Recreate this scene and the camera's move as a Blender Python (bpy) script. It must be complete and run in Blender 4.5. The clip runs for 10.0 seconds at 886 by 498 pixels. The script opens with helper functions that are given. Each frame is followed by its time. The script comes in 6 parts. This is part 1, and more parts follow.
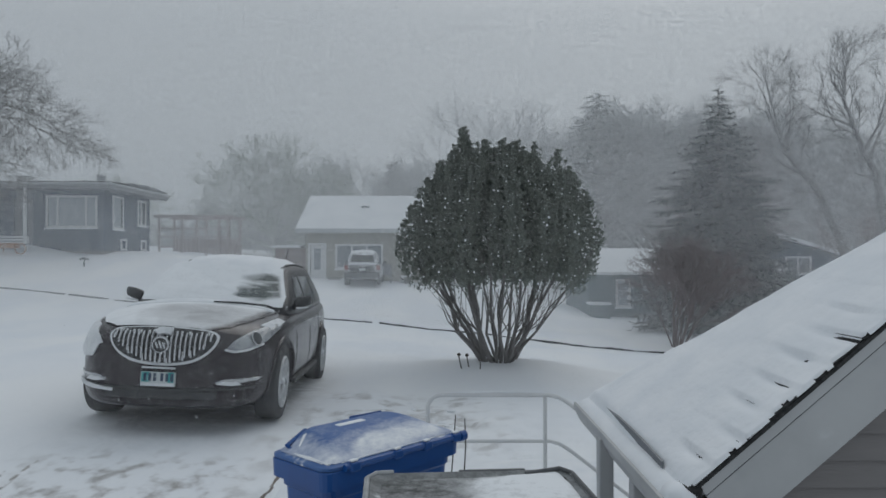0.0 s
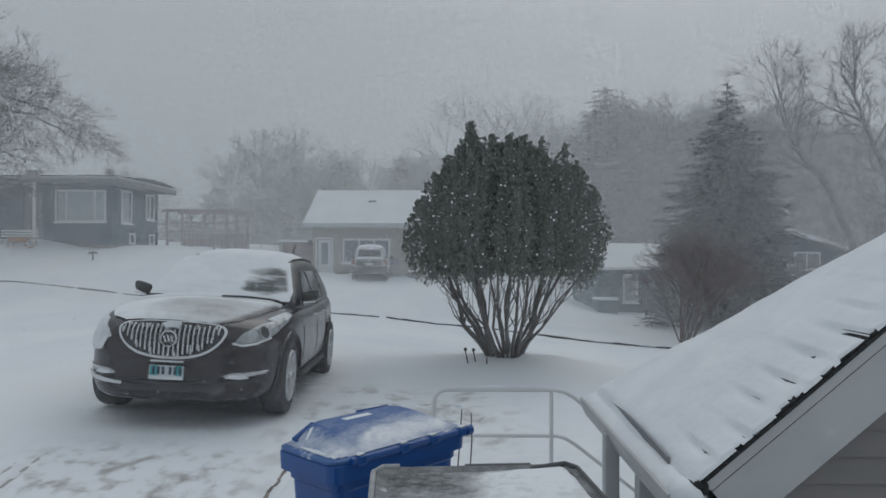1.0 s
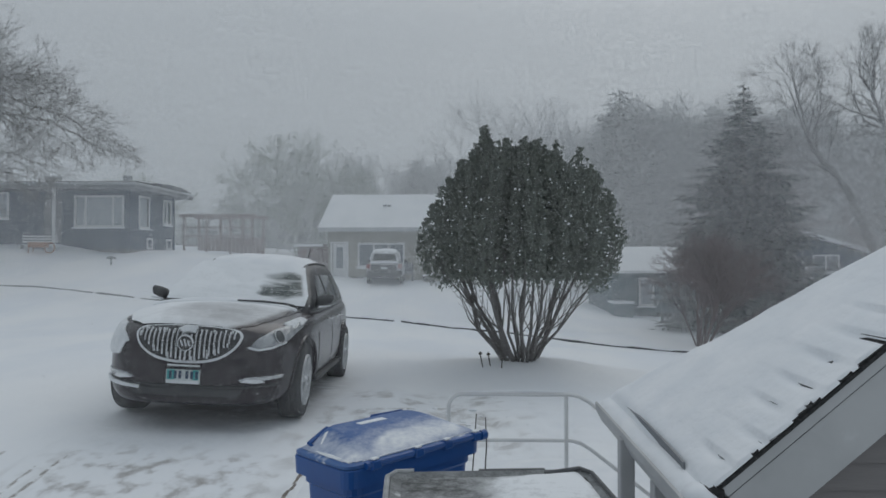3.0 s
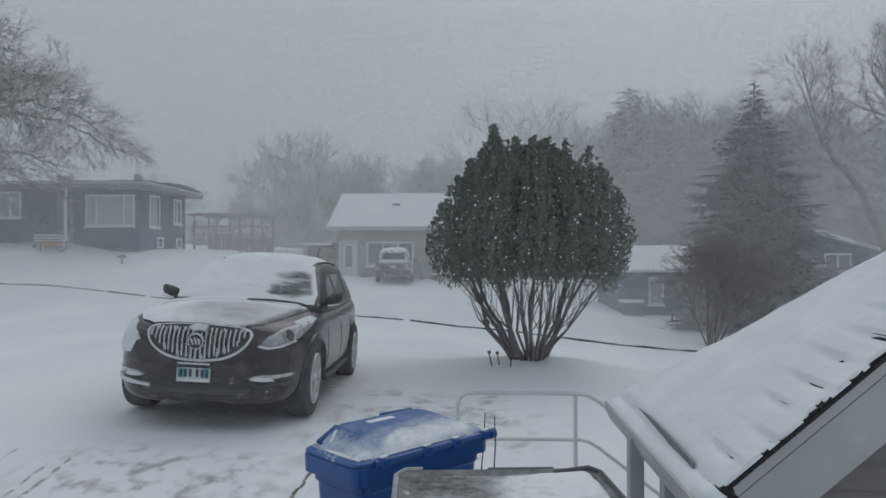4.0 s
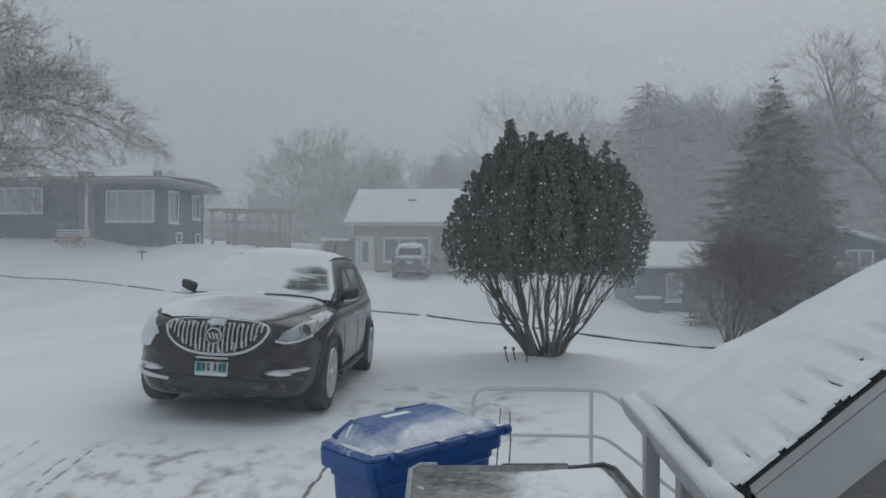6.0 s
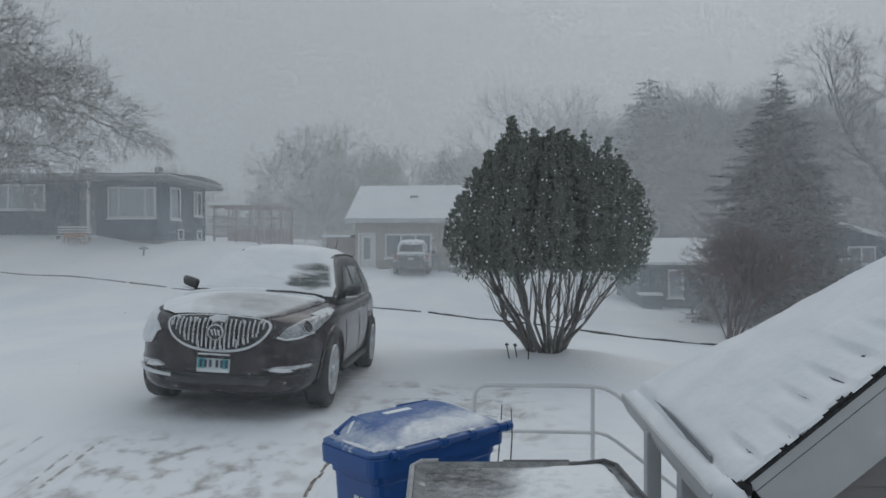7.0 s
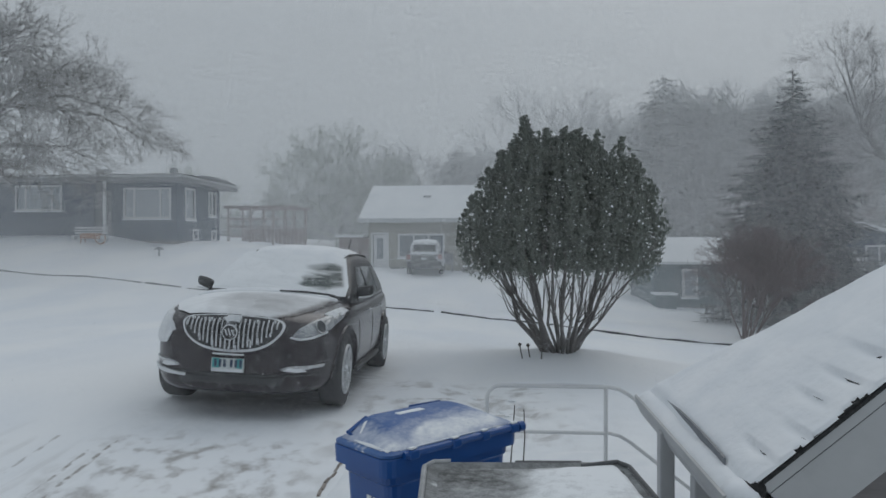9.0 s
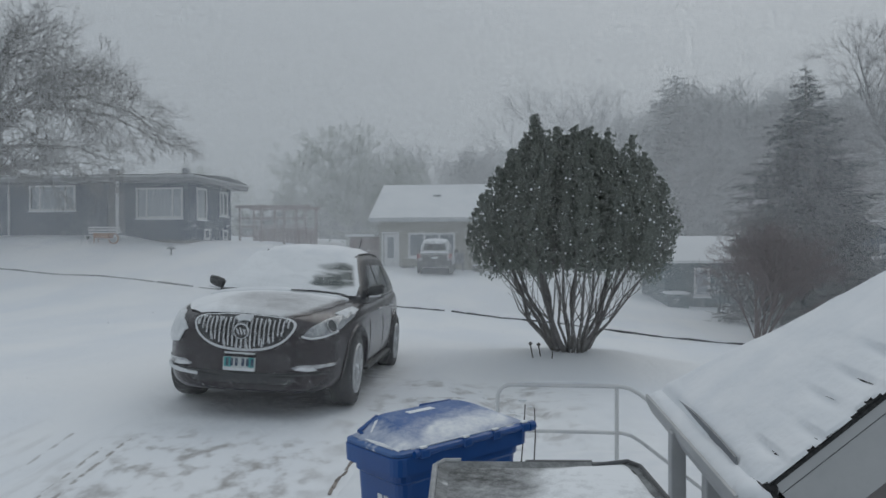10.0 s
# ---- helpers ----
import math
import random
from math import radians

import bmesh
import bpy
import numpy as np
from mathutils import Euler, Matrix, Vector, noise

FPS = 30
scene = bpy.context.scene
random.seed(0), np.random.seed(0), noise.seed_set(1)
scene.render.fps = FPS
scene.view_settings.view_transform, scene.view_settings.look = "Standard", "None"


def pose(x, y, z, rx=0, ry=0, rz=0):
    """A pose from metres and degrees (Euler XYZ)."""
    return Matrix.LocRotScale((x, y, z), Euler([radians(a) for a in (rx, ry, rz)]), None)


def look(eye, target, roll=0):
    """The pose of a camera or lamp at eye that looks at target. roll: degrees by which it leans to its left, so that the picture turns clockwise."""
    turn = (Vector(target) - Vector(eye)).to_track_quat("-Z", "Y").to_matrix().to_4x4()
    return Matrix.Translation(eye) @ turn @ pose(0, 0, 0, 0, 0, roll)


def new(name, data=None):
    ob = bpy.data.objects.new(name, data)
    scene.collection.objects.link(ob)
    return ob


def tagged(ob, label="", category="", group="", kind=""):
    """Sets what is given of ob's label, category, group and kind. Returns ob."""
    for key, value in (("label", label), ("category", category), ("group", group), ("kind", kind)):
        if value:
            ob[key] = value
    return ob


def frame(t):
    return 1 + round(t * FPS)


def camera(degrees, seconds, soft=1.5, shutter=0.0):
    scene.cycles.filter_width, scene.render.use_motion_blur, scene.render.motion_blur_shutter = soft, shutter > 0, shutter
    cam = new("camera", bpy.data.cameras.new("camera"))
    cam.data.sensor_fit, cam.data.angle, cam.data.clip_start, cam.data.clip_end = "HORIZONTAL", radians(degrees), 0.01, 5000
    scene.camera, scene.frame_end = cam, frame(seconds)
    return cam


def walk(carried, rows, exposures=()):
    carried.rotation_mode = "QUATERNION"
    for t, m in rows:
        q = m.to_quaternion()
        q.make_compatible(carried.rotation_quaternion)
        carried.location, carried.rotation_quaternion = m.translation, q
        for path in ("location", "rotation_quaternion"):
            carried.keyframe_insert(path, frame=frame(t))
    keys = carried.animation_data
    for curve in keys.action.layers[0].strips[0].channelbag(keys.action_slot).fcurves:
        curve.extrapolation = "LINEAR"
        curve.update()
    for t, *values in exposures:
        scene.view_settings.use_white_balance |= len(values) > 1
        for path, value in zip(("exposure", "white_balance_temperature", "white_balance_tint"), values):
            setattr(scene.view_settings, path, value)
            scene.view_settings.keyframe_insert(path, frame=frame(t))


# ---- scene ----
# camera: held in the hand at an upper step, turning slowly to the left
cam = camera(65.0, 10.0, soft=1.6)
EYE_Z = 1.65
PATH = [
    (0.0, 0.000, 0.000, 0.000, 0.70, 0.00, 0.00),
    (0.5, 0.001, -0.001, 0.000, 0.58, -0.02, 0.43),
    (1.0, 0.002, -0.004, 0.001, 0.26, -0.13, 0.58),
    (1.5, 0.002, -0.006, 0.003, 0.39, -0.09, 0.99),
    (2.0, 0.003, -0.009, 0.003, 0.44, -0.08, 1.33),
    (2.5, 0.006, -0.009, 0.004, 0.58, 0.00, 1.56),
    (4.0, 0.007, -0.013, 0.005, 0.48, 0.06, 2.53),
    (4.5, 0.010, -0.013, 0.005, 0.32, 0.04, 3.04),
    (5.0, 0.010, -0.013, 0.006, 0.21, -0.07, 3.35),
    (5.5, 0.011, -0.015, 0.006, 0.20, -0.05, 3.74),
    (7.0, 0.013, -0.013, 0.006, -0.17, -0.04, 4.02),
    (7.5, 0.014, -0.016, 0.008, -0.23, 0.03, 4.35),
    (8.0, 0.017, -0.015, 0.009, -0.28, -0.04, 4.55),
    (8.5, 0.017, -0.017, 0.009, -0.26, -0.09, 4.71),
    (9.0, 0.017, -0.018, 0.010, -0.19, 0.06, 5.09),
    (9.5, 0.017, -0.020, 0.010, -0.26, 0.20, 5.56),
    (10.0, 0.018, -0.022, 0.011, -0.26, 0.13, 5.95),
]
walk(cam, [(t, pose(x, y, EYE_Z + z, 90 + p, r, yaw)) for t, x, y, z, p, r, yaw in PATH],
     exposures=[(0.0, 0.0), (10.0, 0.0)])

# ---- sky and sun: a closed overcast sky in a snowstorm ----
SUN_ELEV, SUN_TURN = 42.0, 20.0
world = bpy.data.worlds.new("overcast_sky")
scene.world = world
world.use_nodes = True
wn, wl = world.node_tree.nodes, world.node_tree.links
wn.clear()
w_out = wn.new("ShaderNodeOutputWorld")
w_sky = wn.new("ShaderNodeTexSky")
w_sky.sky_type, w_sky.sun_disc = "NISHITA", False
w_sky.sun_elevation, w_sky.sun_rotation = radians(SUN_ELEV), radians(SUN_TURN)
w_sky.air_density, w_sky.dust_density = 1.0, 6.0
w_bg1, w_bg2 = wn.new("ShaderNodeBackground"), wn.new("ShaderNodeBackground")
w_bg1.inputs["Strength"].default_value = 0.06
w_bg2.inputs["Strength"].default_value = 1.0
w_grey = wn.new("ShaderNodeHueSaturation")
w_grey.inputs["Saturation"].default_value = 0.15
wl.new(w_sky.outputs["Color"], w_grey.inputs["Color"])
wl.new(w_grey.outputs["Color"], w_bg1.inputs["Color"])
w_tc, w_sep = wn.new("ShaderNodeTexCoord"), wn.new("ShaderNodeSeparateXYZ")
w_ramp = wn.new("ShaderNodeValToRGB")
w_noise = wn.new("ShaderNodeTexNoise")
w_noise.inputs["Scale"].default_value, w_noise.inputs["Detail"].default_value = 1.6, 3.0
w_add = wn.new("ShaderNodeMath")
w_add.operation = "MULTIPLY_ADD"
w_add.inputs[1].default_value = 0.10
wl.new(w_tc.outputs["Generated"], w_sep.inputs[0])
wl.new(w_tc.outputs["Generated"], w_noise.inputs["Vector"])
wl.new(w_noise.outputs["Fac"], w_add.inputs[0])
wl.new(w_sep.outputs["Z"], w_add.inputs[2])
wl.new(w_add.outputs[0], w_ramp.inputs["Fac"])
ramp = w_ramp.color_ramp
ramp.elements[0].position, ramp.elements[0].color = 0.02, (0.290, 0.335, 0.372, 1)
ramp.elements[1].position, ramp.elements[1].color = 1.0, (0.49, 0.55, 0.605, 1)
el = ramp.elements.new(0.32)
el.color = (0.385, 0.428, 0.465, 1)
wl.new(w_ramp.outputs["Color"], w_bg2.inputs["Color"])
w_mix = wn.new("ShaderNodeMixShader")
w_mix.inputs[0].default_value = 0.88
wl.new(w_bg1.outputs[0], w_mix.inputs[1])
wl.new(w_bg2.outputs[0], w_mix.inputs[2])
wl.new(w_mix.outputs[0], w_out.inputs["Surface"])

sun = new("sun", bpy.data.lights.new("sun", "SUN"))
sun.data.energy, sun.data.angle, sun.data.color = 0.32, radians(50), (1.0, 0.97, 0.93)
sun.matrix_world = look((0, 0, 0), (-math.sin(radians(SUN_TURN)) * math.cos(radians(SUN_ELEV)),
                                    -math.cos(radians(SUN_TURN)) * math.cos(radians(SUN_ELEV)), -math.sin(radians(SUN_ELEV))))


# ---- materials ----
def material(name, a, b=None, scale=8.0, rough=0.6, bump=0.0, bump_scale=40.0, metal=0.0, snow=0.0, snow_scale=3.0,
             up=0.0, stretch=(1, 1, 1), vary=0.0, coat=0.0, snow_haze=0.0):
    """Two tones mixed by noise, fine relief, snow that lies in patches (more on faces that look up), and
    pale fine grains all over: a dusting of snow and the storm's haze, put into the colour."""
    m = bpy.data.materials.new(name)
    m.use_nodes = True
    n, l = m.node_tree.nodes, m.node_tree.links
    p = n["Principled BSDF"]
    p.inputs["Metallic"].default_value = metal
    p.inputs["Coat Weight"].default_value = coat
    tc = n.new("ShaderNodeTexCoord")
    mp = n.new("ShaderNodeMapping")
    mp.inputs["Scale"].default_value = stretch
    l.new(tc.outputs["Object"], mp.inputs["Vector"])

    def tex(s, detail=4.0):
        t = n.new("ShaderNodeTexNoise")
        t.inputs["Scale"].default_value, t.inputs["Detail"].default_value = s, detail
        l.new(mp.outputs[0], t.inputs["Vector"])
        return t.outputs["Fac"]

    def mixed(fac, ca, cb):
        x = n.new("ShaderNodeMix")
        x.data_type = "RGBA"
        for sock, v in ((x.inputs["Factor"], fac), (x.inputs["A"], ca), (x.inputs["B"], cb)):
            if isinstance(v, tuple):
                sock.default_value = (*v, 1)
            elif isinstance(v, float):
                sock.default_value = v
            else:
                l.new(v, sock)
        return x.outputs["Result"]

    def ranged(v, lo, hi):
        r = n.new("ShaderNodeMapRange")
        r.inputs["From Min"].default_value, r.inputs["From Max"].default_value = lo, hi
        r.interpolation_type = "SMOOTHSTEP"
        l.new(v, r.inputs["Value"])
        return r.outputs["Result"]

    col = mixed(ranged(tex(scale), 0.3, 0.7), a, b or tuple(c * 0.8 for c in a))
    if vary:
        oi, hs = n.new("ShaderNodeObjectInfo"), n.new("ShaderNodeHueSaturation")
        mr = n.new("ShaderNodeMapRange")
        mr.inputs["To Min"].default_value, mr.inputs["To Max"].default_value = 1 - vary, 1 + vary
        l.new(oi.outputs["Random"], mr.inputs["Value"])
        l.new(mr.outputs[0], hs.inputs["Value"])
        l.new(col, hs.inputs["Color"])
        col = hs.outputs["Color"]
    # pale grains: snow dusting, and haze painted into the base colour
    if snow_haze:
        grains = n.new("ShaderNodeMapRange")
        grains.inputs["From Min"].default_value, grains.inputs["From Max"].default_value = 0.25, 0.75
        grains.inputs["To Min"].default_value, grains.inputs["To Max"].default_value = snow_haze * 0.6, min(1.0, snow_haze * 1.4)
        l.new(tex(scale * 7.0, 8.0), grains.inputs["Value"])
        col = mixed(grains.outputs[0], col, (0.72, 0.75, 0.78))
    rough_out = None
    if snow or up:
        patch = tex(snow_scale, 6.0)
        if up:
            geo, sep = n.new("ShaderNodeNewGeometry"), n.new("ShaderNodeSeparateXYZ")
            l.new(geo.outputs["Normal"], sep.inputs[0])
            ad = n.new("ShaderNodeMath")
            ad.operation = "MULTIPLY_ADD"
            ad.inputs[1].default_value = up
            l.new(sep.outputs["Z"], ad.inputs[0])
            l.new(patch, ad.inputs[2])
            patch = ad.outputs[0]
        fac = ranged(patch, 0.78 - snow, 0.92 - snow)
        col = mixed(fac, col, (0.80, 0.82, 0.84))
        mr = n.new("ShaderNodeMapRange")
        mr.inputs["To Min"].default_value, mr.inputs["To Max"].default_value = rough, 0.85
        l.new(fac, mr.inputs["Value"])
        rough_out = mr.outputs[0]
    l.new(col, p.inputs["Base Color"])
    if rough_out:
        l.new(rough_out, p.inputs["Roughness"])
    else:
        p.inputs["Roughness"].default_value = rough
    if bump:
        bp = n.new("ShaderNodeBump")
        bp.inputs["Strength"].default_value, bp.inputs["Distance"].default_value = bump, 0.02
        l.new(tex(bump_scale), bp.inputs["Height"])
        l.new(bp.outputs[0], p.inputs["Normal"])
    return m


def glass_material(name, tint=(0.02, 0.025, 0.03)):
    m = bpy.data.materials.new(name)
    m.use_nodes = True
    p = m.node_tree.nodes["Principled BSDF"]
    p.inputs["Base Color"].default_value = (*tint, 1)
    p.inputs["Roughness"].default_value, p.inputs["IOR"].default_value = 0.06, 1.5
    return m


def ground_material():
    """Wind-packed snow, thin and dirty on the driveway where wheels and feet have scuffed it, brown under the car."""
    m = bpy.data.materials.new("driven_snow")
    m.use_nodes = True
    n, l = m.node_tree.nodes, m.node_tree.links
    p = n["Principled BSDF"]
    p.inputs["Roughness"].default_value = 0.8
    p.inputs["Subsurface Weight"].default_value = 0.0
    geo = n.new("ShaderNodeNewGeometry")

    def tex(s, detail=5.0, stretch=(1, 1, 1), rot=0.0):
        mp, t = n.new("ShaderNodeMapping"), n.new("ShaderNodeTexNoise")
        mp.inputs["Scale"].default_value = stretch
        mp.inputs["Rotation"].default_value = (0, 0, rot)
        t.inputs["Scale"].default_value, t.inputs["Detail"].default_value = s, detail
        l.new(geo.outputs["Position"], mp.inputs["Vector"])
        l.new(mp.outputs[0], t.inputs["Vector"])
        return t.outputs["Fac"]

    def math_node(op, a, b=None, c=None):
        x = n.new("ShaderNodeMath")
        x.operation = op
        x.use_clamp = op != "SUBTRACT"
        for i, v in enumerate((a, b, c)):
            if v is None:
                continue
            if isinstance(v, (int, float)):
                x.inputs[i].default_value = v
            else:
                l.new(v, x.inputs[i])
        return x.outputs[0]

    def ranged(v, lo, hi, tlo=0.0, thi=1.0):
        r = n.new("ShaderNodeMapRange")
        r.interpolation_type = "SMOOTHSTEP"
        for k, val in (("From Min", lo), ("From Max", hi), ("To Min", tlo), ("To Max", thi)):
            r.inputs[k].default_value = val
        l.new(v, r.inputs["Value"])
        return r.outputs["Result"]

    sep = n.new("ShaderNodeSeparateXYZ")
    l.new(geo.outputs["Position"], sep.inputs[0])
    x, y = sep.outputs["X"], sep.outputs["Y"]

    def box_mask(x0, x1, y0, y1, soft):
        a = math_node("MULTIPLY", ranged(x, x0 - soft, x0 + soft), ranged(x, x1 - soft, x1 + soft, 1.0, 0.0))
        b = math_node("MULTIPLY", ranged(y, y0 - soft, y0 + soft), ranged(y, y1 - soft, y1 + soft, 1.0, 0.0))
        return math_node("MULTIPLY", a, b)

    grit = ranged(tex(5.5, 14.0, (1, 0.8, 1), 0.25), 0.46, 0.74)
    streak = ranged(tex(2.2, 9.0, (2.6, 0.35, 1), -0.45), 0.52, 0.68)
    scuffed = math_node("MULTIPLY", grit, box_mask(-3.3, -1.45, 4.4, 5.85, 0.35))
    lanes = math_node("MULTIPLY", streak, box_mask(-4.4, -2.7, 4.3, 6.0, 0.3))
    # mottled brown over the ground the car stands on
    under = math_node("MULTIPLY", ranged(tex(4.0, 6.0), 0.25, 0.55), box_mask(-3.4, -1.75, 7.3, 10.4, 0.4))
    # brown grit on trampled snow, deepened in place of the ridges' weak shading
    beside = math_node("MULTIPLY", ranged(tex(3.6, 9.0, (1, 0.7, 1), 0.5), 0.47, 0.70), box_mask(-1.6, 0.6, 5.5, 9.2, 0.5))
    broken = ranged(tex(20.0, 8.0, (1, 0.45, 1)), 0.40, 0.60)
    # the wheel tracks run a little aslant
    x = math_node("SUBTRACT", x, math_node("SUBTRACT", 0.565, math_node("MULTIPLY", y, 0.1)))
    tracks = math_node("MAXIMUM", box_mask(-3.30, -3.265, 4.0, 5.65, 0.016), box_mask(-3.42, -3.39, 4.0, 5.4, 0.014))
    tracks = math_node("MAXIMUM", tracks, math_node("MULTIPLY", box_mask(-3.85, -3.82, 4.9, 5.7, 0.014), 0.6))
    tracks = math_node("MULTIPLY", tracks, broken)
    brown_tint = math_node("MAXIMUM", math_node("MULTIPLY", scuffed, 0.75), math_node("MULTIPLY", lanes, 0.13))
    brown_tint = math_node("MAXIMUM", brown_tint, math_node("MULTIPLY", tracks, 0.8))
    brown_tint = math_node("MAXIMUM", brown_tint, math_node("MULTIPLY", under, 0.45))
    brown_tint = math_node("MAXIMUM", brown_tint, math_node("MULTIPLY", beside, 0.5))
    mix1, mix2 = n.new("ShaderNodeMix"), n.new("ShaderNodeMix")
    mix1.data_type = mix2.data_type = "RGBA"
    mix1.inputs["A"].default_value, mix1.inputs["B"].default_value = (0.80, 0.83, 0.87, 1), (0.87, 0.885, 0.90, 1)
    l.new(ranged(tex(0.5, 5.0, (1, 0.4, 1)), 0.35, 0.65), mix1.inputs["Factor"])
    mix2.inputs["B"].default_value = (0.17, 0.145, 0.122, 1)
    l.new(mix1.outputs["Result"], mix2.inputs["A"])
    l.new(brown_tint, mix2.inputs["Factor"])
    l.new(mix2.outputs["Result"], p.inputs["Base Color"])
    bp = n.new("ShaderNodeBump")
    bp.inputs["Strength"].default_value, bp.inputs["Distance"].default_value = 0.5, 0.05
    l.new(math_node("MULTIPLY_ADD", tex(14.0, 6.0), 0.3, tex(2.0, 4.0, (1, 0.5, 1))), bp.inputs["Height"])
    l.new(bp.outputs[0], p.inputs["Normal"])
    return m


SNOW = material("fresh_snow", (0.86, 0.875, 0.895), (0.80, 0.825, 0.855), scale=5, rough=0.85, bump=0.35, bump_scale=18)
GROUND_SNOW = ground_material()
WHITE_TRIM = material("white_trim_paint", (0.74, 0.75, 0.75), (0.66, 0.67, 0.68), scale=6, rough=0.5, bump=0.05)
# haze is put into the panes' colour, paler than bare glass
WINDOW_GLASS = glass_material("window_glass", (0.24, 0.27, 0.30))
PALE_GLASS = glass_material("pale_window_glass", (0.44, 0.48, 0.51))
BLUE_SIDING = material("slate_blue_siding", (0.075, 0.105, 0.15), (0.06, 0.085, 0.125), scale=2, rough=0.7, bump=0.25,
                       bump_scale=3, stretch=(0.2, 0.2, 9), snow=0.02, snow_haze=0.02)
TAN_SIDING = material("tan_stucco", (0.36, 0.35, 0.295), (0.31, 0.30, 0.255), scale=1.5, rough=0.9, bump=0.2, bump_scale=30, snow_haze=0.14)
PINK_SIDING = material("faded_red_boards", (0.26, 0.185, 0.17), (0.22, 0.165, 0.155), scale=2, rough=0.9, bump=0.2, snow_haze=0.15)
TEAL_SIDING = material("teal_grey_siding", (0.125, 0.18, 0.20), (0.10, 0.155, 0.175), scale=2, rough=0.7, bump=0.2,
                       bump_scale=3, stretch=(0.2, 0.2, 8), snow_haze=0.05)
DARK_TRIM = material("dark_fascia", (0.14, 0.15, 0.165), rough=0.6, snow_haze=0.15)
FASCIA = material("pale_fascia_metal", (0.52, 0.54, 0.55), (0.46, 0.48, 0.5), scale=3, rough=0.5, snow=0.05)
GREY_SIDING = material("warm_grey_vinyl_siding", (0.225, 0.210, 0.207), (0.19, 0.18, 0.178), scale=3, rough=0.55, bump=0.12,
                       bump_scale=60, stretch=(0.3, 0.3, 3))
SHINGLE = material("charcoal_asphalt_shingle", (0.055, 0.055, 0.055), (0.025, 0.026, 0.028), scale=60, rough=0.95, bump=0.9, bump_scale=160, vary=0.25)
SNOWY_SHINGLE = material("snowed_over_shingle", (0.055, 0.055, 0.055), (0.03, 0.03, 0.03), scale=60, rough=0.95, bump=0.6,
                         bump_scale=60, snow=0.42, snow_scale=2.2)
PORCH_WHITE = material("weathered_white_paint", (0.47, 0.48, 0.485), (0.40, 0.41, 0.415), scale=4, rough=0.45, bump=0.08, snow=0.05)
CONCRETE = material("concrete", (0.30, 0.30, 0.29), (0.22, 0.22, 0.215), scale=6, rough=0.9, bump=0.4, snow=0.1)


# ---- mesh helpers ----
def part(name, bm, mat, parent=None, label="", smooth=False, mats=()):
    """One mesh object from a bmesh, under a thing or a part where a parent is given."""
    me = bpy.data.meshes.new(name)
    if smooth:
        for f in bm.faces:
            f.smooth = True
    bm.to_mesh(me)
    bm.free()
    me.materials.append(mat)
    for m in mats:
        me.materials.append(m)
    ob = new(name, me)
    if parent:
        ob.parent = parent
    if label:
        ob["label"] = label
    return ob


def thing(name, m, label, category, group="", kind=""):
    ob = new(name)
    ob.empty_display_size = 0.1
    ob.matrix_world = m
    return tagged(ob, label, category, group, kind)


def add_box(bm, x0, x1, y0, y1, z0, z1, bevel=0.0, m=None):
    r = bmesh.ops.create_cube(bm, size=1.0)
    mat = Matrix.Translation(((x0 + x1) / 2, (y0 + y1) / 2, (z0 + z1) / 2)) @ Matrix.Diagonal((x1 - x0, y1 - y0, z1 - z0, 1))
    bmesh.ops.transform(bm, verts=r["verts"], matrix=(m @ mat) if m else mat)
    if bevel:
        edges = list({e for v in r["verts"] for e in v.link_edges})
        bmesh.ops.bevel(bm, geom=edges, offset=bevel, segments=2, affect="EDGES", profile=0.5)
    return bm


def box(x0, x1, y0, y1, z0, z1, bevel=0.0, m=None):
    return add_box(bmesh.new(), x0, x1, y0, y1, z0, z1, bevel, m)


def add_tube(bm, pts, radii, seg=6, cap=True):
    """A tapered tube along points."""
    pts = [Vector(p) for p in pts]
    if not hasattr(radii, "__len__"):
        radii = [radii] * len(pts)
    rings, side = [], None
    for i, p in enumerate(pts):
        d = (pts[min(i + 1, len(pts) - 1)] - pts[max(i - 1, 0)]).normalized()
        if side is None:
            side = d.orthogonal().normalized()
        side = (side - d * side.dot(d)).normalized()
        up = d.cross(side)
        rings.append([bm.verts.new(p + (side * math.cos(a) + up * math.sin(a)) * radii[i])
                      for a in (math.tau * k / seg for k in range(seg))])
    for a, b in zip(rings, rings[1:]):
        for k in range(seg):
            bm.faces.new((a[k], a[(k + 1) % seg], b[(k + 1) % seg], b[k]))
    if cap:
        bm.faces.new(rings[0][::-1])
        bm.faces.new(rings[-1])
    return bm


def tube(pts, radii, seg=6):
    return add_tube(bmesh.new(), pts, radii, seg)


def poly_prism(pts, z0, z1):
    """A flat outline in x, y raised from z0 to z1."""
    bm = bmesh.new()
    lo = [bm.verts.new((x, y, z0)) for x, y in pts]
    hi = [bm.verts.new((x, y, z1)) for x, y in pts]
    bm.faces.new(lo[::-1])
    bm.faces.new(hi)
    for i in range(len(pts)):
        j = (i + 1) % len(pts)
        bm.faces.new((lo[i], lo[j], hi[j], hi[i]))
    return bm


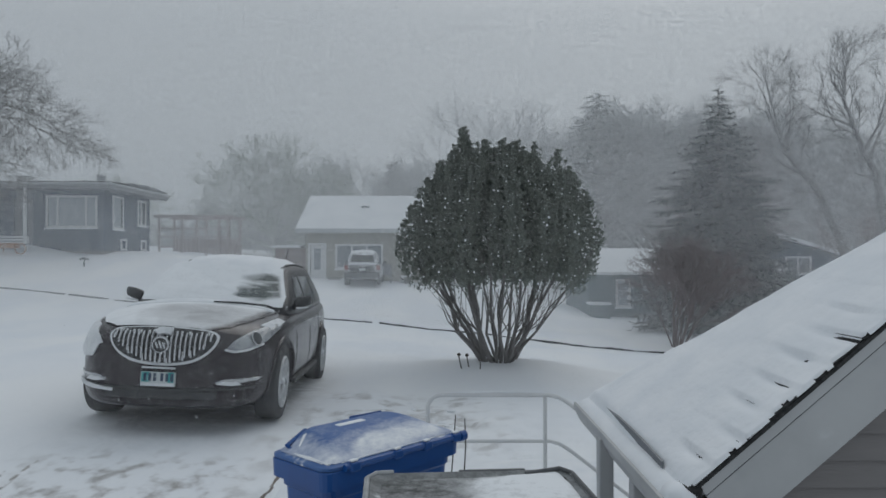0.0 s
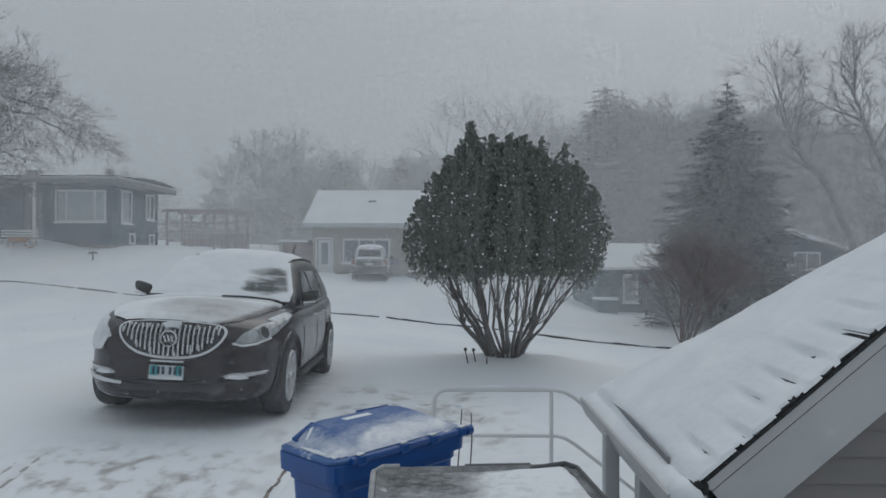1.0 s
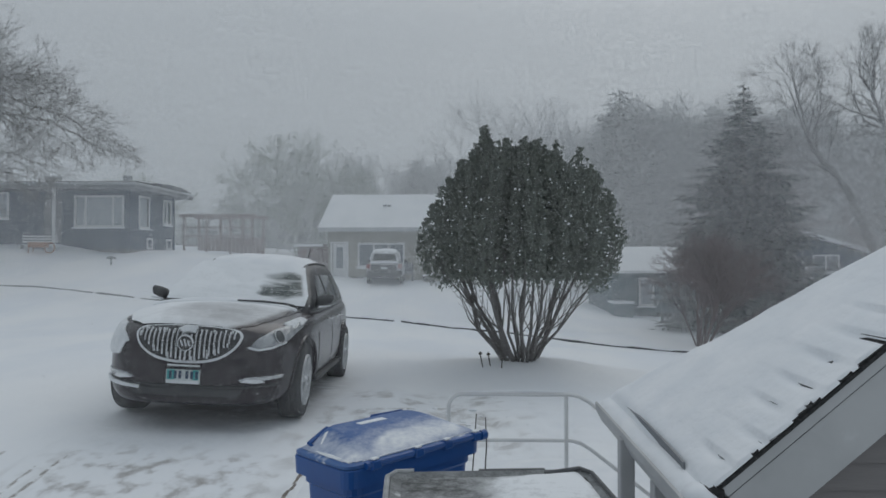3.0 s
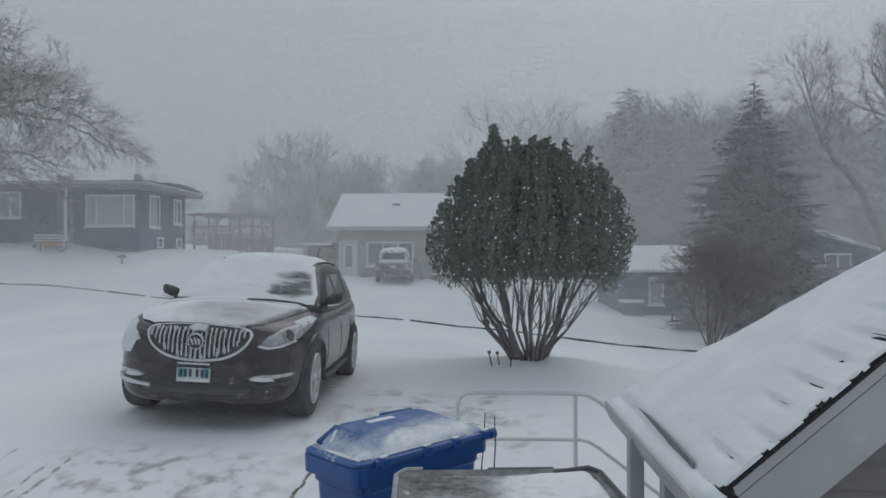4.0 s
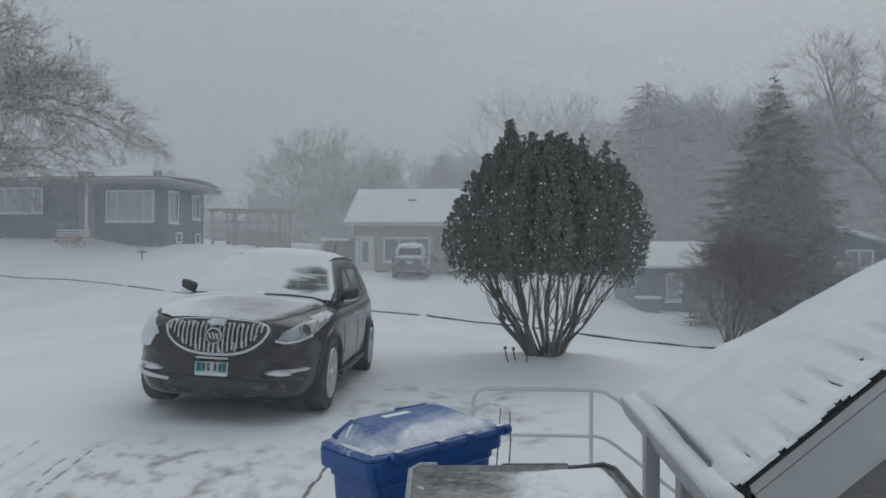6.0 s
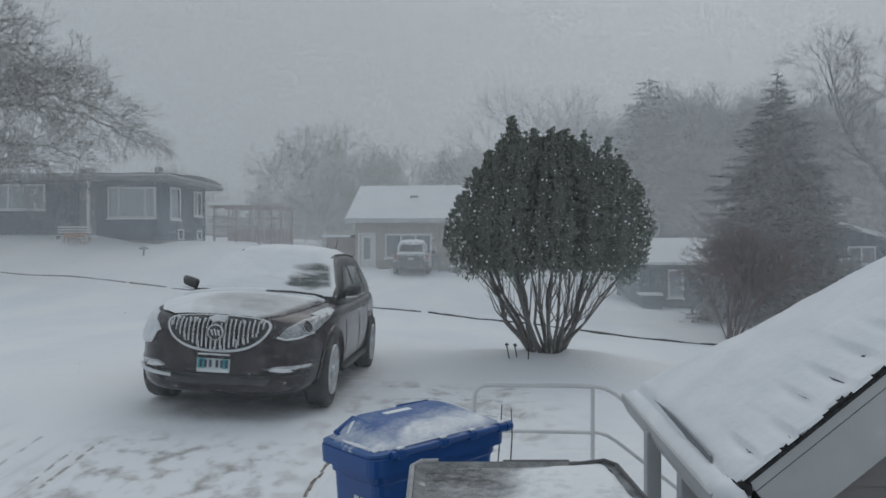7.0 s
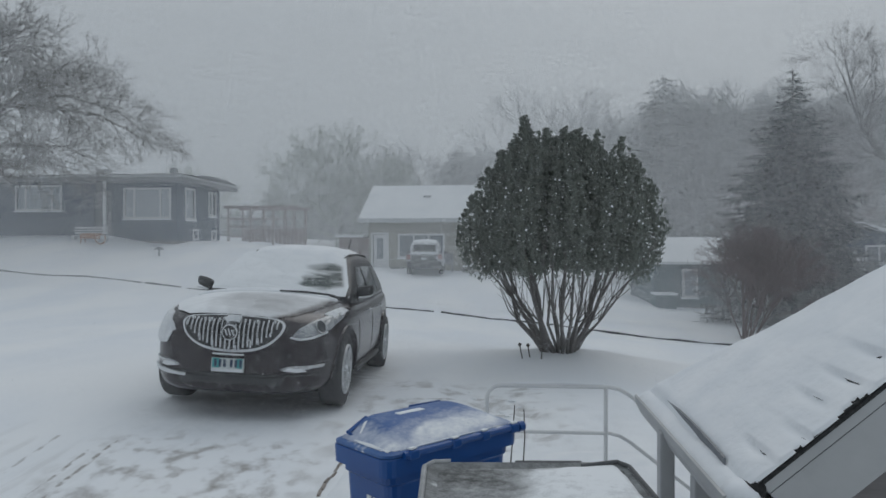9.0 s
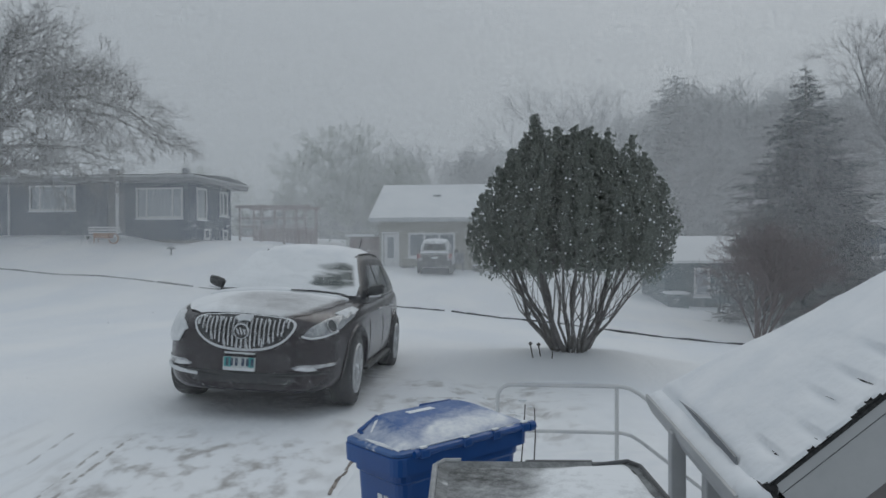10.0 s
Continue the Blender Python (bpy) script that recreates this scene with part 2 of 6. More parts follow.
def snow_covered(name, under, rough=0.4, grain=30.0, soft=0.22):
    """A surface that shows through thinning snow: the sheet's own "cover" says how much lies on it."""
    m = bpy.data.materials.new(name)
    m.use_nodes = True
    n, l = m.node_tree.nodes, m.node_tree.links
    p = n["Principled BSDF"]
    at, tc = n.new("ShaderNodeAttribute"), n.new("ShaderNodeTexCoord")
    at.attribute_name = "cover"
    height = at.outputs["Fac"]
    for scale, share in ((grain, soft), (grain * 0.2, soft), (grain * 5, soft * 0.6)):
        t, centred, add = n.new("ShaderNodeTexNoise"), n.new("ShaderNodeMath"), n.new("ShaderNodeMath")
        t.inputs["Scale"].default_value, t.inputs["Detail"].default_value = scale, 6.0
        l.new(tc.outputs["Object"], t.inputs["Vector"])
        centred.operation, centred.inputs[1].default_value = "SUBTRACT", 0.5
        l.new(t.outputs["Fac"], centred.inputs[0])
        add.operation, add.inputs[1].default_value = "MULTIPLY_ADD", share * 2
        l.new(centred.outputs[0], add.inputs[0])
        l.new(height, add.inputs[2])
        height = add.outputs[0]
    fac = n.new("ShaderNodeClamp")
    l.new(height, fac.inputs["Value"])
    mix, mr = n.new("ShaderNodeMix"), n.new("ShaderNodeMapRange")
    mix.data_type = "RGBA"
    mix.inputs["A"].default_value, mix.inputs["B"].default_value = (*under, 1), (0.84, 0.86, 0.88, 1)
    l.new(fac.outputs[0], mix.inputs["Factor"])
    l.new(mix.outputs["Result"], p.inputs["Base Color"])
    mr.inputs["To Min"].default_value, mr.inputs["To Max"].default_value = rough, 0.9
    l.new(fac.outputs[0], mr.inputs["Value"])
    l.new(mr.outputs[0], p.inputs["Roughness"])
    return m


def snow_sheet(nx, ny, place):
    """A sheet over a grid; place(u, v) gives a point and its snow cover, or None outside the sheet."""
    bm = bmesh.new()
    lay = bm.verts.layers.float.new("cover")
    grid = {}
    for i in range(nx):
        for j in range(ny):
            r = place(i / (nx - 1), j / (ny - 1))
            if r:
                v = grid[i, j] = bm.verts.new(r[0])
                v[lay] = max(0.0, min(1.0, r[1]))
    for i, j in grid:
        ks = [(i, j), (i + 1, j), (i + 1, j + 1), (i, j + 1)]
        if all(k in grid for k in ks):
            bm.faces.new([grid[k] for k in ks])
    return bm


def smooth_step(a, b, v):
    t = min(1.0, max(0.0, (v - a) / (b - a)))
    return t * t * (3 - 2 * t)


# ---- the ground: drive, street dip, lawns rising to one side and falling to the other ----
def ground_z(x, y):
    z = -0.10 + 0.10 * smooth_step(3.5, 6.5, y)
    z -= 0.12 * smooth_step(6.5, 11, y) + 0.20 * smooth_step(11, 20, y)
    z += 0.8 * smooth_step(27, 38, y) * smooth_step(9, 3, x)
    z += 1.55 * smooth_step(-6, -17, x) * smooth_step(16, 35, y)
    z -= 0.88 * smooth_step(-6, 8, x) * smooth_step(12.5, 20, y)
    # the drive tips sideways under the car, and the lawn falls away past the bush
    z -= 0.09 * math.tanh((x + 2.62) / 1.6) * smooth_step(4.8, 6.8, y) * smooth_step(13.5, 10.5, y) * smooth_step(1.0, -0.6, x)
    z -= 0.26 * smooth_step(1.2, 3.6, x) * smooth_step(8.5, 11.5, y) * smooth_step(18.0, 13.0, y)
    z += 0.09 * smooth_step(-1, 3, x) * smooth_step(15, 18, y) * smooth_step(27, 22, y)
    z -= 0.10 * smooth_step(11.9, 12.6, y) * smooth_step(17.5, 14, y) * smooth_step(-2.2, -1.0, x)
    z += 0.45 * smooth_step(-17.5, -21, x) * smooth_step(20, 31, y)
    z += 0.06 * math.exp(-((x - 1.2) / 2.4) ** 4 - ((y - 11.4) / 1.0) ** 2) - 0.09 * math.exp(-((x - 1.8) / 3.2) ** 4 - ((y - 9.2) / 1.2) ** 2)
    return z


def snow_z(x, y):
    z = ground_z(x, y)
    amp = 0.05 * smooth_step(1.0, 9.0, y)
    z += amp * noise.noise(Vector((x * 0.35, y * 0.6, 0.3)))
    z += 0.016 * noise.noise(Vector((x * 1.7, y * 2.1, 2.3)))
    z += 0.006 * noise.noise(Vector((x * 6.0, y * 6.0, 5.3)))
    # trampled ground between the car and the railing
    tread = math.exp(-((x + 0.2) / 1.3) ** 2 - ((y - 6.6) / 1.5) ** 2)
    z += tread * (0.09 * noise.noise(Vector((x * 2.6, y * 2.2, 8.1))) + 0.05 * noise.noise(Vector((x * 6.0, y * 5.0, 3.1))) - 0.05 * smooth_step(0.25, 0.5, noise.noise(Vector((x * 4.0, y * 3.0, 5.5)))))
    # drift thrown up round the wheels
    z += 0.05 * math.exp(-((x + 1.0) / 0.35) ** 2 - ((y - 9.0) / 1.8) ** 2)
    return z


def build_ground():
    xs = [math.sinh(u * 0.058) * 1.9 for u in range(-125, 126)]
    ys = [-25 + 27 * (k / 16) for k in range(16)] + [2.0 + math.sinh(k * 0.0335) * 3.2 for k in range(0, 215)]
    # closer together over the trampled ground
    xs = sorted([x for x in xs if not -1.6 < x < 1.6] + [-1.6 + 0.055 * k for k in range(59)])
    ys = sorted([y for y in ys if not 5.0 < y < 9.0] + [5.0 + 0.06 * k for k in range(67)])
    bm = bmesh.new()
    rows = [[bm.verts.new((x, y, snow_z(x, y))) for x in xs] for y in ys]
    for a, b in zip(rows, rows[1:]):
        for i in range(len(xs) - 1):
            bm.faces.new((a[i], a[i + 1], b[i + 1], b[i]))
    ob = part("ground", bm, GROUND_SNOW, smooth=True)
    tagged(ob, "wind-blown snow over a driveway, street and lawns, scuffed to grit where wheels went", "ground", kind="structure")


build_ground()
# ---- street kerb across the way ----
def kerb_y(x):
    return 21.75 - 0.33 * x if x > -10 else 25.05 + 0.9 * smooth_step(-10, -18, x)


def build_kerb():
    k = thing("kerb", pose(0, 0, 0), "dark wet concrete kerb edge, its top buried in snow", "kerb", kind="structure")
    spans = [(-24.0, -13.9), (-13.7, -12.2), (-11.9, -2.3), (-2.05, 1.2), (1.35, 8.5)]
    for a, b in spans:
        bm = bmesh.new()
        n = max(2, int((b - a) / 0.5))
        rows = []
        for i in range(n + 1):
            x = a + (b - a) * i / n
            y = kerb_y(x)
            z = snow_z(x, y)
            lift = 0.030 + 0.020 * noise.noise(Vector((x * 0.8, 3.0, 1.0)))
            rows.append([bm.verts.new((x, y + dy, z + dz)) for dy, dz in ((0, -0.1), (0, lift), (0.02, lift + 0.012), (0.14, lift + 0.01), (0.16, -0.1))])
        for p, q in zip(rows, rows[1:]):
            for j in range(4):
                bm.faces.new((p[j], q[j], q[j + 1], p[j + 1]))
        bm.faces.new(rows[0][::-1])
        bm.faces.new(rows[-1])
        part("kerb_stone", bm, WET_KERB, k)


WET_KERB = material("wet_dark_kerb", (0.06, 0.062, 0.066), (0.10, 0.10, 0.105), scale=3, rough=0.8, up=0.6, snow=-0.25, snow_scale=2)
build_kerb()


# ---- houses ----
def wall_panel(length, height, openings, thick=0.2):
    """A wall along x with its outer face at y = 0, and holes through it."""
    xs = sorted({0.0, length, *(v for o in openings for v in o[:2])})
    zs = sorted({0.0, height, *(v for o in openings for v in o[2:4])})
    bm = bmesh.new()
    for x0, x1 in zip(xs, xs[1:]):
        for z0, z1 in zip(zs, zs[1:]):
            mx, mz = (x0 + x1) / 2, (z0 + z1) / 2
            if not any(o[0] < mx < o[1] and o[2] < mz < o[3] for o in openings):
                add_box(bm, x0, x1, 0, thick, z0, z1)
    bmesh.ops.remove_doubles(bm, verts=bm.verts, dist=0.0005)
    inner = [f for f in bm.faces if any(g is not f and (g.calc_center_median() - f.calc_center_median()).length < 1e-4 for e in f.edges for g in e.link_faces)]
    bmesh.ops.delete(bm, geom=list(set(inner)), context="FACES_ONLY")
    return bm


def add_window(parent, m, w, h, bars=(), glass=None, sill=True, depth=0.08):
    """A window with frame, sill and panes; m puts its lower corner on the wall, x along the wall."""
    glass = glass or WINDOW_GLASS
    win = new("window")
    win.parent, win.matrix_local = parent, m
    bm = bmesh.new()
    t = 0.10
    for a in ((-t, w + t, -0.045, depth, h, h + t), (-t, w + t, -0.045, depth, -t, 0), (-t, 0, -0.045, depth, 0, h), (w, w + t, -0.045, depth, 0, h)):
        add_box(bm, *a)
    for b in bars:
        add_box(bm, b * w - 0.04, b * w + 0.04, -0.02, depth, 0, h)
    part("frame", bm, WHITE_TRIM, win)
    edges = [0.0, *bars, 1.0]
    for a, b in zip(edges, edges[1:]):
        part("pane", box(a * w + 0.04 * (a > 0), b * w - 0.04 * (b < 1), 0.05, 0.06, 0, h), glass, win)
    if sill:
        part("sill", box(-t - 0.06, w + t + 0.06, -0.13, 0.0, -t - 0.07, -t - 0.002, 0.01), SNOW, win, "snow lying on the sill")
    return win


def house_left():
    h = thing("house", pose(-30, 34.4, 2.0), "low slate-blue bungalow with white windows and a flat snowy roof", "house")
    L, H, D = 13.2, 2.98, 5.6
    bow, w1 = (10.45, 12.8, 1.22, 2.62), (4.48, 6.9, 1.66, 2.8)
    door = (8.75, 9.7, 0.35, 2.55)
    part("wall", wall_panel(L, H, [bow, w1, door]), BLUE_SIDING, h)
    side = part("wall", wall_panel(D - 0.402, H, [(0.799, 1.799, 1.2, 2.7), (3.699, 4.549, 1.5, 2.7)]), BLUE_SIDING, h)
    side.matrix_local = pose(L, 0.201, 0, 0, 0, 90)
    part("wall", box(0, L - 0.21, D - 0.2, D, 0, H), BLUE_SIDING, h)
    part("wall", box(0, 0.2, 0.21, D - 0.21, 0, H), BLUE_SIDING, h)
    part("foundation", box(0.05, L - 0.05, 0.05, D - 0.05, -1.2, -0.002), CONCRETE, h)
    for sx in (4.48,):
        add_window(h, pose(sx, 0, 1.66), 2.42, 1.14, (0.2, 0.8), PALE_GLASS)
    add_window(h, pose(10.45, 0, 1.22), 2.35, 1.40, (0.2, 0.8), PALE_GLASS)
    add_window(h, pose(L, 1.0, 1.2, 0, 0, 90), 1.0, 1.5, (), PALE_GLASS)
    add_window(h, pose(L, 3.9, 1.5, 0, 0, 90), 0.85, 1.2, (0.5,))
    # small basement lights
    for sx, w in ((1.9, 0.5), (4.3, 0.5)):
        add_window(h, pose(L + 0.001, sx, 0.12, 0, 0, 90), w, 0.4, (), sill=False, depth=0.0)
    d = part("door", box(8.75, 9.7, 0.08, 0.13, 0.35, 2.55), DARK_TRIM, h, "dark front door in a recess")
    part("handle", tube([(9.58, 0.05, 1.35), (9.58, 0.05, 1.5)], 0.02), WHITE_TRIM, d)
    part("porch_post", box(9.75, 9.87, -0.9, -0.78, 0.3, 3.0, 0.01), WHITE_TRIM, h)
    part("downpipe", tube([(3.25, -0.06, 0.1), (3.25, -0.06, 3.0)], 0.05), WHITE_TRIM, h)
    # long flat roof with a fascia, the overhang drawn past the corner
    part("fascia", box(-1.0, L + 0.75, -1.0, D + 0.6, H + 0.002, H + 0.20, 0.01), DARK_TRIM, h, "dark roof edge")
    part("roof", box(-1.05, L + 0.8, -1.05, D + 0.65, H + 0.202, H + 0.30, 0.03), FASCIA, h)
    bm = bmesh.new()
    xs, ys = [-1.0 + i * 0.75 for i in range(21)], [-1.0 + j * 0.8 for j in range(10)]
    g = [[bm.verts.new((min(x, L + 0.75), min(y, D + 0.6), H + 0.302 + 0.05 + 0.22 * smooth_step(-1, 3.4, y) * smooth_step(D + 1.5, 3.4, y) + 0.04 * noise.noise(Vector((x, y, 4))))) for x in xs] for y in ys]
    for a, b in zip(g, g[1:]):
        for i in range(len(xs) - 1):
            bm.faces.new((a[i], a[i + 1], b[i + 1], b[i]))
    part("roof_snow", bm, SNOW, h, "snow lying on the roof", smooth=True)
    ch = part("chimney", box(7.0, 7.6, 3.0, 3.6, H + 0.31, H + 1.0, 0.02), CONCRETE, h)
    part("cap", box(6.95, 7.65, 2.95, 3.65, H + 1.002, H + 1.08, 0.01), DARK_TRIM, ch)
    v = part("roof_vent", tube([(11.0, 4.2, H + 0.3), (11.0, 4.2, H + 0.85)], 0.07, 8), DARK_TRIM, h)
    part("cowl", tube([(11.0, 4.2, H + 0.85), (11.0, 4.2, H + 0.95), (11.0, 4.2, H + 1.2), (11.0, 4.2, H + 1.27)], [0.12, 0.24, 0.24, 0.08], 10), DARK_TRIM, v)
    # steps to the door
    for i in range(3):
        part("step", box(8.6, 9.9, -1.2 + 0.3 * i, -0.002 if i == 2 else -1.2 + 0.3 * (i + 1), -0.45, -0.10 + 0.16 * i, 0.03), SNOW, h, "doorstep deep in snow")


house_left()


def garden_bench():
    b = thing("garden_bench", pose(-20.5, 32.8, snow_z(-20.5, 32.8) - 0.25, 0, 0, 12), "white garden bench half buried in snow by the steps", "bench")
    part("seat", box(-0.8, 0.8, -0.2, 0.2, 0.42, 0.46, 0.01), WHITE_TRIM, b)
    for z in (0.55, 0.68, 0.81):
        part("slat", box(-0.8, 0.8, 0.2, 0.23, z, z + 0.08, 0.008), WHITE_TRIM, b)
    for x in (-0.75, 0.75):
        part("leg", box(x - 0.04, x + 0.04, -0.18, 0.22, 0, 0.42), WHITE_TRIM, b)
    c = thing("garden_cart", pose(-19.9, 32.0, snow_z(-19.9, 32.0), 0, 0, 5), "rusty orange garden cart with one wheel, dusted with snow", "cart")
    rust = material("rust_orange_paint", (0.42, 0.22, 0.13), (0.34, 0.2, 0.14), scale=6, rough=0.8, snow=0.12)
    part("tray", box(-0.45, 0.3, -0.25, 0.25, 0.25, 0.5, 0.03), rust, c)
    bm = bmesh.new()
    add_tube(bm, [(0.42 + 0.24 * math.cos(a), 0, 0.24 + 0.24 * math.sin(a)) for a in (math.tau * k / 16 for k in range(17))], 0.03, 6)
    part("wheel", bm, rust, c)
    for y in (-0.2, 0.2):
        part("leg", tube([(-0.4, y, 0.28), (-0.45, y, 0.0)], 0.02), rust, c)
    lw = thing("yard_lamp", pose(-16.0, 31.0, snow_z(-16.0, 31.0)), "small dark yard lamp on a post in the snow", "lamp")
    part("post", tube([(0, 0, -0.1), (0, 0, 0.28)], 0.04), DARK_TRIM, lw)
    part("head", tube([(0, 0, 0.28), (0, 0, 0.34), (0, 0, 0.4)], [0.22, 0.2, 0.05], 10), DARK_TRIM, lw, "cap with a crust of snow")


garden_bench()


def pergola():
    # the pale grains put the haze before the timber into its colour
    wood = material("reddish_timber", (0.34, 0.255, 0.24), (0.30, 0.24, 0.23), scale=5, rough=0.9, snow=0.06, snow_haze=0.24)
    p = thing("pergola", pose(-17.2, 42, 1.9), "reddish timber deck frame beside the blue house", "pergola")
    for x in (0.05, 1.45, 2.9, 4.25):
        for y in (0, 2.4):
            part("post", box(x - 0.06, x + 0.06, y - 0.06, y + 0.06, -0.9, 2.15), wood, p)
    for y in (0, 2.4):
        part("beam", box(-0.25, 4.55, y - 0.05, y + 0.05, 2.152, 2.32), wood, p)
    for z in (0.35, 0.95, 1.45):
        part("rail", box(0.0, 4.3, -0.09, -0.062, z, z + 0.1), wood, p)
    for i in range(16):
        part("fence_board", box(0.05 + i * 0.265, 0.28 + i * 0.265, 2.462, 2.49, -0.9, 0.95), wood, p)
    part("deck", box(-0.1, 4.4, -0.05, 2.45, -1.1, -0.92), wood, p)


pergola()


def house_centre():
    h = thing("house", pose(-7.5, 38, 0.24), "tan bungalow with a pitched roof under smooth snow", "house")
    L, H, D = 9.6, 2.75, 7.5
    part("wall", wall_panel(L, H, [(0.24, 1.02, 0.03, 2.1), (1.73, 4.12, 0.9, 2.04), (6.3, 8.2, 0.9, 2.04)]), TAN_SIDING, h)
    part("wall", box(0, L, D - 0.2, D, 0, H), TAN_SIDING, h)
    for x in (0, L - 0.2):
        part("wall", box(x, x + 0.2, 0.21, D - 0.21, 0, H), TAN_SIDING, h)
    part("foundation", box(0.03, L - 0.03, 0.03, D - 0.03, -1.4, -0.002), CONCRETE, h)
    add_window(h, pose(1.73, 0, 0.9), 2.39, 1.14, (0.33, 0.67))
    add_window(h, pose(6.3, 0, 0.9), 1.9, 1.14, (0.5,))
    d = part("door", box(0.26, 1.0, 0.06, 0.11, 0.03, 2.08), WHITE_TRIM, h, "pale door with a dark glass light")
    part("door_glass", box(0.45, 0.8, 0.045, 0.058, 0.75, 1.9), WINDOW_GLASS, d)
    bm = bmesh.new()
    for a in ((0.14, 0.24, -0.03, 0.06, 0, 2.2), (1.02, 1.12, -0.03, 0.06, 0, 2.2), (0.24, 1.02, -0.03, 0.06, 2.1, 2.2)):
        add_box(bm, *a)
    part("door_frame", bm, WHITE_TRIM, h)
    # pitched roof, ridge along the front; a thick slab under snow with a pale eave board
    top, run = 2.15, D / 2
    for side in (0, 1):
        bm = bmesh.new()
        prof = [(-0.55, H + 0.02), (run, H + top), (run, H + top + 0.22), (-0.62, H + 0.22)]
        if side:
            prof = [(D - y, z) for y, z in prof][::-1]
        ends = [[bm.verts.new((x, y, z)) for y, z in prof] for x in (-0.45, L + 0.4)]
        bm.faces.new(ends[0])
        bm.faces.new(ends[1][::-1])
        for i in range(4):
            j = (i + 1) % 4
            bm.faces.new((ends[0][j], ends[0][i], ends[1][i], ends[1][j]))
        part("roof", bm, ROOF_SNOW, h, "roof slope under smooth snow")
    part("fascia", box(-0.45, L + 0.4, -0.66, -0.63, H - 0.02, H + 0.21), FASCIA, h)
    bm = bmesh.new()
    for x in (0.02, L - 0.2):
        v = [bm.verts.new((xx, y, z)) for xx in (x, x + 0.18) for y, z in ((0.15, H), (D - 0.15, H), (run, H + top - 0.12))]
        bm.faces.new(v[:3])
        bm.faces.new(v[3:][::-1])
        for i in range(3):
            j = (i + 1) % 3
            bm.faces.new((v[j], v[i], v[i + 3], v[j + 3]))
    part("gable", bm, TAN_SIDING, h)
    part("roof_vent", box(2.8, 3.25, 2.0, 2.2, H + 1.52, H + 1.64, 0.03), DARK_TRIM, h)
    # lower wing
    part("wing_wall", wall_panel(1.95, 1.95, []), PINK_SIDING, h).matrix_local = pose(-1.96, 1.2, 0)
    part("wing_side", box(-1.96, -1.78, 1.402, 6.0, 0, 1.95), PINK_SIDING, h)
    part("wing_roof", box(-2.15, -0.46, 0.9, 6.2, 1.952, 2.10, 0.04), ROOF_SNOW, h, "low wing roof under snow")
    # doorstep, bench and planters along the wall
    part("doorstep", box(0.9, 2.2, -1.0, 0.0, -0.25, 0.1, 0.02), CONCRETE, h, "snowy concrete doorstep")
    part("doorstep", box(1.35, 2.0, -0.7, -0.02, 0.102, 0.32, 0.02), CONCRETE, h)
    ch = thing("patio_chair", pose(-3.0, 36.9, 0.30), "dark patio chair with snow on its seat", "chair")
    part("seat", box(-0.25, 0.25, -0.25, 0.25, 0.4, 0.46), DARK_TRIM, ch)
    part("backrest", box(-0.25, 0.25, 0.2, 0.25, 0.46, 1.0), DARK_TRIM, ch)
    for x in (-0.23, 0.23):
        for y in (-0.23, 0.23):
            part("leg", box(x - 0.02, x + 0.02, y - 0.02, y + 0.02, -0.15, 0.4), DARK_TRIM, ch)
    for x in (-2.0, -1.0, 0.4):
        pl = thing("planter", pose(x, 37.3, 0.32), "low stone planter capped with snow by the wall", "planter", group="planters by the wall")
        part("pot", tube([(0, 0, -0.1), (0, 0, 0.22), (0, 0, 0.26)], [0.25, 0.34, 0.3], 12), CONCRETE, pl)
        part("snow_cap", tube([(0, 0, 0.262), (0, 0, 0.32), (0, 0, 0.36)], [0.3, 0.25, 0.05], 12), SNOW, pl)


ROOF_SNOW = material("roof_snow", (0.80, 0.815, 0.83), (0.74, 0.76, 0.78), scale=0.7, rough=0.9, bump=0.25, bump_scale=5)
house_centre()


def house_right():
    h = thing("house", pose(6.9, 33, -1.15), "low teal-grey house under a white roof, half hidden by trees", "house")
    L, H, D = 9.0, 1.98, 6.0
    part("wall", wall_panel(L, H, [(1.38, 1.9, 0.55, 1.68), (4.5, 6.2, 0.8, 1.6)]), TEAL_SIDING, h)
    part("wall", box(0, 0.2, 0.21, D, -0.3, H), TEAL_SIDING, h)
    part("wall", box(L - 0.2, L, 0.21, D, -0.3, H), TEAL_SIDING, h)
    part("foundation", box(0.03, L - 0.03, 0.03, D, -0.6, -0.002), CONCRETE, h)
    add_window(h, pose(1.38, 0, 0.55), 0.52, 1.13, (), PALE_GLASS)
    add_window(h, pose(4.5, 0, 0.8), 1.7, 0.8, (0.5,))
    bm = bmesh.new()
    prof = [(-0.5, H + 0.01), (3.0, H + 1.18), (D + 0.4, H + 0.01)]
    ends = [[bm.verts.new((x, y, z)) for y, z in prof + [(y, z + 0.12) for y, z in prof[::-1]]] for x in (-0.3, L + 0.3)]
    bm.faces.new(ends[0])
    bm.faces.new(ends[1][::-1])
    for i in range(6):
        j = (i + 1) % 6
        bm.faces.new((ends[0][j], ends[0][i], ends[1][i], ends[1][j]))
    part("roof", bm, ROOF_SNOW, h, "roof under smooth snow")
    part("porch_wall", box(-0.15, 0.75, -1.2, -0.3, -0.4, 0.62, 0.02), TEAL_SIDING, h)
    part("porch_snow", box(-0.2, 0.8, -1.25, -0.25, 0.622, 0.72, 0.03), SNOW, h)


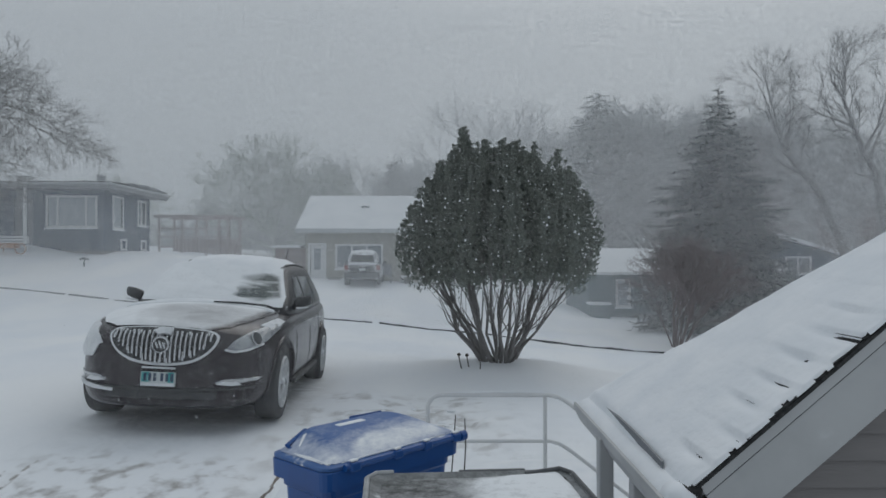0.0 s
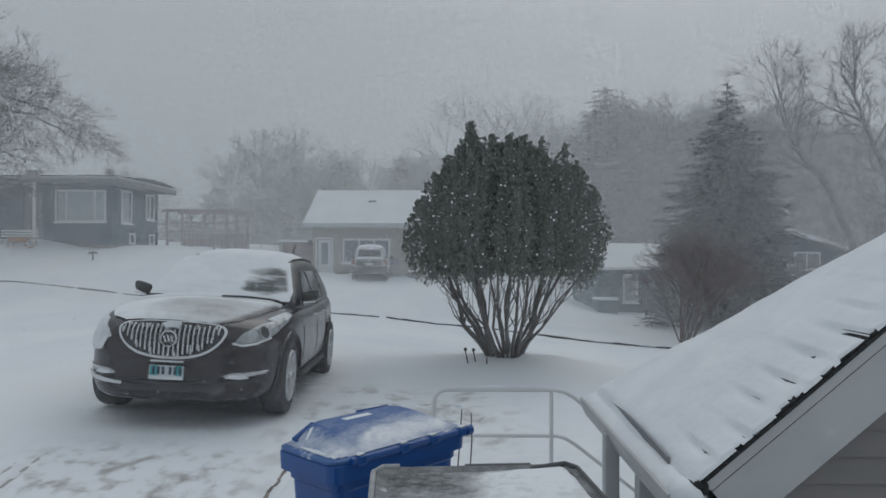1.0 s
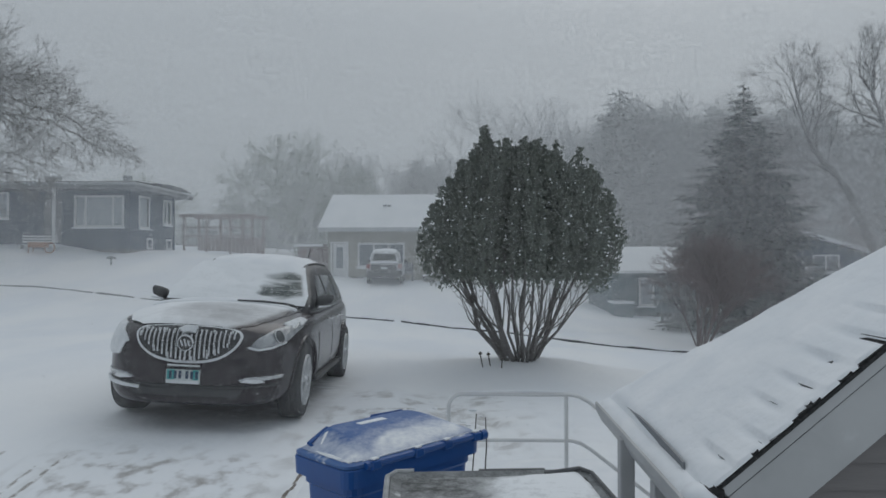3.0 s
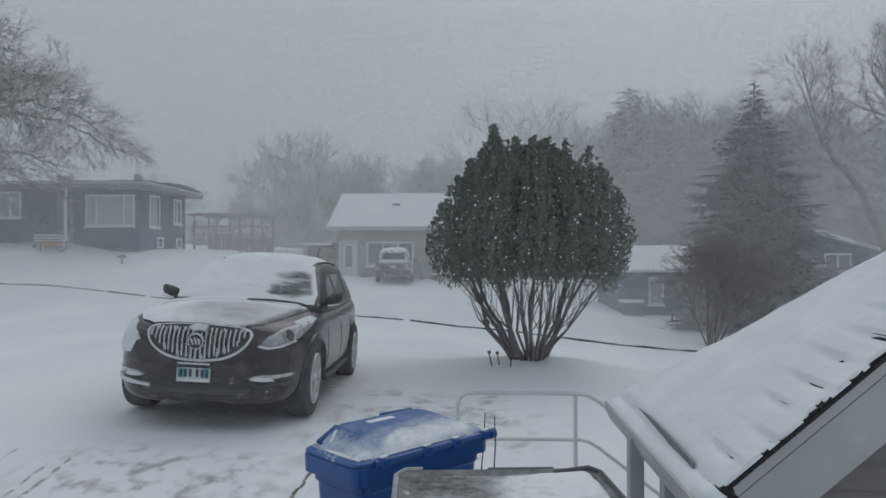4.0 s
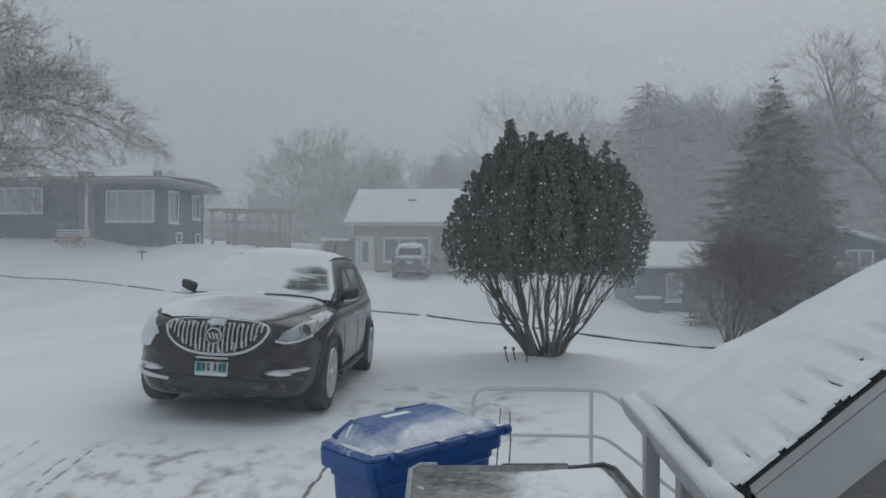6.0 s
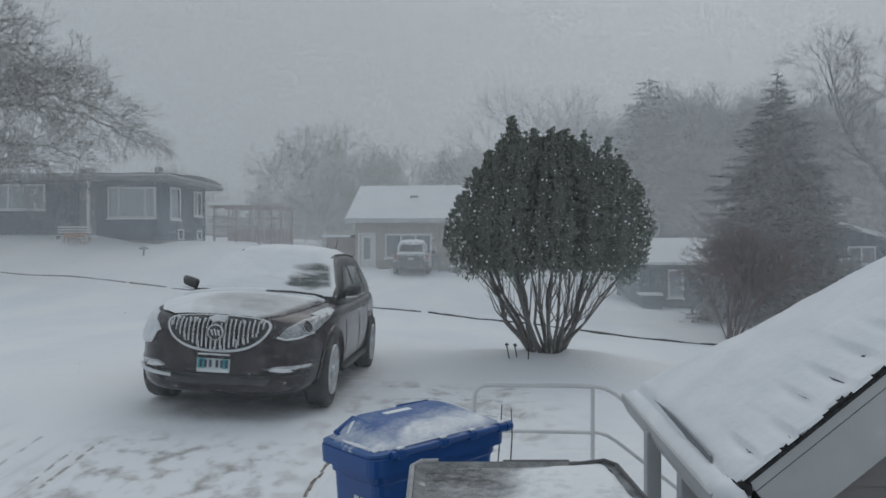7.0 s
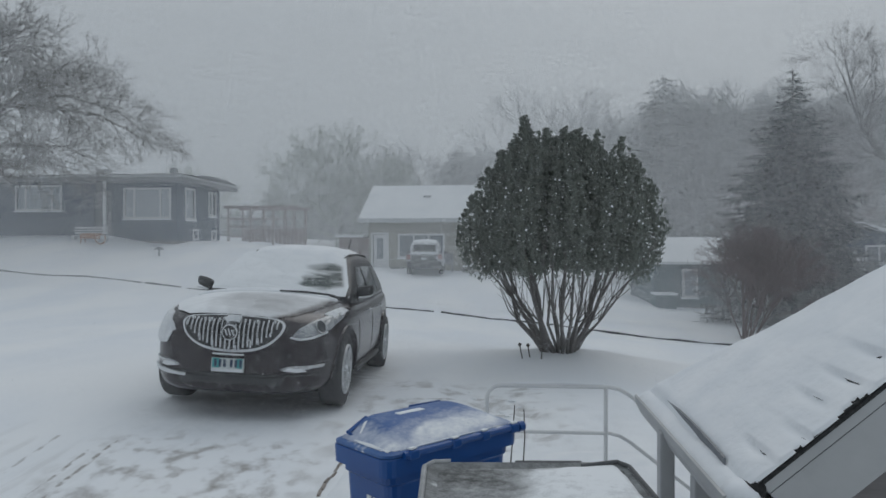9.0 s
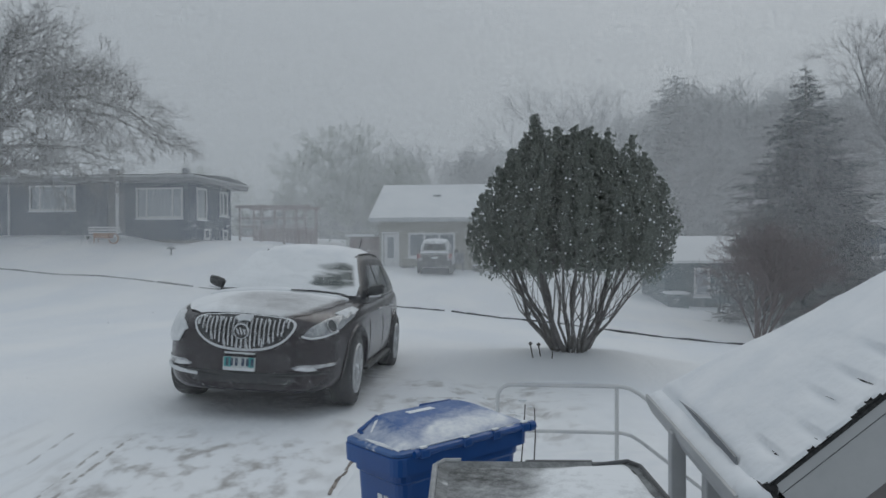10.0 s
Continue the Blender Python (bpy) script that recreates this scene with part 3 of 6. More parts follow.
def house_blue():
    h = thing("house", pose(15.2, 44, -1.3), "dark blue house with a shallow gable and a white square window", "house")
    L, H, D = 10.0, 3.05, 8.0
    part("wall", wall_panel(L, H, [(6.55, 8.0, 2.0, 2.92)]), BLUE_SIDING, h)
    part("wall", box(L - 0.2, L, 0.21, D, 0, H), BLUE_SIDING, h)
    part("wall", box(0, 0.2, 0.21, D, 0, H), BLUE_SIDING, h)
    add_window(h, pose(6.55, 0, 2.0), 1.45, 0.92, (0.5,))
    part("ledge_snow", box(6.1, 8.7, -0.6, -0.002, 1.35, 1.62, 0.05), SNOW, h, "ledge deep in snow")
    bm = bmesh.new()
    v = [bm.verts.new((x, y, z)) for y in (0.0, 0.2) for x, z in ((0, H + 0.001), (L, H + 0.001), (5.9, H + 1.15))]
    bm.faces.new(v[:3])
    bm.faces.new(v[3:][::-1])
    for i in range(3):
        j = (i + 1) % 3
        bm.faces.new((v[j], v[i], v[i + 3], v[j + 3]))
    part("gable", bm, BLUE_SIDING, h)
    for a, b in (((-0.5, H - 0.1), (5.9, H + 1.17)), ((10.6, H - 0.14), (5.9, H + 1.17))):
        bm = bmesh.new()
        pr = [(a[0], a[1]), (b[0], b[1]), (b[0], b[1] + 0.24), (a[0], a[1] + 0.2)]
        if a[0] > b[0]:
            pr = pr[::-1]
        ends = [[bm.verts.new((x, y, z)) for x, z in pr] for y in (-0.5, D)]
        bm.faces.new(ends[0])
        bm.faces.new(ends[1][::-1])
        for i in range(4):
            j = (i + 1) % 4
            bm.faces.new((ends[0][j], ends[0][i], ends[1][i], ends[1][j]))
        part("roof", bm, ROOF_SNOW, h, "roof slope under snow")


house_right()
house_blue()


# ---- the entrance roof beside the camera: main slope, hip at its far end, gable towards the viewer ----
ROOF_X, ROOF_Y0, ROOF_Y1, EAVE_Z, PITCH = 0.765, 2.14, 3.51, 0.95, 0.85
SPAN = ROOF_Y1 - ROOF_Y0
UP = Vector((1, 0, PITCH)).normalized()
NRM = Vector((-PITCH, 0, 1)).normalized()


def on_roof(u, v, h=0.0):
    """u: metres up the slope from the eave, v: metres from the near edge along the eave, h: above the slope."""
    return Vector((ROOF_X, ROOF_Y0 + v, EAVE_Z)) + UP * u + NRM * h


def hip_v(u):
    return SPAN - u * UP.x


def entrance_roof():
    r = thing("entrance_roof", pose(0, 0, 0), "small shingled entrance roof under snow with white eave boards and gutter", "roof", kind="structure")
    U = SPAN / UP.x
    # deck
    bm = bmesh.new()
    tri = [on_roof(0, 0, -0.012), on_roof(0, SPAN, -0.012), on_roof(U, 0, -0.012)]
    low = [p - NRM * 0.03 for p in tri]
    a, b = [bm.verts.new(p) for p in tri], [bm.verts.new(p) for p in low]
    bm.faces.new(a[::-1])
    bm.faces.new(b)
    for i in range(3):
        j = (i + 1) % 3
        bm.faces.new((a[i], a[j], b[j], b[i]))
    part("deck", bm, PORCH_WHITE, r)
    # far hip slope and the other side of the roof
    apex = on_roof(U, 0)
    far = Vector((2 * apex.x - ROOF_X, ROOF_Y1, EAVE_Z))
    right = Vector((far.x, ROOF_Y0, EAVE_Z))
    bm = bmesh.new()
    for p in ((on_roof(0, SPAN), far, apex), (apex, far, right)):
        up = [bm.verts.new(q) for q in p]
        dn = [bm.verts.new(q - Vector((0, 0, 0.05))) for q in p]
        bm.faces.new(up)
        bm.faces.new(dn[::-1])
        for i in range(3):
            j = (i + 1) % 3
            bm.faces.new((up[j], up[i], dn[i], dn[j]))
    part("hip_slope", bm, SNOWY_SHINGLE, r)
    # rake boards on the near edge: a dark shingle edge, a narrow board, a wide board
    def rake(name, y0, y1, h0, h1, mat, label=""):
        bm = bmesh.new()
        p = [on_roof(u, 0) + NRM * h for u, h in ((0.012, h1), (U, h1), (U, h0), (0.012, h0))]
        f = [[bm.verts.new((q.x, y, q.z)) for q in p] for y in (y0, y1)]
        bm.faces.new(f[0][::-1])
        bm.faces.new(f[1])
        for i in range(4):
            j = (i + 1) % 4
            bm.faces.new((f[0][i], f[0][j], f[1][j], f[1][i]))
        return part(name, bm, mat, r, label)
    rake("rake_trim", ROOF_Y0 - 0.018, ROOF_Y0 + 0.02, -0.040, -0.009, PORCH_WHITE, "narrow white metal trim")
    rake("starter_strip", ROOF_Y0 - 0.024, ROOF_Y0 + 0.01, -0.008, 0.001, SHINGLE, "dark shingle edge")
    # dark strip in place of the shadow line between the two boards
    rake("rake_shadow_strip", ROOF_Y0 - 0.006, ROOF_Y0 + 0.02, -0.047, -0.040, DARK_TRIM)
    rake("rake_board", ROOF_Y0 - 0.010, ROOF_Y0 + 0.02, -0.20, -0.047, PORCH_WHITE, "wide white board")
    part("rake_end", box(ROOF_X - 0.016, ROOF_X + 0.022, ROOF_Y0 - 0.034, ROOF_Y0 - 0.004, EAVE_Z - 0.035, EAVE_Z + 0.004, 0.008), SHINGLE, r, "crumpled dark shingle end")
    # gable boards
    lap = 0.085
    for k in range(16):
        z0 = -0.1 + k * lap + 0.6
        x_left = ROOF_X + max(0.0, (z0 - EAVE_Z + 0.235) / PITCH) + 0.02
        x_right = 2 * apex.x - ROOF_X - max(0.0, (z0 - EAVE_Z + 0.235) / PITCH) - 0.02
        if x_right - x_left < 0.1:
            break
        bm = bmesh.new()
        vs = [bm.verts.new((x, y, z)) for x in (x_left, x_right) for y, z in ((ROOF_Y0 + 0.06, z0), (ROOF_Y0 + 0.075, z0 + lap), (ROOF_Y0 + 0.11, z0 + lap), (ROOF_Y0 + 0.11, z0))]
        for i in range(4):
            j = (i + 1) % 4
            bm.faces.new((vs[j], vs[i], vs[i + 4], vs[j + 4]))
        bm.faces.new(vs[:4])
        bm.faces.new(vs[4:][::-1])
        part("siding_board", bm, GREY_SIDING, r)
    # fascia and gutter along the eave
    part("eave_board", box(ROOF_X + 0.012, ROOF_X + 0.035, ROOF_Y0 + 0.02, ROOF_Y1 - 0.01, EAVE_Z - 0.16, EAVE_Z - 0.045), PORCH_WHITE, r)
    gx0, gx1 = ROOF_X - 0.095, ROOF_X + 0.010
    prof = [(gx1, -0.035), (gx1, -0.125), (gx0 + 0.025, -0.125), (gx0, -0.075), (gx0 - 0.006, -0.035), (gx0 + 0.004, -0.032), (gx0 + 0.010, -0.075), (gx0 + 0.03, -0.115), (gx1 - 0.008, -0.115), (gx1 - 0.008, -0.035)]
    bm = bmesh.new()
    f = [[bm.verts.new((x, y, EAVE_Z + z)) for x, z in prof] for y in (ROOF_Y0 - 0.02, ROOF_Y1 + 0.03)]
    for i in range(len(prof)):
        j = (i + 1) % len(prof)
        bm.faces.new((f[0][i], f[0][j], f[1][j], f[1][i]))
    bm.faces.new(f[0][::-1])
    bm.faces.new(f[1])
    g = part("gutter", bm, PORCH_WHITE, r, "white metal gutter")
    bm = bmesh.new()
    rows = []
    for k in range(50):
        y = ROOF_Y0 - 0.015 + k * (SPAN + 0.035) / 49
        n1 = noise.noise(Vector((y * 3.0, 0, 9)))
        rows.append([bm.verts.new((gx0 + 0.006 + (gx1 - gx0 - 0.008) * s, y, EAVE_Z - 0.05 + 0.025 * math.sin(s * 3.1) + 0.03 * s + 0.012 * n1 * math.sin(s * 3.1))) for s in (0, 0.15, 0.35, 0.6, 0.85, 1.0)])
    for p, q in zip(rows, rows[1:]):
        for i in range(5):
            bm.faces.new((p[i], p[i + 1], q[i + 1], q[i]))
    part("gutter_snow", bm, SNOW, g, "snow filling the gutter", smooth=True)
    gm = (gx0 + gx1) / 2
    part("end_snow", tube([(gm, ROOF_Y0 - 0.05, EAVE_Z - 0.060), (gm, ROOF_Y0 - 0.03, EAVE_Z - 0.055), (gm, ROOF_Y0 + 0.05, EAVE_Z - 0.040)], [0.03, 0.054, 0.044], 12), SNOW, g, "plug of snow at the gutter's end", smooth=True)
    # a loose strip of drip edge sticking out of the snow
    bm = bmesh.new()
    rows = []
    for k in range(12):
        s = k / 11
        y = ROOF_Y0 + 0.20 + s * 0.86
        z = EAVE_Z + 0.006 + 0.012 * math.sin(s * 3.0)
        x = ROOF_X - 0.030 + 0.012 * s
        rows.append([bm.verts.new(p) for p in ((x, y, z - 0.03), (x - 0.003, y, z + 0.010), (x + 0.005, y, z + 0.011), (x + 0.005, y, z - 0.03))])
    for p, q in zip(rows, rows[1:]):
        for i in range(4):
            j = (i + 1) % 4
            bm.faces.new((p[i], q[i], q[j], p[j]))
    bm.faces.new(rows[0])
    bm.faces.new(rows[-1][::-1])
    part("drip_edge", bm, DARK_TRIM, r, "bent grey metal drip edge")
    # shingles, course by course, each tab its own piece
    rng = random.Random(4)
    expo, tab = 0.118, 0.29
    for c in range(int(U / expo)):
        u0, v0 = c * expo - 0.02, -0.021 + rng.uniform(-0.004, 0.003)
        v = v0
        first = True
        while v < hip_v(u0 + expo) - 0.02:
            w = (tab * rng.choice((0.5, 0.75, 1.0)) if first else tab)
            v1 = min(v + w, hip_v(u0 + expo) + 0.01)
            lift = rng.uniform(0.0, 0.002)
            bm = bmesh.new()
            q = [(u0, v + 0.003), (u0, v1 - 0.003), (u0 + expo + 0.03, v1 - 0.003), (u0 + expo + 0.03, v + 0.003)]
            hs = [0.008 + lift, 0.008 + lift, 0.001, 0.001]
            lo = [bm.verts.new(on_roof(a, b, h - 0.007)) for (a, b), h in zip(q, hs)]
            hi = [bm.verts.new(on_roof(a, b, h)) for (a, b), h in zip(q, hs)]
            bm.faces.new(hi[::-1])
            bm.faces.new(lo)
            for i in range(4):
                j = (i + 1) % 4
                bm.faces.new((lo[j], lo[i], hi[i], hi[j]))
            part("shingle", bm, SHINGLE, r)
            v, first = v1, False
    # the snow on it: thin towards the near edge, where course edges show through as steps
    bm = bmesh.new()
    nu, nv = 150, 110
    grid = {}
    for i in range(nu):
        u = -0.035 + i * (U + 0.02) / (nu - 1)
        course = (u + 0.02) / expo
        frac = course - math.floor(course)
        for j in range(nv):
            v = -0.030 + j * (SPAN + 0.058) / (nv - 1)
            if v > hip_v(u) + 0.03:
                continue
            n1 = noise.noise(Vector((u * 2.6, v * 2.6, 1.0)))
            n2 = noise.noise(Vector((u * 9.0, v * 5.0, 7.0)))
            edge = smooth_step(0.0, 0.45, v)
            h = 0.020 + 0.016 * edge + 0.010 * n1 + 0.004 * n2
            # bare streaks just below each course edge
            n3 = noise.noise(Vector((math.floor(course) * 3.7, v * 3.2, 3.0)))
            near = smooth_step(0.75, 0.05, v)
            h += 0.006 * (1 - frac) * near * (0.6 + 0.8 * noise.noise(Vector((math.floor(course) * 1.3, v * 2.0, 5)))) - 0.004 * near
            dip = smooth_step(0.70, 0.97, frac) * near * smooth_step(0.22, 0.55, n3)
            h -= 0.017 * dip
            ragged = 0.012 * noise.noise(Vector((u * 22, 0, 2))) + 0.006 * noise.noise(Vector((u * 70, 0, 2)))
            bite = 0.028 * max(0.0, noise.noise(Vector((u * 7.0, 0, 6)))) + 0.010 * max(0.0, noise.noise(Vector((u * 25.0, 0, 8))))
            if v < -0.022 + 0.8 * ragged + bite:
                continue
            h *= smooth_step(-0.024, 0.04, v - ragged) * 0.45 + 0.55
            h = max(h, 0.009 * (1 - frac) + 0.010 - 0.008 * dip)
            h *= smooth_step(-0.05, 0.03, u) * smooth_step(-0.02, 0.05, hip_v(u) + 0.02 - v) * 0.8 + 0.2
            bald = smooth_step(0.62, 0.86, frac) * smooth_step(0.34, 0.12, v) * smooth_step(0.0, 0.3, n3 + 0.3 * n2)
            h = h * (1 - bald) + 0.003 * bald
            if (i, j - 1) not in grid and j and v < 0.1:
                # the lip of the snow turns down to the shingles
                grid[i, j - 1] = (bm.verts.new(on_roof(u, v - 0.004, 0.006)), 0.006)
            grid[i, j] = (bm.verts.new(on_roof(u, v, h)), h)
    for (i, j), (vert, h) in grid.items():
        ks = [(i, j), (i, j + 1), (i + 1, j + 1), (i + 1, j)]
        if all(k in grid for k in ks):
            bm.faces.new([grid[k][0] for k in ks])
    part("roof_snow", bm, SNOW, r, "wind-packed snow with course edges showing through", smooth=True)
    # posts below the eave, and the wall of the entrance
    part("post", box(0.655, 0.715, 2.92, 2.985, -0.12, EAVE_Z - 0.062, 0.006), PORCH_WHITE, r, "white square porch post")
    part("post", box(0.725, 0.86, 2.66, 2.73, -0.12, EAVE_Z - 0.162, 0.006), PORCH_WHITE, r, "broad white corner post")
    part("soffit", box(ROOF_X + 0.036, 1.25, ROOF_Y0 + 0.12, ROOF_Y1 - 0.02, EAVE_Z - 0.16, EAVE_Z - 0.14), PORCH_WHITE, r)
    part("inner_wall", box(1.25, 1.35, ROOF_Y0 + 0.12, ROOF_Y1 - 0.05, -0.12, EAVE_Z - 0.14), GREY_SIDING, r)
    part("front_wall", box(1.36, far.x - 0.12, ROOF_Y0 + 0.12, ROOF_Y0 + 0.22, -0.12, EAVE_Z - 0.14), GREY_SIDING, r)
    part("back_wall", box(1.36, far.x - 0.12, ROOF_Y1 - 0.15, ROOF_Y1 - 0.05, -0.12, EAVE_Z - 0.14), GREY_SIDING, r)
    part("side_wall", box(far.x - 0.11, far.x - 0.01, ROOF_Y0 + 0.12, ROOF_Y1 - 0.05, -0.12, EAVE_Z - 0.08), GREY_SIDING, r)


entrance_roof()
# ---- snow-covered walk beside the drive ----
def build_walk():
    bm = bmesh.new()
    rows = []
    for k in range(40):
        y = -2 + k * 7.75 / 39
        row = []
        for s in range(24):
            x = -1.22 + s * 2.6 / 23
            x += (0.03 * noise.noise(Vector((0, y * 2.0, 3)))) if s == 0 else 0
            h = 0.055 + 0.012 * noise.noise(Vector((x * 2.5, y * 2.5, 6)))
            h *= 0.1 + 0.9 * smooth_step(-1.24, -1.14, x) * smooth_step(5.76, 5.5, y)
            row.append(bm.verts.new((x, y, ground_z(x, y) + h - 0.02 * (s == 0))))
        rows.append(row)
    for p, q in zip(rows, rows[1:]):
        for i in range(23):
            bm.faces.new((p[i], p[i + 1], q[i + 1], q[i]))
    ob = part("pavement", bm, SNOW, smooth=True)
    tagged(ob, "snow-covered concrete walk beside the driveway", "walk", kind="structure")


build_walk()


def build_edging():
    rng = random.Random(8)
    e = thing("walk_edging", pose(0, 0, 0), "bare strip of brown gravel and brick along the walk's edge", "edging", kind="structure")
    brick = material("wet_brown_brick", (0.20, 0.165, 0.145), (0.27, 0.24, 0.215), scale=14, rough=0.9, bump=0.6, snow=0.04, snow_scale=7, vary=0.25)
    for k in range(9):
        y = 4.75 + k * 0.115
        z = ground_z(-1.27, y) - 0.02
        part("brick", box(-0.012, 0.012, -0.056, 0.056, -0.03, 0.026, 0.004, m=pose(-1.272 + rng.uniform(-0.012, 0.012), y, z, 0, 0, rng.uniform(-8, 8))), brick, e)


build_edging()


from mathutils.bvhtree import BVHTree

# ---- blue wheeled bin ----
BIN_BLUE = material("blue_moulded_plastic", (0.010, 0.080, 0.29), (0.008, 0.066, 0.25), scale=5, rough=0.34, bump=0.06, bump_scale=120)
BIN_LID = material("blue_plastic_dusted_with_snow", (0.012, 0.090, 0.30), (0.022, 0.115, 0.34), scale=9, rough=0.45, bump=0.06, bump_scale=120,
                   snow=0.20, snow_scale=9, snow_haze=0.04)
THIN_SNOW = snow_covered("blue_plastic_under_thin_snow", (0.012, 0.090, 0.30), 0.45, 45, 0.30)
RUBBER = material("black_rubber", (0.02, 0.02, 0.02), rough=0.8)
INK = material("white_sticker", (0.72, 0.74, 0.75), rough=0.6)


def rounded_rect(w, d, r, n=4):
    pts = []
    for cx, cy, a0 in ((w / 2 - r, d / 2 - r, 0), (-w / 2 + r, d / 2 - r, 90), (-w / 2 + r, -d / 2 + r, 180), (w / 2 - r, -d / 2 + r, 270)):
        for k in range(n + 1):
            a = radians(a0 + 90 * k / n)
            pts.append((cx + r * math.cos(a), cy + r * math.sin(a)))
    return pts


def loft(rings, cap=True):
    bm = bmesh.new()
    vs = [[bm.verts.new(p) for p in ring] for ring in rings]
    n = len(vs[0])
    for a, b in zip(vs, vs[1:]):
        for i in range(n):
            j = (i + 1) % n
            bm.faces.new((a[i], a[j], b[j], b[i]))
    if cap:
        bm.faces.new(vs[0][::-1])
        bm.faces.new(vs[-1])
    return bm


def wheeled_bin():
    # x runs along the hinge side, -y is the side towards the camera's left
    b = thing("wheeled_bin", pose(-0.301, 2.870, ground_z(-0.301, 2.870) + 0.062, 0, 0, 47.5) @ Matrix.Diagonal((1.1, 0.9, 1.0, 1.0)), "blue plastic wheeled recycling bin, its lid dusted with snow", "bin")
    W, D, H = 0.63, 0.365, 0.915
    rings = []
    for z, k in ((0.06, 0.78), (0.30, 0.83), (0.80, 0.925), (0.81, 0.96), (H - 0.002, 0.97)):
        rings.append([(x * k, y * k, z) for x, y in rounded_rect(W, D, 0.05)])
    part("body", loft(rings), BIN_BLUE, b, smooth=False)
    part("rim", loft([[(x, y, H + dz) for x, y in rounded_rect(W + g, D + g, 0.045)] for dz, g in ((-0.075, 0.0), (-0.07, 0.03), (-0.005, 0.035), (0.0, 0.03))]), BIN_BLUE, b)
    lid_rings = [(0.002, 0.028, 0), (0.014, 0.032, 0), (0.022, 0.0, 0), (0.030, -0.03, 0.002), (0.050, -0.10, 0.034), (0.075, -0.18, 0.074), (0.084, -0.22, 0.090), (0.086, -0.26, 0.090)]
    shell = loft([[(x, y + s, H + z) for x, y in rounded_rect(W + g, D + g, 0.05)] for z, g, s in lid_rings])
    top = BVHTree.FromBMesh(shell)
    lid = part("lid", shell, BIN_LID, b, "blue lid dusted with snow")
    # moulded ridges, handles and hinges of the lid
    part("ridge", box(-0.10, 0.03, 0.065, 0.105, H + 0.083, H + 0.091, 0.004), SNOW, lid, "moulded rib holding snow")
    part("handle", tube([(0.02, 0.165, H + 0.06), (0.03, 0.182, H + 0.082), (0.19, 0.182, H + 0.078), (0.20, 0.165, H + 0.055)], 0.008), BIN_BLUE, lid)
    part("handle", tube([(-0.28, 0.10, H + 0.02), (-0.30, 0.12, H + 0.046), (-0.19, 0.175, H + 0.074), (-0.17, 0.155, H + 0.065)], 0.009), BIN_BLUE, lid)
    part("handle_snow", tube([(-0.275, 0.07, H + 0.042), (-0.225, 0.11, H + 0.066), (-0.18, 0.135, H + 0.078)], [0.006, 0.013, 0.006], 6), SNOW, lid, "snow caught behind the handle")
    part("hinge_bar", tube([(-0.26, -0.208, H + 0.008), (0.315, -0.208, H + 0.008)], 0.014, 8), BIN_BLUE, b)
    for x in (-0.22, -0.02, 0.13, 0.29):
        k = part("hinge", box(x - 0.022, x + 0.022, -0.226, -0.19, H - 0.012, H + 0.024, 0.007), BIN_BLUE, b)
        part("snow_cap", box(x - 0.018, x + 0.012, -0.220, -0.198, H + 0.025, H + 0.033, 0.004), SNOW, k)
    part("end_cap", tube([(0.315, -0.208, H + 0.004), (0.345, -0.208, H + 0.004)], 0.022, 10), BIN_BLUE, b)
    # snow lying on the lid: a thin film, and thicker snow in its middle
    def on_lid(u, v):
        x, y = -0.315 + u * 0.63, -0.20 + v * 0.42
        hit = top.ray_cast(Vector((x, y, H + 1)), Vector((0, 0, -1)))[0]
        if hit is None or hit.z < H + 0.021:
            return None
        n1 = noise.noise(Vector((x * 5, y * 7, 1.7))) + 0.5 * noise.noise(Vector((x * 14, y * 20, 4)))
        m = 1 - ((x - 0.01) / 0.33) ** 2 - ((y + 0.125 - 0.10 * x) / 0.078) ** 2 + 0.75 * n1
        return hit + Vector((0, 0, 0.002 + 0.004 * smooth_step(0.3, 1.2, m))), 0.03 + 0.25 * smooth_step(-2.4, -0.3, m) + 0.62 * smooth_step(-0.3, 0.8, m) + 0.35 * smooth_step(-0.22, -0.28, x + 0.03 * n1)

    part("lid_snow", snow_sheet(120, 90, on_lid), THIN_SNOW, lid, "blown snow thinning out over the lid", smooth=True)
    part("rim_snow", tube([(-0.302, -0.17, H + 0.022), (-0.306, -0.05, H + 0.024), (-0.304, 0.13, H + 0.022)], [0.005, 0.010, 0.004], 6), SNOW, lid, "line of snow along the rim")
    part("rim_snow", tube([(-0.26, -0.183, H + 0.022), (-0.1, -0.186, H + 0.024), (0.27, -0.183, H + 0.022)], [0.002, 0.004, 0.002], 6), SNOW, lid)
    # faded marks on the short face, as plain bars
    tilt = pose(-0.281, 0.0, 0.69, 0, -6, 0)
    for y in (-0.075, -0.03):
        part("marking", box(-0.004, 0.0, y, y + 0.032, -0.06, 0.05, m=tilt), INK, b, "white stencilled mark")
    for y in (-0.17, 0.17):
        part("wheel", tube([(0.25, y - 0.03, 0.07), (0.25, y + 0.03, 0.07)], 0.12, 16), RUBBER, b)


wheeled_bin()


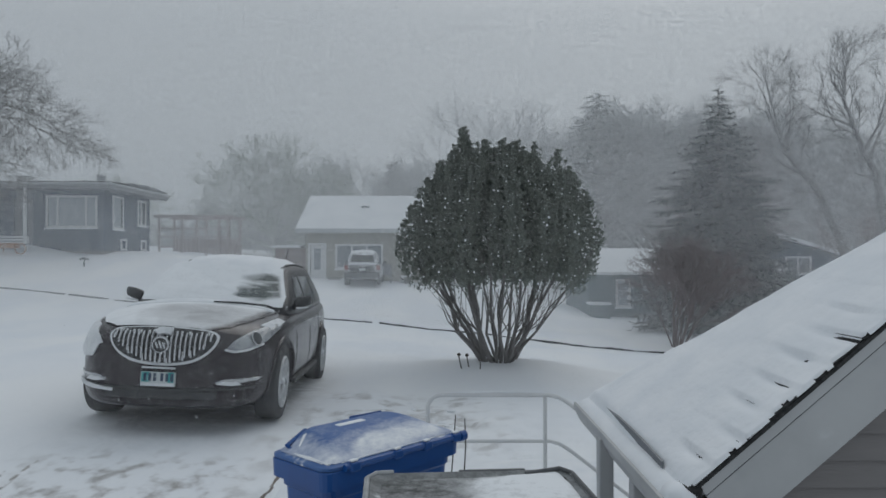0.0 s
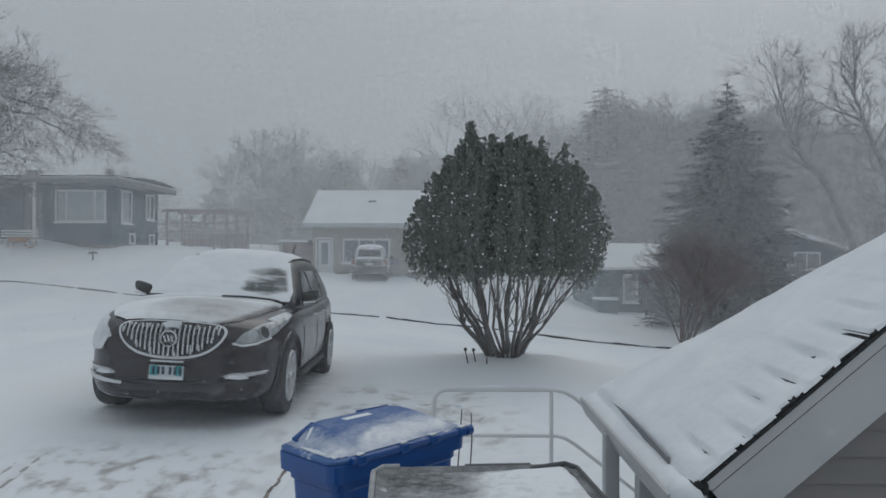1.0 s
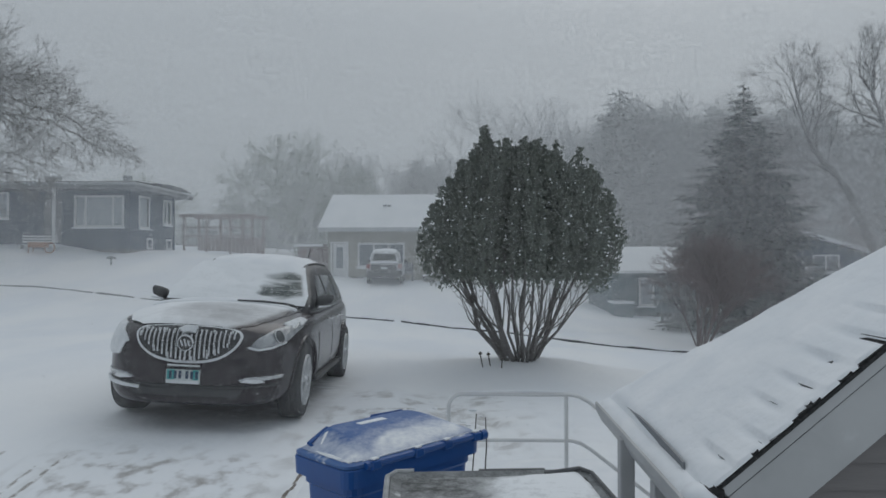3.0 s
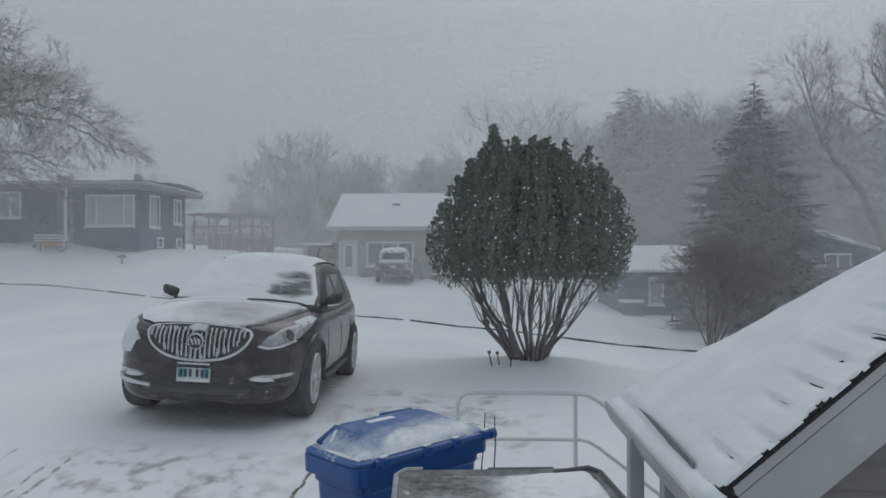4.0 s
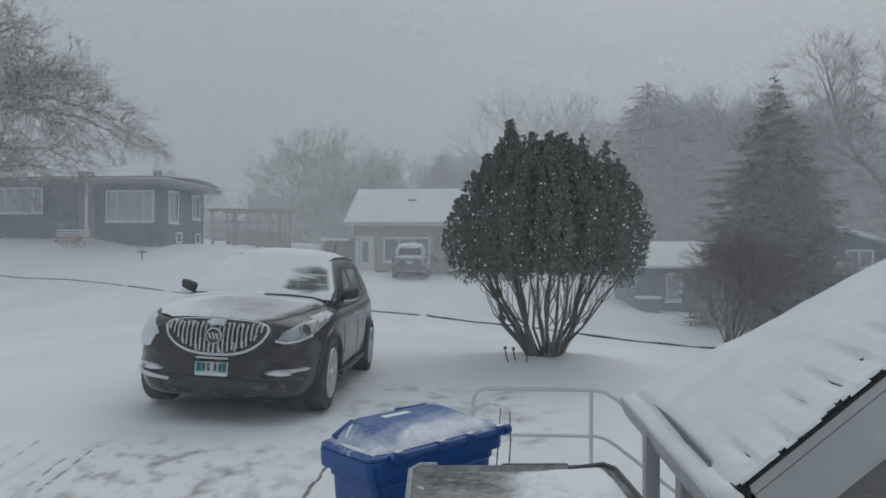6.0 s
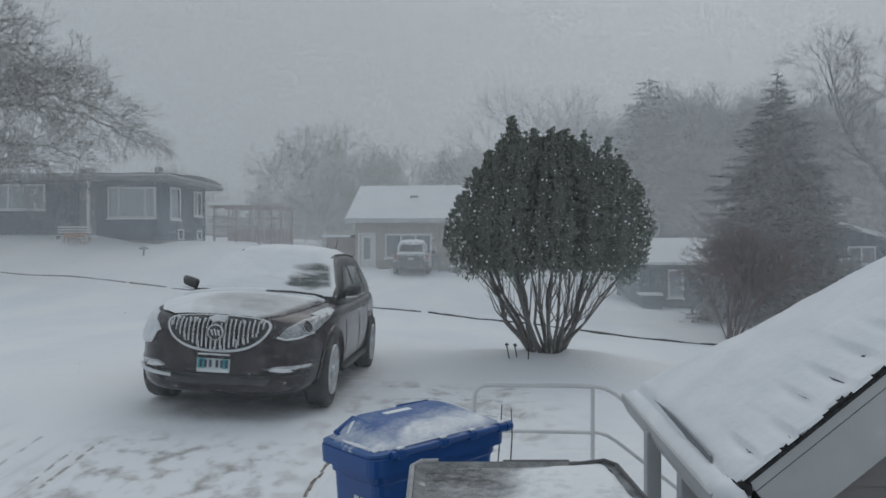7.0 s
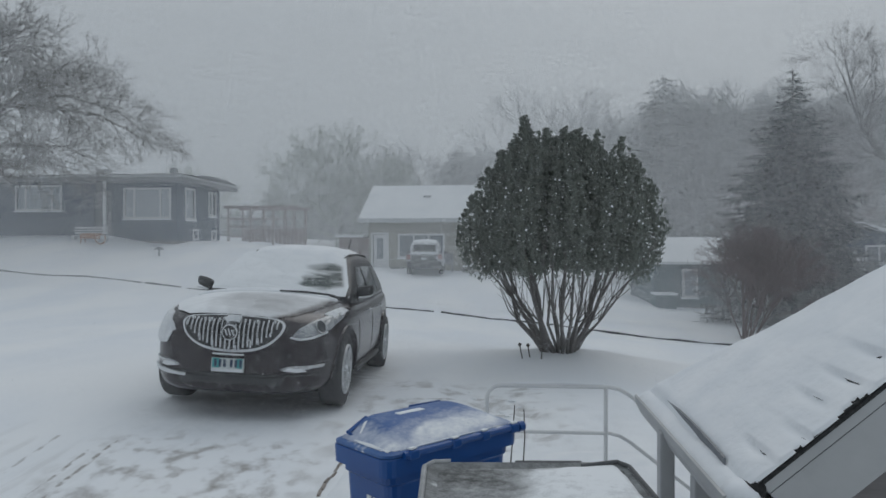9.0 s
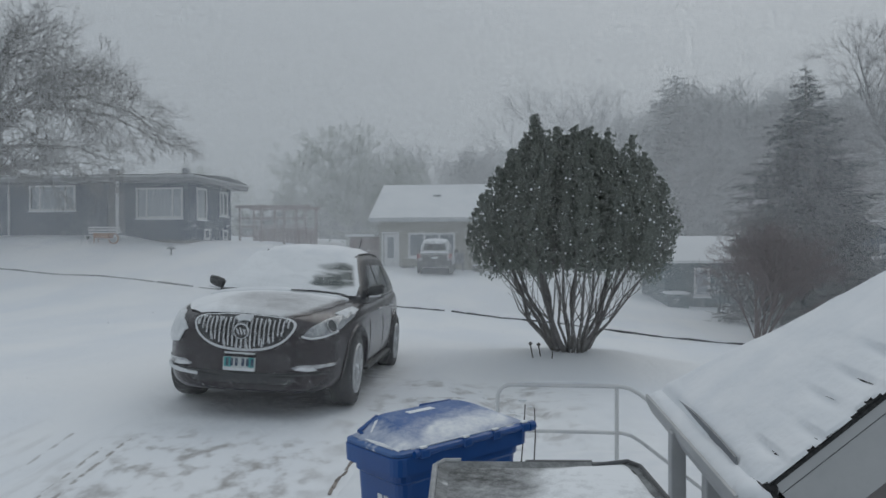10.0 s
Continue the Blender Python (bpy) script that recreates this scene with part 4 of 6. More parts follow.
# ---- dark cart with a snowed-over lid, nearest to the camera ----
def dark_cart():
    blk = material("weathered_black_plastic", (0.045, 0.047, 0.05), (0.07, 0.072, 0.075), scale=12, rough=0.6, bump=0.3, bump_scale=60, snow_haze=0.06)
    frost = material("frosted_black_plastic", (0.03, 0.034, 0.034), (0.20, 0.21, 0.21), scale=14, rough=0.7, bump=0.4, bump_scale=90, snow=0.12, snow_scale=11, snow_haze=0.14)
    edge = material("greyed_plastic_edge", (0.42, 0.43, 0.44), (0.3, 0.31, 0.32), scale=20, rough=0.6, snow=0.1)
    g = ground_z(0.1, 1.75) + 0.05
    b = thing("dark_cart", pose(0.10, 1.74, g, 0, 0, 4.5), "weathered black plastic cart, its sunken lid filled with snow", "cart")
    H = 1.015 - g
    part("body", loft([[(x * k, y * k, z) for x, y in rounded_rect(0.56, 0.56, 0.06)] for z, k in ((0.03, 0.8), (H - 0.05, 0.97))]), blk, b)
    lid = part("lid", loft([[(x, y, H + z) for x, y in rounded_rect(0.58 + e, 0.60 + e, 0.05)] for z, e in ((-0.05, 0.0), (-0.045, 0.02), (0.0, 0.02), (0.012, -0.01), (0.004, -0.05), (-0.004, -0.12))]), frost, b, "frosted black lid")
    part("corner_edge", tube([(-0.295, -0.30, H + 0.008), (-0.295, 0.25, H + 0.012), (-0.27, 0.292, H + 0.013), (-0.22, 0.298, H + 0.012)], 0.008, 8), edge, lid, "greyed worn edge")
    part("back_lip", box(-0.03, 0.165, 0.296, 0.308, H + 0.001, H + 0.014, 0.002), blk, lid)
    part("grip_frame", tube([(0.16, 0.27, H + 0.010), (0.265, 0.285, H + 0.018), (0.29, 0.24, H + 0.018), (0.295, -0.2, H + 0.018)], 0.006, 8), blk, lid)
    # black block in place of the shade inside the hand hole
    part("grip_hole", box(0.225, 0.27, 0.15, 0.24, H - 0.012, H + 0.006), RUBBER, lid, "dark hand hole")
    grey_film = snow_covered("frosted_plastic_under_snow", (0.05, 0.055, 0.055), 0.7, 34, 0.36)

    def on_lid(u, v):
        x, y = -0.27 + u * 0.55, -0.30 + v * 0.58
        n1 = noise.noise(Vector((x * 5, y * 6, 3.7))) + 0.5 * noise.noise(Vector((x * 14, y * 14, 4)))
        m = 0.95 * smooth_step(-0.16, 0.16, x) * smooth_step(0.31, 0.19, y - 0.25 * x) * smooth_step(0.30, 0.24, x) + 0.9 * smooth_step(0.05, -0.2, y) - 0.35 + 0.36 * n1
        return (x, y, H + 0.002 + 0.014 * smooth_step(-0.1, 0.7, m)), 0.24 + 0.76 * smooth_step(-0.35, 0.4, m) - 0.2 * smooth_step(-0.05, -0.25, x) * smooth_step(0.1, -0.2, y)

    part("lid_snow", snow_sheet(80, 80, on_lid), grey_film, lid, "blown snow lying in the lid", smooth=True)


dark_cart()


# ---- white tubular railing ----
def railing():
    r = thing("railing", pose(0, 0, 0), "white painted tubular steel railing beside the entrance steps", "railing")
    y, zt, zm, x0, foot = 4.275, 0.806, 0.525, -0.094, -0.06
    top = [(x0, y, foot), (x0, y, zt - 0.12)]
    top += [(x0 + 0.083 * (1 - math.cos(a)), y, zt - 0.083 + 0.083 * math.sin(a)) for a in (radians(10 + 16 * k) for k in range(6))]
    top += [(0.645, y, zt), (0.705, y, zt - 0.011), (0.765, y, zt - 0.045), (1.5, y, zt - 0.63)]
    part("top_rail", tube(top, 0.0128, 10), WHITE_TRIM, r)
    part("middle_rail", tube([(x0, y, zm), (0.652, y, zm), (0.712, y, zm - 0.015), (0.772, y, zm - 0.052), (1.38, y, zm - 0.52)], 0.0115, 10), WHITE_TRIM, r)
    part("post", tube([(0.626, y, foot), (0.626, y, zt - 0.005)], 0.0128, 10), WHITE_TRIM, r)
    part("post", tube([(1.42, y, foot), (1.42, y, zt - 0.57)], 0.0128, 10), WHITE_TRIM, r)
    part("rail_snow", tube([(0.04, y, zt + 0.015), (0.3, y, zt + 0.018), (0.615, y, zt + 0.015)], [0.003, 0.009, 0.003], 6), SNOW, r, "thin line of snow")


railing()


# ---- dry stalks ----
def stalks():
    dry = material("dry_stalk", (0.07, 0.06, 0.05), rough=0.9)
    s = thing("dry_stalks", pose(0.06, 4.0, ground_z(0, 4) + 0.04), "two dry dark stalks standing out of the snow", "stalks")
    part("stalk", tube([(0.0, 0, 0), (-0.02, 0, 0.35), (0.0, 0, 0.6), (0.012, 0, 0.80)], [0.005, 0.004, 0.004, 0.003], 5), dry, s)
    part("stalk", tube([(0.05, 0.02, 0), (0.055, 0, 0.35), (0.07, 0, 0.62), (0.065, 0, 0.78)], [0.005, 0.004, 0.004, 0.003], 5), dry, s)
    for x, y, h, lean in ((0.30, 11.05, 0.20, -0.05), (0.42, 11.1, 0.17, -0.04), (0.58, 10.95, 0.13, 0.01), (2.55, 9.3, 0.06, 0)):
        z = snow_z(x, y)
        st = thing("dead_flower", pose(x, y, z), "dead brown flower head on a short stalk in snow", "dead flower", group="dead flowers by the bush")
        part("stem", tube([(0, 0, -0.05), (lean, 0, h)], 0.010, 5), dry, st)
        part("head", tube([(lean, 0, h), (lean, 0, h + 0.02), (lean, 0, h + 0.05)], [0.02, 0.035, 0.008], 7), dry, st)
    rng = random.Random(31)
    lump = thing("snow_lumps", pose(0, 0, 0), "broken lumps of trampled snow beside the car", "snow", kind="stuff")
    bm = bmesh.new()
    for k in range(60):
        x, y = rng.gauss(-0.45, 0.5), rng.gauss(7.2, 1.0)
        if x < -1.2 or y < 5.85:
            continue
        s = rng.uniform(0.015, 0.06)
        r = bmesh.ops.create_icosphere(bm, subdivisions=1, radius=s)
        for v in r["verts"]:
            v.co *= rng.uniform(0.7, 1.2)
            v.co.z *= 0.4
            v.co += Vector((x, y, snow_z(x, y)))
    part("lumps", bm, SNOW, lump)


stalks()
# ---- cars ----
CAR_PAINT = material("dark_maroon_car_paint", (0.012, 0.0065, 0.0095), (0.018, 0.010, 0.014), scale=7, rough=0.25, coat=0.2, snow=0.05, snow_scale=9, snow_haze=0.02)
SCREEN_FILM = snow_covered("windscreen_under_snow", (0.045, 0.062, 0.058), 0.2, 34, 0.14)
CABIN_PAINT = material("dark_car_pillar_paint", (0.009, 0.009, 0.013), (0.015, 0.015, 0.019), scale=7, rough=0.4, snow=0.05, snow_scale=9, snow_haze=0.02)
HOOD_PAINT = snow_covered("car_paint_under_thin_snow", (0.016, 0.012, 0.015), 0.25, 26, 0.16)
CAR_GLASS = glass_material("dark_car_glass", (0.02, 0.026, 0.027))
FROSTED = material("frosted_windscreen", (0.10, 0.125, 0.12), (0.17, 0.19, 0.185), scale=5, rough=0.2, snow=0.22, snow_scale=5, stretch=(1, 2, 3), snow_haze=0.08)
CHROME = material("dull_chrome", (0.55, 0.56, 0.57), (0.45, 0.46, 0.47), scale=20, rough=0.22, metal=1.0)
BLACK_TRIM = material("black_plastic_trim", (0.02, 0.02, 0.021), (0.03, 0.03, 0.03), scale=15, rough=0.6, snow=0.06, snow_scale=12, snow_haze=0.04)
TYRE = material("snowy_tyre_rubber", (0.035, 0.034, 0.034), (0.06, 0.06, 0.06), scale=12, rough=0.9, bump=0.5, bump_scale=60, snow=0.10, snow_scale=8, snow_haze=0.05)
RIM = material("grey_alloy_dusted_with_snow", (0.42, 0.43, 0.44), (0.6, 0.61, 0.62), scale=9, rough=0.4, metal=0.5, snow=0.22, snow_scale=9)
LAMP_GLASS = material("clear_headlamp", (0.44, 0.46, 0.475), (0.26, 0.275, 0.29), scale=11, rough=0.12, coat=0.6, snow=0.04, snow_scale=10)
LAMP_DARK = glass_material("headlamp_lens", (0.05, 0.055, 0.06))
CRUST = material("crusted_snow", (0.80, 0.815, 0.83), (0.66, 0.68, 0.70), scale=9, rough=0.9, bump=0.5, bump_scale=40)
PLATE = material("number_plate_white", (0.62, 0.66, 0.66), (0.52, 0.56, 0.56), scale=30, rough=0.5)
PLATE_TEAL = material("number_plate_teal", (0.05, 0.33, 0.33), (0.08, 0.38, 0.38), scale=30, rough=0.5)
PLATE_INK = material("number_plate_ink", (0.04, 0.07, 0.12), rough=0.5)


def curve(keys, v):
    """Smooth reading of a table of (place, value) pairs."""
    if v <= keys[0][0]:
        return keys[0][1]
    for (a, p), (b, q) in zip(keys, keys[1:]):
        if v <= b:
            t = (v - a) / (b - a)
            return p + (q - p) * t
    return keys[-1][1]


def solid(name, bm, mods):
    """The mesh of bm after modifiers: ('SUBSURF', levels) or ('CUT', bmesh)."""
    me = bpy.data.meshes.new(name)
    bm.to_mesh(me)
    bm.free()
    ob = new(name, me)
    gone = [ob]
    for kind, val in mods:
        if kind == "SUBSURF":
            md = ob.modifiers.new("s", "SUBSURF")
            md.levels = md.render_levels = val
        else:
            cm = bpy.data.meshes.new("cut")
            val.to_mesh(cm)
            val.free()
            co = new("cut", cm)
            gone.append(co)
            md = ob.modifiers.new("b", "BOOLEAN")
            md.operation, md.object, md.solver = "DIFFERENCE", co, "EXACT"
    out = bmesh.new()
    out.from_mesh(ob.evaluated_get(bpy.context.evaluated_depsgraph_get()).to_mesh())
    for g in gone:
        bpy.data.objects.remove(g)
    return out


W_KEYS = [(0, 0.40), (0.05, 0.56), (0.12, 0.68), (0.25, 0.79), (0.45, 0.88), (0.8, 0.945), (1.1, 0.97), (1.4, 0.985), (3.6, 0.985), (4.5, 0.965), (4.95, 0.90), (5.1, 0.80)]
TOP_KEYS = [(0, 0.86), (0.05, 0.97), (0.15, 1.02), (0.4, 1.065), (0.8, 1.115), (1.2, 1.145), (1.5, 1.16), (3.0, 1.13), (5.1, 1.12)]
SIDE_KEYS = [(0, 0.80), (0.05, 0.88), (0.15, 0.93), (0.4, 0.975), (0.8, 1.02), (1.3, 1.06), (2.5, 1.085), (4.0, 1.13), (5.1, 1.14)]
BOT_KEYS = [(0, 0.30), (0.05, 0.24), (0.3, 0.20), (1.0, 0.24), (4.2, 0.26), (4.8, 0.30), (5.1, 0.42)]


def lower_body():
    rings = []
    for y in (0, 0.04, 0.12, 0.25, 0.45, 0.8, 1.2, 1.6, 2.2, 2.9, 3.6, 4.2, 4.7, 4.98, 5.08):
        w, t, s, b = (curve(k, y) for k in (W_KEYS, TOP_KEYS, SIDE_KEYS, BOT_KEYS))
        half = [(0.0, b), (w * 0.6, b), (w - 0.09, b + 0.02), (w - 0.02, b + 0.12), (w, b + 0.28), (w + 0.005, 0.68), (w - 0.012, s - 0.14), (w - 0.05, s - 0.04), (w - 0.13, s + 0.01), (w * 0.62, s + (t - s) * 0.6), (w * 0.3, s + (t - s) * 0.92), (0.0, t)]
        ring = [(x, y, z) for x, z in half] + [(-x, y, z) for x, z in half[-2:0:-1]]
        rings.append(ring)
    cut = bmesh.new()
    for y in (1.0, 4.02):
        for sx in (-1, 1):
            r = bmesh.ops.create_cone(cut, cap_ends=True, segments=32, radius1=0.45, radius2=0.45, depth=0.5)
            bmesh.ops.transform(cut, verts=r["verts"], matrix=pose(sx * 0.92, y, 0.39, 0, 90, 0))
    bmesh.ops.recalc_face_normals(cut, faces=cut.faces)
    bm = loft(rings)
    bmesh.ops.recalc_face_normals(bm, faces=bm.faces)
    return solid("body", bm, [("SUBSURF", 2), ("CUT", cut)])


GH = [  # greenhouse: y at belt, y at roof, belt half-width, roof half-width, belt z, roof z
    (1.42, 2.20, 0.80, 0.58, 1.10, 1.54), (1.54, 2.30, 0.90, 0.645, 1.08, 1.60), (2.1, 2.6, 0.92, 0.66, 1.07, 1.645), (3.0, 3.1, 0.93, 0.675, 1.09, 1.675),
    (3.9, 3.8, 0.92, 0.67, 1.11, 1.67), (4.6, 4.45, 0.89, 0.64, 1.12, 1.635), (4.98, 4.70, 0.80, 0.56, 1.12, 1.57)]


def greenhouse():
    rings = []
    for yb, yr, wb, wr, zb, zr in GH:
        half = [(0.0, yb, zb - 0.12), (wb * 0.6, yb, zb - 0.12), (wb, yb, zb - 0.08)]
        for k in (0.15, 0.45, 0.75, 0.93):
            half.append((wb + (wr - wb) * (k ** 1.25), yb + (yr - yb) * k, zb + (zr - zb) * k))
        half += [(wr - 0.06, yr, zr - 0.005), (wr * 0.6, yr, zr + 0.028), (wr * 0.3, yr, zr + 0.04), (0.0, yr, zr + 0.044)]
        rings.append(half + [(-x, y, z) for x, y, z in half[-2:0:-1]])
    bm = loft(rings)
    bmesh.ops.recalc_face_normals(bm, faces=bm.faces)
    return solid("cabin", bm, [("SUBSURF", 2)])


def draped(tree, outline, way, lift, thick=0.0, rings=(1.0, 0.8, 0.55, 0.28), sub=3, cut=None, rough=0.0):
    """A patch laid on a shape: its outline (two coordinates) is thrown along 'way' onto the tree and lifted off it.
    way: 'front' takes (x, z), 'side' (y, z), 'other_side' the same mirrored, 'top' (x, y)."""
    pts = []
    n = len(outline)
    for i in range(n):
        (a, b), (c, d) = outline[i], outline[(i + 1) % n]
        pts += [(a + (c - a) * k / sub, b + (d - b) * k / sub) for k in range(sub)]
    cx, cy = sum(p[0] for p in pts) / len(pts), sum(p[1] for p in pts) / len(pts)
    src = {"front": lambda p: ((p[0], -3, p[1]), (0, 1, 0)), "side": lambda p: ((3, p[0], p[1]), (-1, 0, 0)),
           "other_side": lambda p: ((-3, p[0], p[1]), (1, 0, 0)), "top": lambda p: ((p[0], p[1], 5), (0, 0, -1))}[way]

    def throw(p, extra=0.0):
        o, d = src(p)
        hit, nor, _, _ = tree.ray_cast(Vector(o), Vector(d))
        if hit is None:
            return None
        if nor.dot(Vector(d)) > 0:
            nor = -nor
        return hit + nor * (lift + extra + rough * noise.noise(hit * 6))

    bm = bmesh.new()
    grid = []
    for k, r in enumerate(rings):
        grid.append([throw((cx + (x - cx) * r, cy + (y - cy) * r), thick if k else 0.0) for x, y in pts])
    mid = throw((cx, cy), thick)
    if mid is None:
        return bm
    vs = [[bm.verts.new(p if p else mid) for p in row] for row in grid]
    m = len(pts)
    for a, b in zip(vs, vs[1:]):
        for i in range(m):
            j = (i + 1) % m
            bm.faces.new((a[i], a[j], b[j], b[i]))
    c = bm.verts.new(mid)
    for i in range(m):
        bm.faces.new((vs[-1][i], vs[-1][(i + 1) % m], c))
    # an edge that goes down to the shape, so that the patch has thickness
    low = [throw((x, y), -lift - 0.004) for x, y in pts]
    lo = [bm.verts.new(p if p else mid) for p in low]
    for i in range(m):
        j = (i + 1) % m
        bm.faces.new((lo[i], lo[j], vs[0][j], vs[0][i]))
    bmesh.ops.recalc_face_normals(bm, faces=bm.faces)
    return bm


def rounded(pts, times=2):
    """A closed outline with its corners cut, time after time."""
    for _ in range(times):
        pts = [(a[0] * (1 - k) + b[0] * k, a[1] * (1 - k) + b[1] * k) for a, b in zip(pts, pts[1:] + pts[:1]) for k in (0.25, 0.75)]
    return pts


def mirrored(pts):
    return [(-x, z) for x, z in pts][::-1]


def wheel(parent, x, y, side):
    t = bmesh.new()
    prof = [(0.26, -0.11), (0.34, -0.125), (0.375, -0.115), (0.39, -0.085), (0.392, 0.0), (0.39, 0.085), (0.375, 0.115), (0.34, 0.125), (0.26, 0.11)]
    seg = 40
    rings = [[t.verts.new((h, r * math.cos(a), r * math.sin(a))) for r, h in prof] for a in (math.tau * k / seg for k in range(seg))]
    for i in range(seg):
        a, b = rings[i], rings[(i + 1) % seg]
        for j in range(len(prof) - 1):
            t.faces.new((a[j], b[j], b[j + 1], a[j + 1]))
        t.faces.new((a[-1], b[-1], b[0], a[0]))
    bmesh.ops.recalc_face_normals(t, faces=t.faces)
    w = new("wheel")
    w.parent, w.matrix_local = parent, pose(x, y, 0.39)
    part("tyre", t, TYRE, w, smooth=True)
    r = bmesh.new()
    s = side
    add_tube(r, [(s * 0.115, 0.255 * math.cos(a), 0.255 * math.sin(a)) for a in (math.tau * k / 32 for k in range(33))], 0.016, 6, cap=False)
    for k in range(7):
        a = math.tau * k / 7 + 0.2
        add_tube(r, [(s * 0.10, 0.05 * math.cos(a), 0.05 * math.sin(a)), (s * 0.105, 0.25 * math.cos(a), 0.25 * math.sin(a))], [0.045, 0.03], 6)
    add_tube(r, [(s * 0.02, 0, 0), (s * 0.115, 0, 0), (s * 0.125, 0, 0)], [0.25, 0.065, 0.05], 20)
    part("rim", r, RIM, w)
    return w


def suv():
    car = thing("car", pose(-2.62, 6.36, 0.03, -2.0, 3.2, 2.95), "dark maroon SUV with a snow-caked windscreen and bonnet, on the drive", "car")
    lb = lower_body()
    tree = BVHTree.FromBMesh(lb)
    body = part("body", lb, CAR_PAINT, car, smooth=True)
    gh = greenhouse()
    gtree = BVHTree.FromBMesh(gh)
    cabin = part("cabin", gh, CABIN_PAINT, car, smooth=True)
    # wheels and dark wheel housings
    for y in (1.0, 4.02):
        for s in (-1, 1):
            wheel(car, s * (0.84 if y < 2 else 0.90), y, s)
            part("wheel_housing", box(s * 0.72 - 0.02, s * 0.72 + 0.02, y - 0.4, y + 0.4, 0.2, 0.80), BLACK_TRIM, car)
            arch = []
            for a in (radians(-4 + 188 * k / 18) for k in range(19)):
                h = tree.ray_cast(Vector((s * 3, y + 0.465 * math.cos(a), 0.39 + 0.465 * math.sin(a))), Vector((-s, 0, 0)))[0]
                if h and abs(h.x) > 0.8:
                    arch.append(h)
            part("arch_trim", tube(arch, 0.018, 6), CAR_PAINT, car)
    for s in (-1, 1):
        part("sill", box(min(s * 0.93, s * 1.0), max(s * 0.93, s * 1.0), 1.55, 3.5, 0.29, 0.345, 0.02), BLACK_TRIM, car, "sill strip dusted with snow")
    # grille: snow-crusted chrome ring, dark opening, upright bars, round badge
    drop = 0.03
    opening = [(x, z - drop) for x, z in ((-0.48, 0.955), (-0.25, 0.985), (0.0, 0.99), (0.25, 0.985), (0.48, 0.955), (0.45, 0.84), (0.32, 0.735), (0.14, 0.69), (-0.14, 0.69), (-0.32, 0.735), (-0.45, 0.84))]
    opening = rounded(opening)
    big = [(x * 1.055, 0.82 + (z - 0.82) * (1.10 if z > 0.87 else 1.15) - 0.002) for x, z in opening]
    g = part("grille", draped(tree, big, "front", 0.016), CRUST, car, "snow-crusted grille surround")
    part("opening", draped(tree, opening, "front", 0.022), BLACK_TRIM, g)
    bars = 21
    for k in range(bars):
        x = -0.43 + 0.86 * k / (bars - 1)
        lo = 0.70 - drop + 0.22 * (abs(x) / 0.45) ** 2.2
        hi = 0.972 - drop - 0.02 * abs(x)
        pts = []
        for q in range(6):
            z = lo + (hi - lo) * q / 5
            hit = tree.ray_cast(Vector((x, -3, z)), Vector((0, 1, 0)))[0]
            pts.append((hit.x, hit.y - 0.038 - 0.008 * math.sin(q / 5 * 3.14), hit.z))
        part("bar", tube(pts, 0.0095, 6), CHROME, g)
    sn = bmesh.new()
    rng = random.Random(3)
    for k in range(26):
        x = -0.44 + 0.88 * k / 25 + rng.uniform(-0.01, 0.01)
        low = rng.random() < 0.6
        z = (0.70 + 0.22 * (abs(x) / 0.45) ** 2.2) - drop if low else 0.965 - drop
        hit = tree.ray_cast(Vector((x, -3, z)), Vector((0, 1, 0)))[0]
        ln = rng.uniform(0.015, 0.05)
        add_tube(sn, [(x, hit.y - 0.03, z - 0.02 if low else z + 0.015), (x, hit.y - 0.036, z + ln * 0.5 if low else z - ln * 0.4), (x, hit.y - 0.03, z + ln if low else z - ln)], [0.011, 0.008, 0.003], 5)
    part("packed_snow", sn, CRUST, g, "snow packed between the bars", smooth=True)["kind"] = "stuff"
    hit = tree.ray_cast(Vector((0, -3, 0.825)), Vector((0, 1, 0)))[0]
    bd = part("badge", tube([(0, hit.y - 0.03, 0.825), (0, hit.y - 0.058, 0.825)], 0.068, 24), BLACK_TRIM, g)
    part("badge_ring", tube([(0.070 * math.cos(a), hit.y - 0.058, 0.825 + 0.070 * math.sin(a)) for a in (math.tau * k / 28 for k in range(29))], 0.011, 6), CHROME, bd)
    for dx in (-0.032, 0.0, 0.032):
        part("badge_mark", tube([(dx - 0.012, hit.y - 0.061, 0.825 + 0.035 - abs(dx) * 0.3), (dx + 0.012, hit.y - 0.061, 0.825 - 0.03)], 0.010, 6), CHROME, bd)
    part("badge_snow", draped(tree, [(-0.085, 0.93), (-0.01, 0.955), (0.085, 0.945), (0.075, 0.90), (0.02, 0.905), (-0.03, 0.895)], "front", 0.05, 0.012), CRUST, g)
    # number plate as plain bars
    py = tree.ray_cast(Vector((0, -3, 0.52)), Vector((0, 1, 0)))[0].y - 0.035
    px = -0.01
    pl = part("number_plate", box(px - 0.155, px + 0.155, py, py + 0.03, 0.445, 0.575, 0.006), PLATE, car, "white and teal number plate")
    for a, b in ((-0.145, -0.075), (0.088, 0.145)):
        part("teal_panel", box(px + a, px + b, py - 0.003, py - 0.0005, 0.485, 0.575), PLATE_TEAL, pl)
    for k in range(6):
        xx = px - 0.125 + k * 0.044 + (0.02 if k > 2 else 0)
        part("plate_bar", box(xx, xx + 0.026, py - 0.006, py - 0.0035, 0.495, 0.565), PLATE_INK, pl)
    part("plate_snow", box(px - 0.15, px + 0.15, py - 0.006, py + 0.02, 0.607, 0.622, 0.006), CRUST, pl)
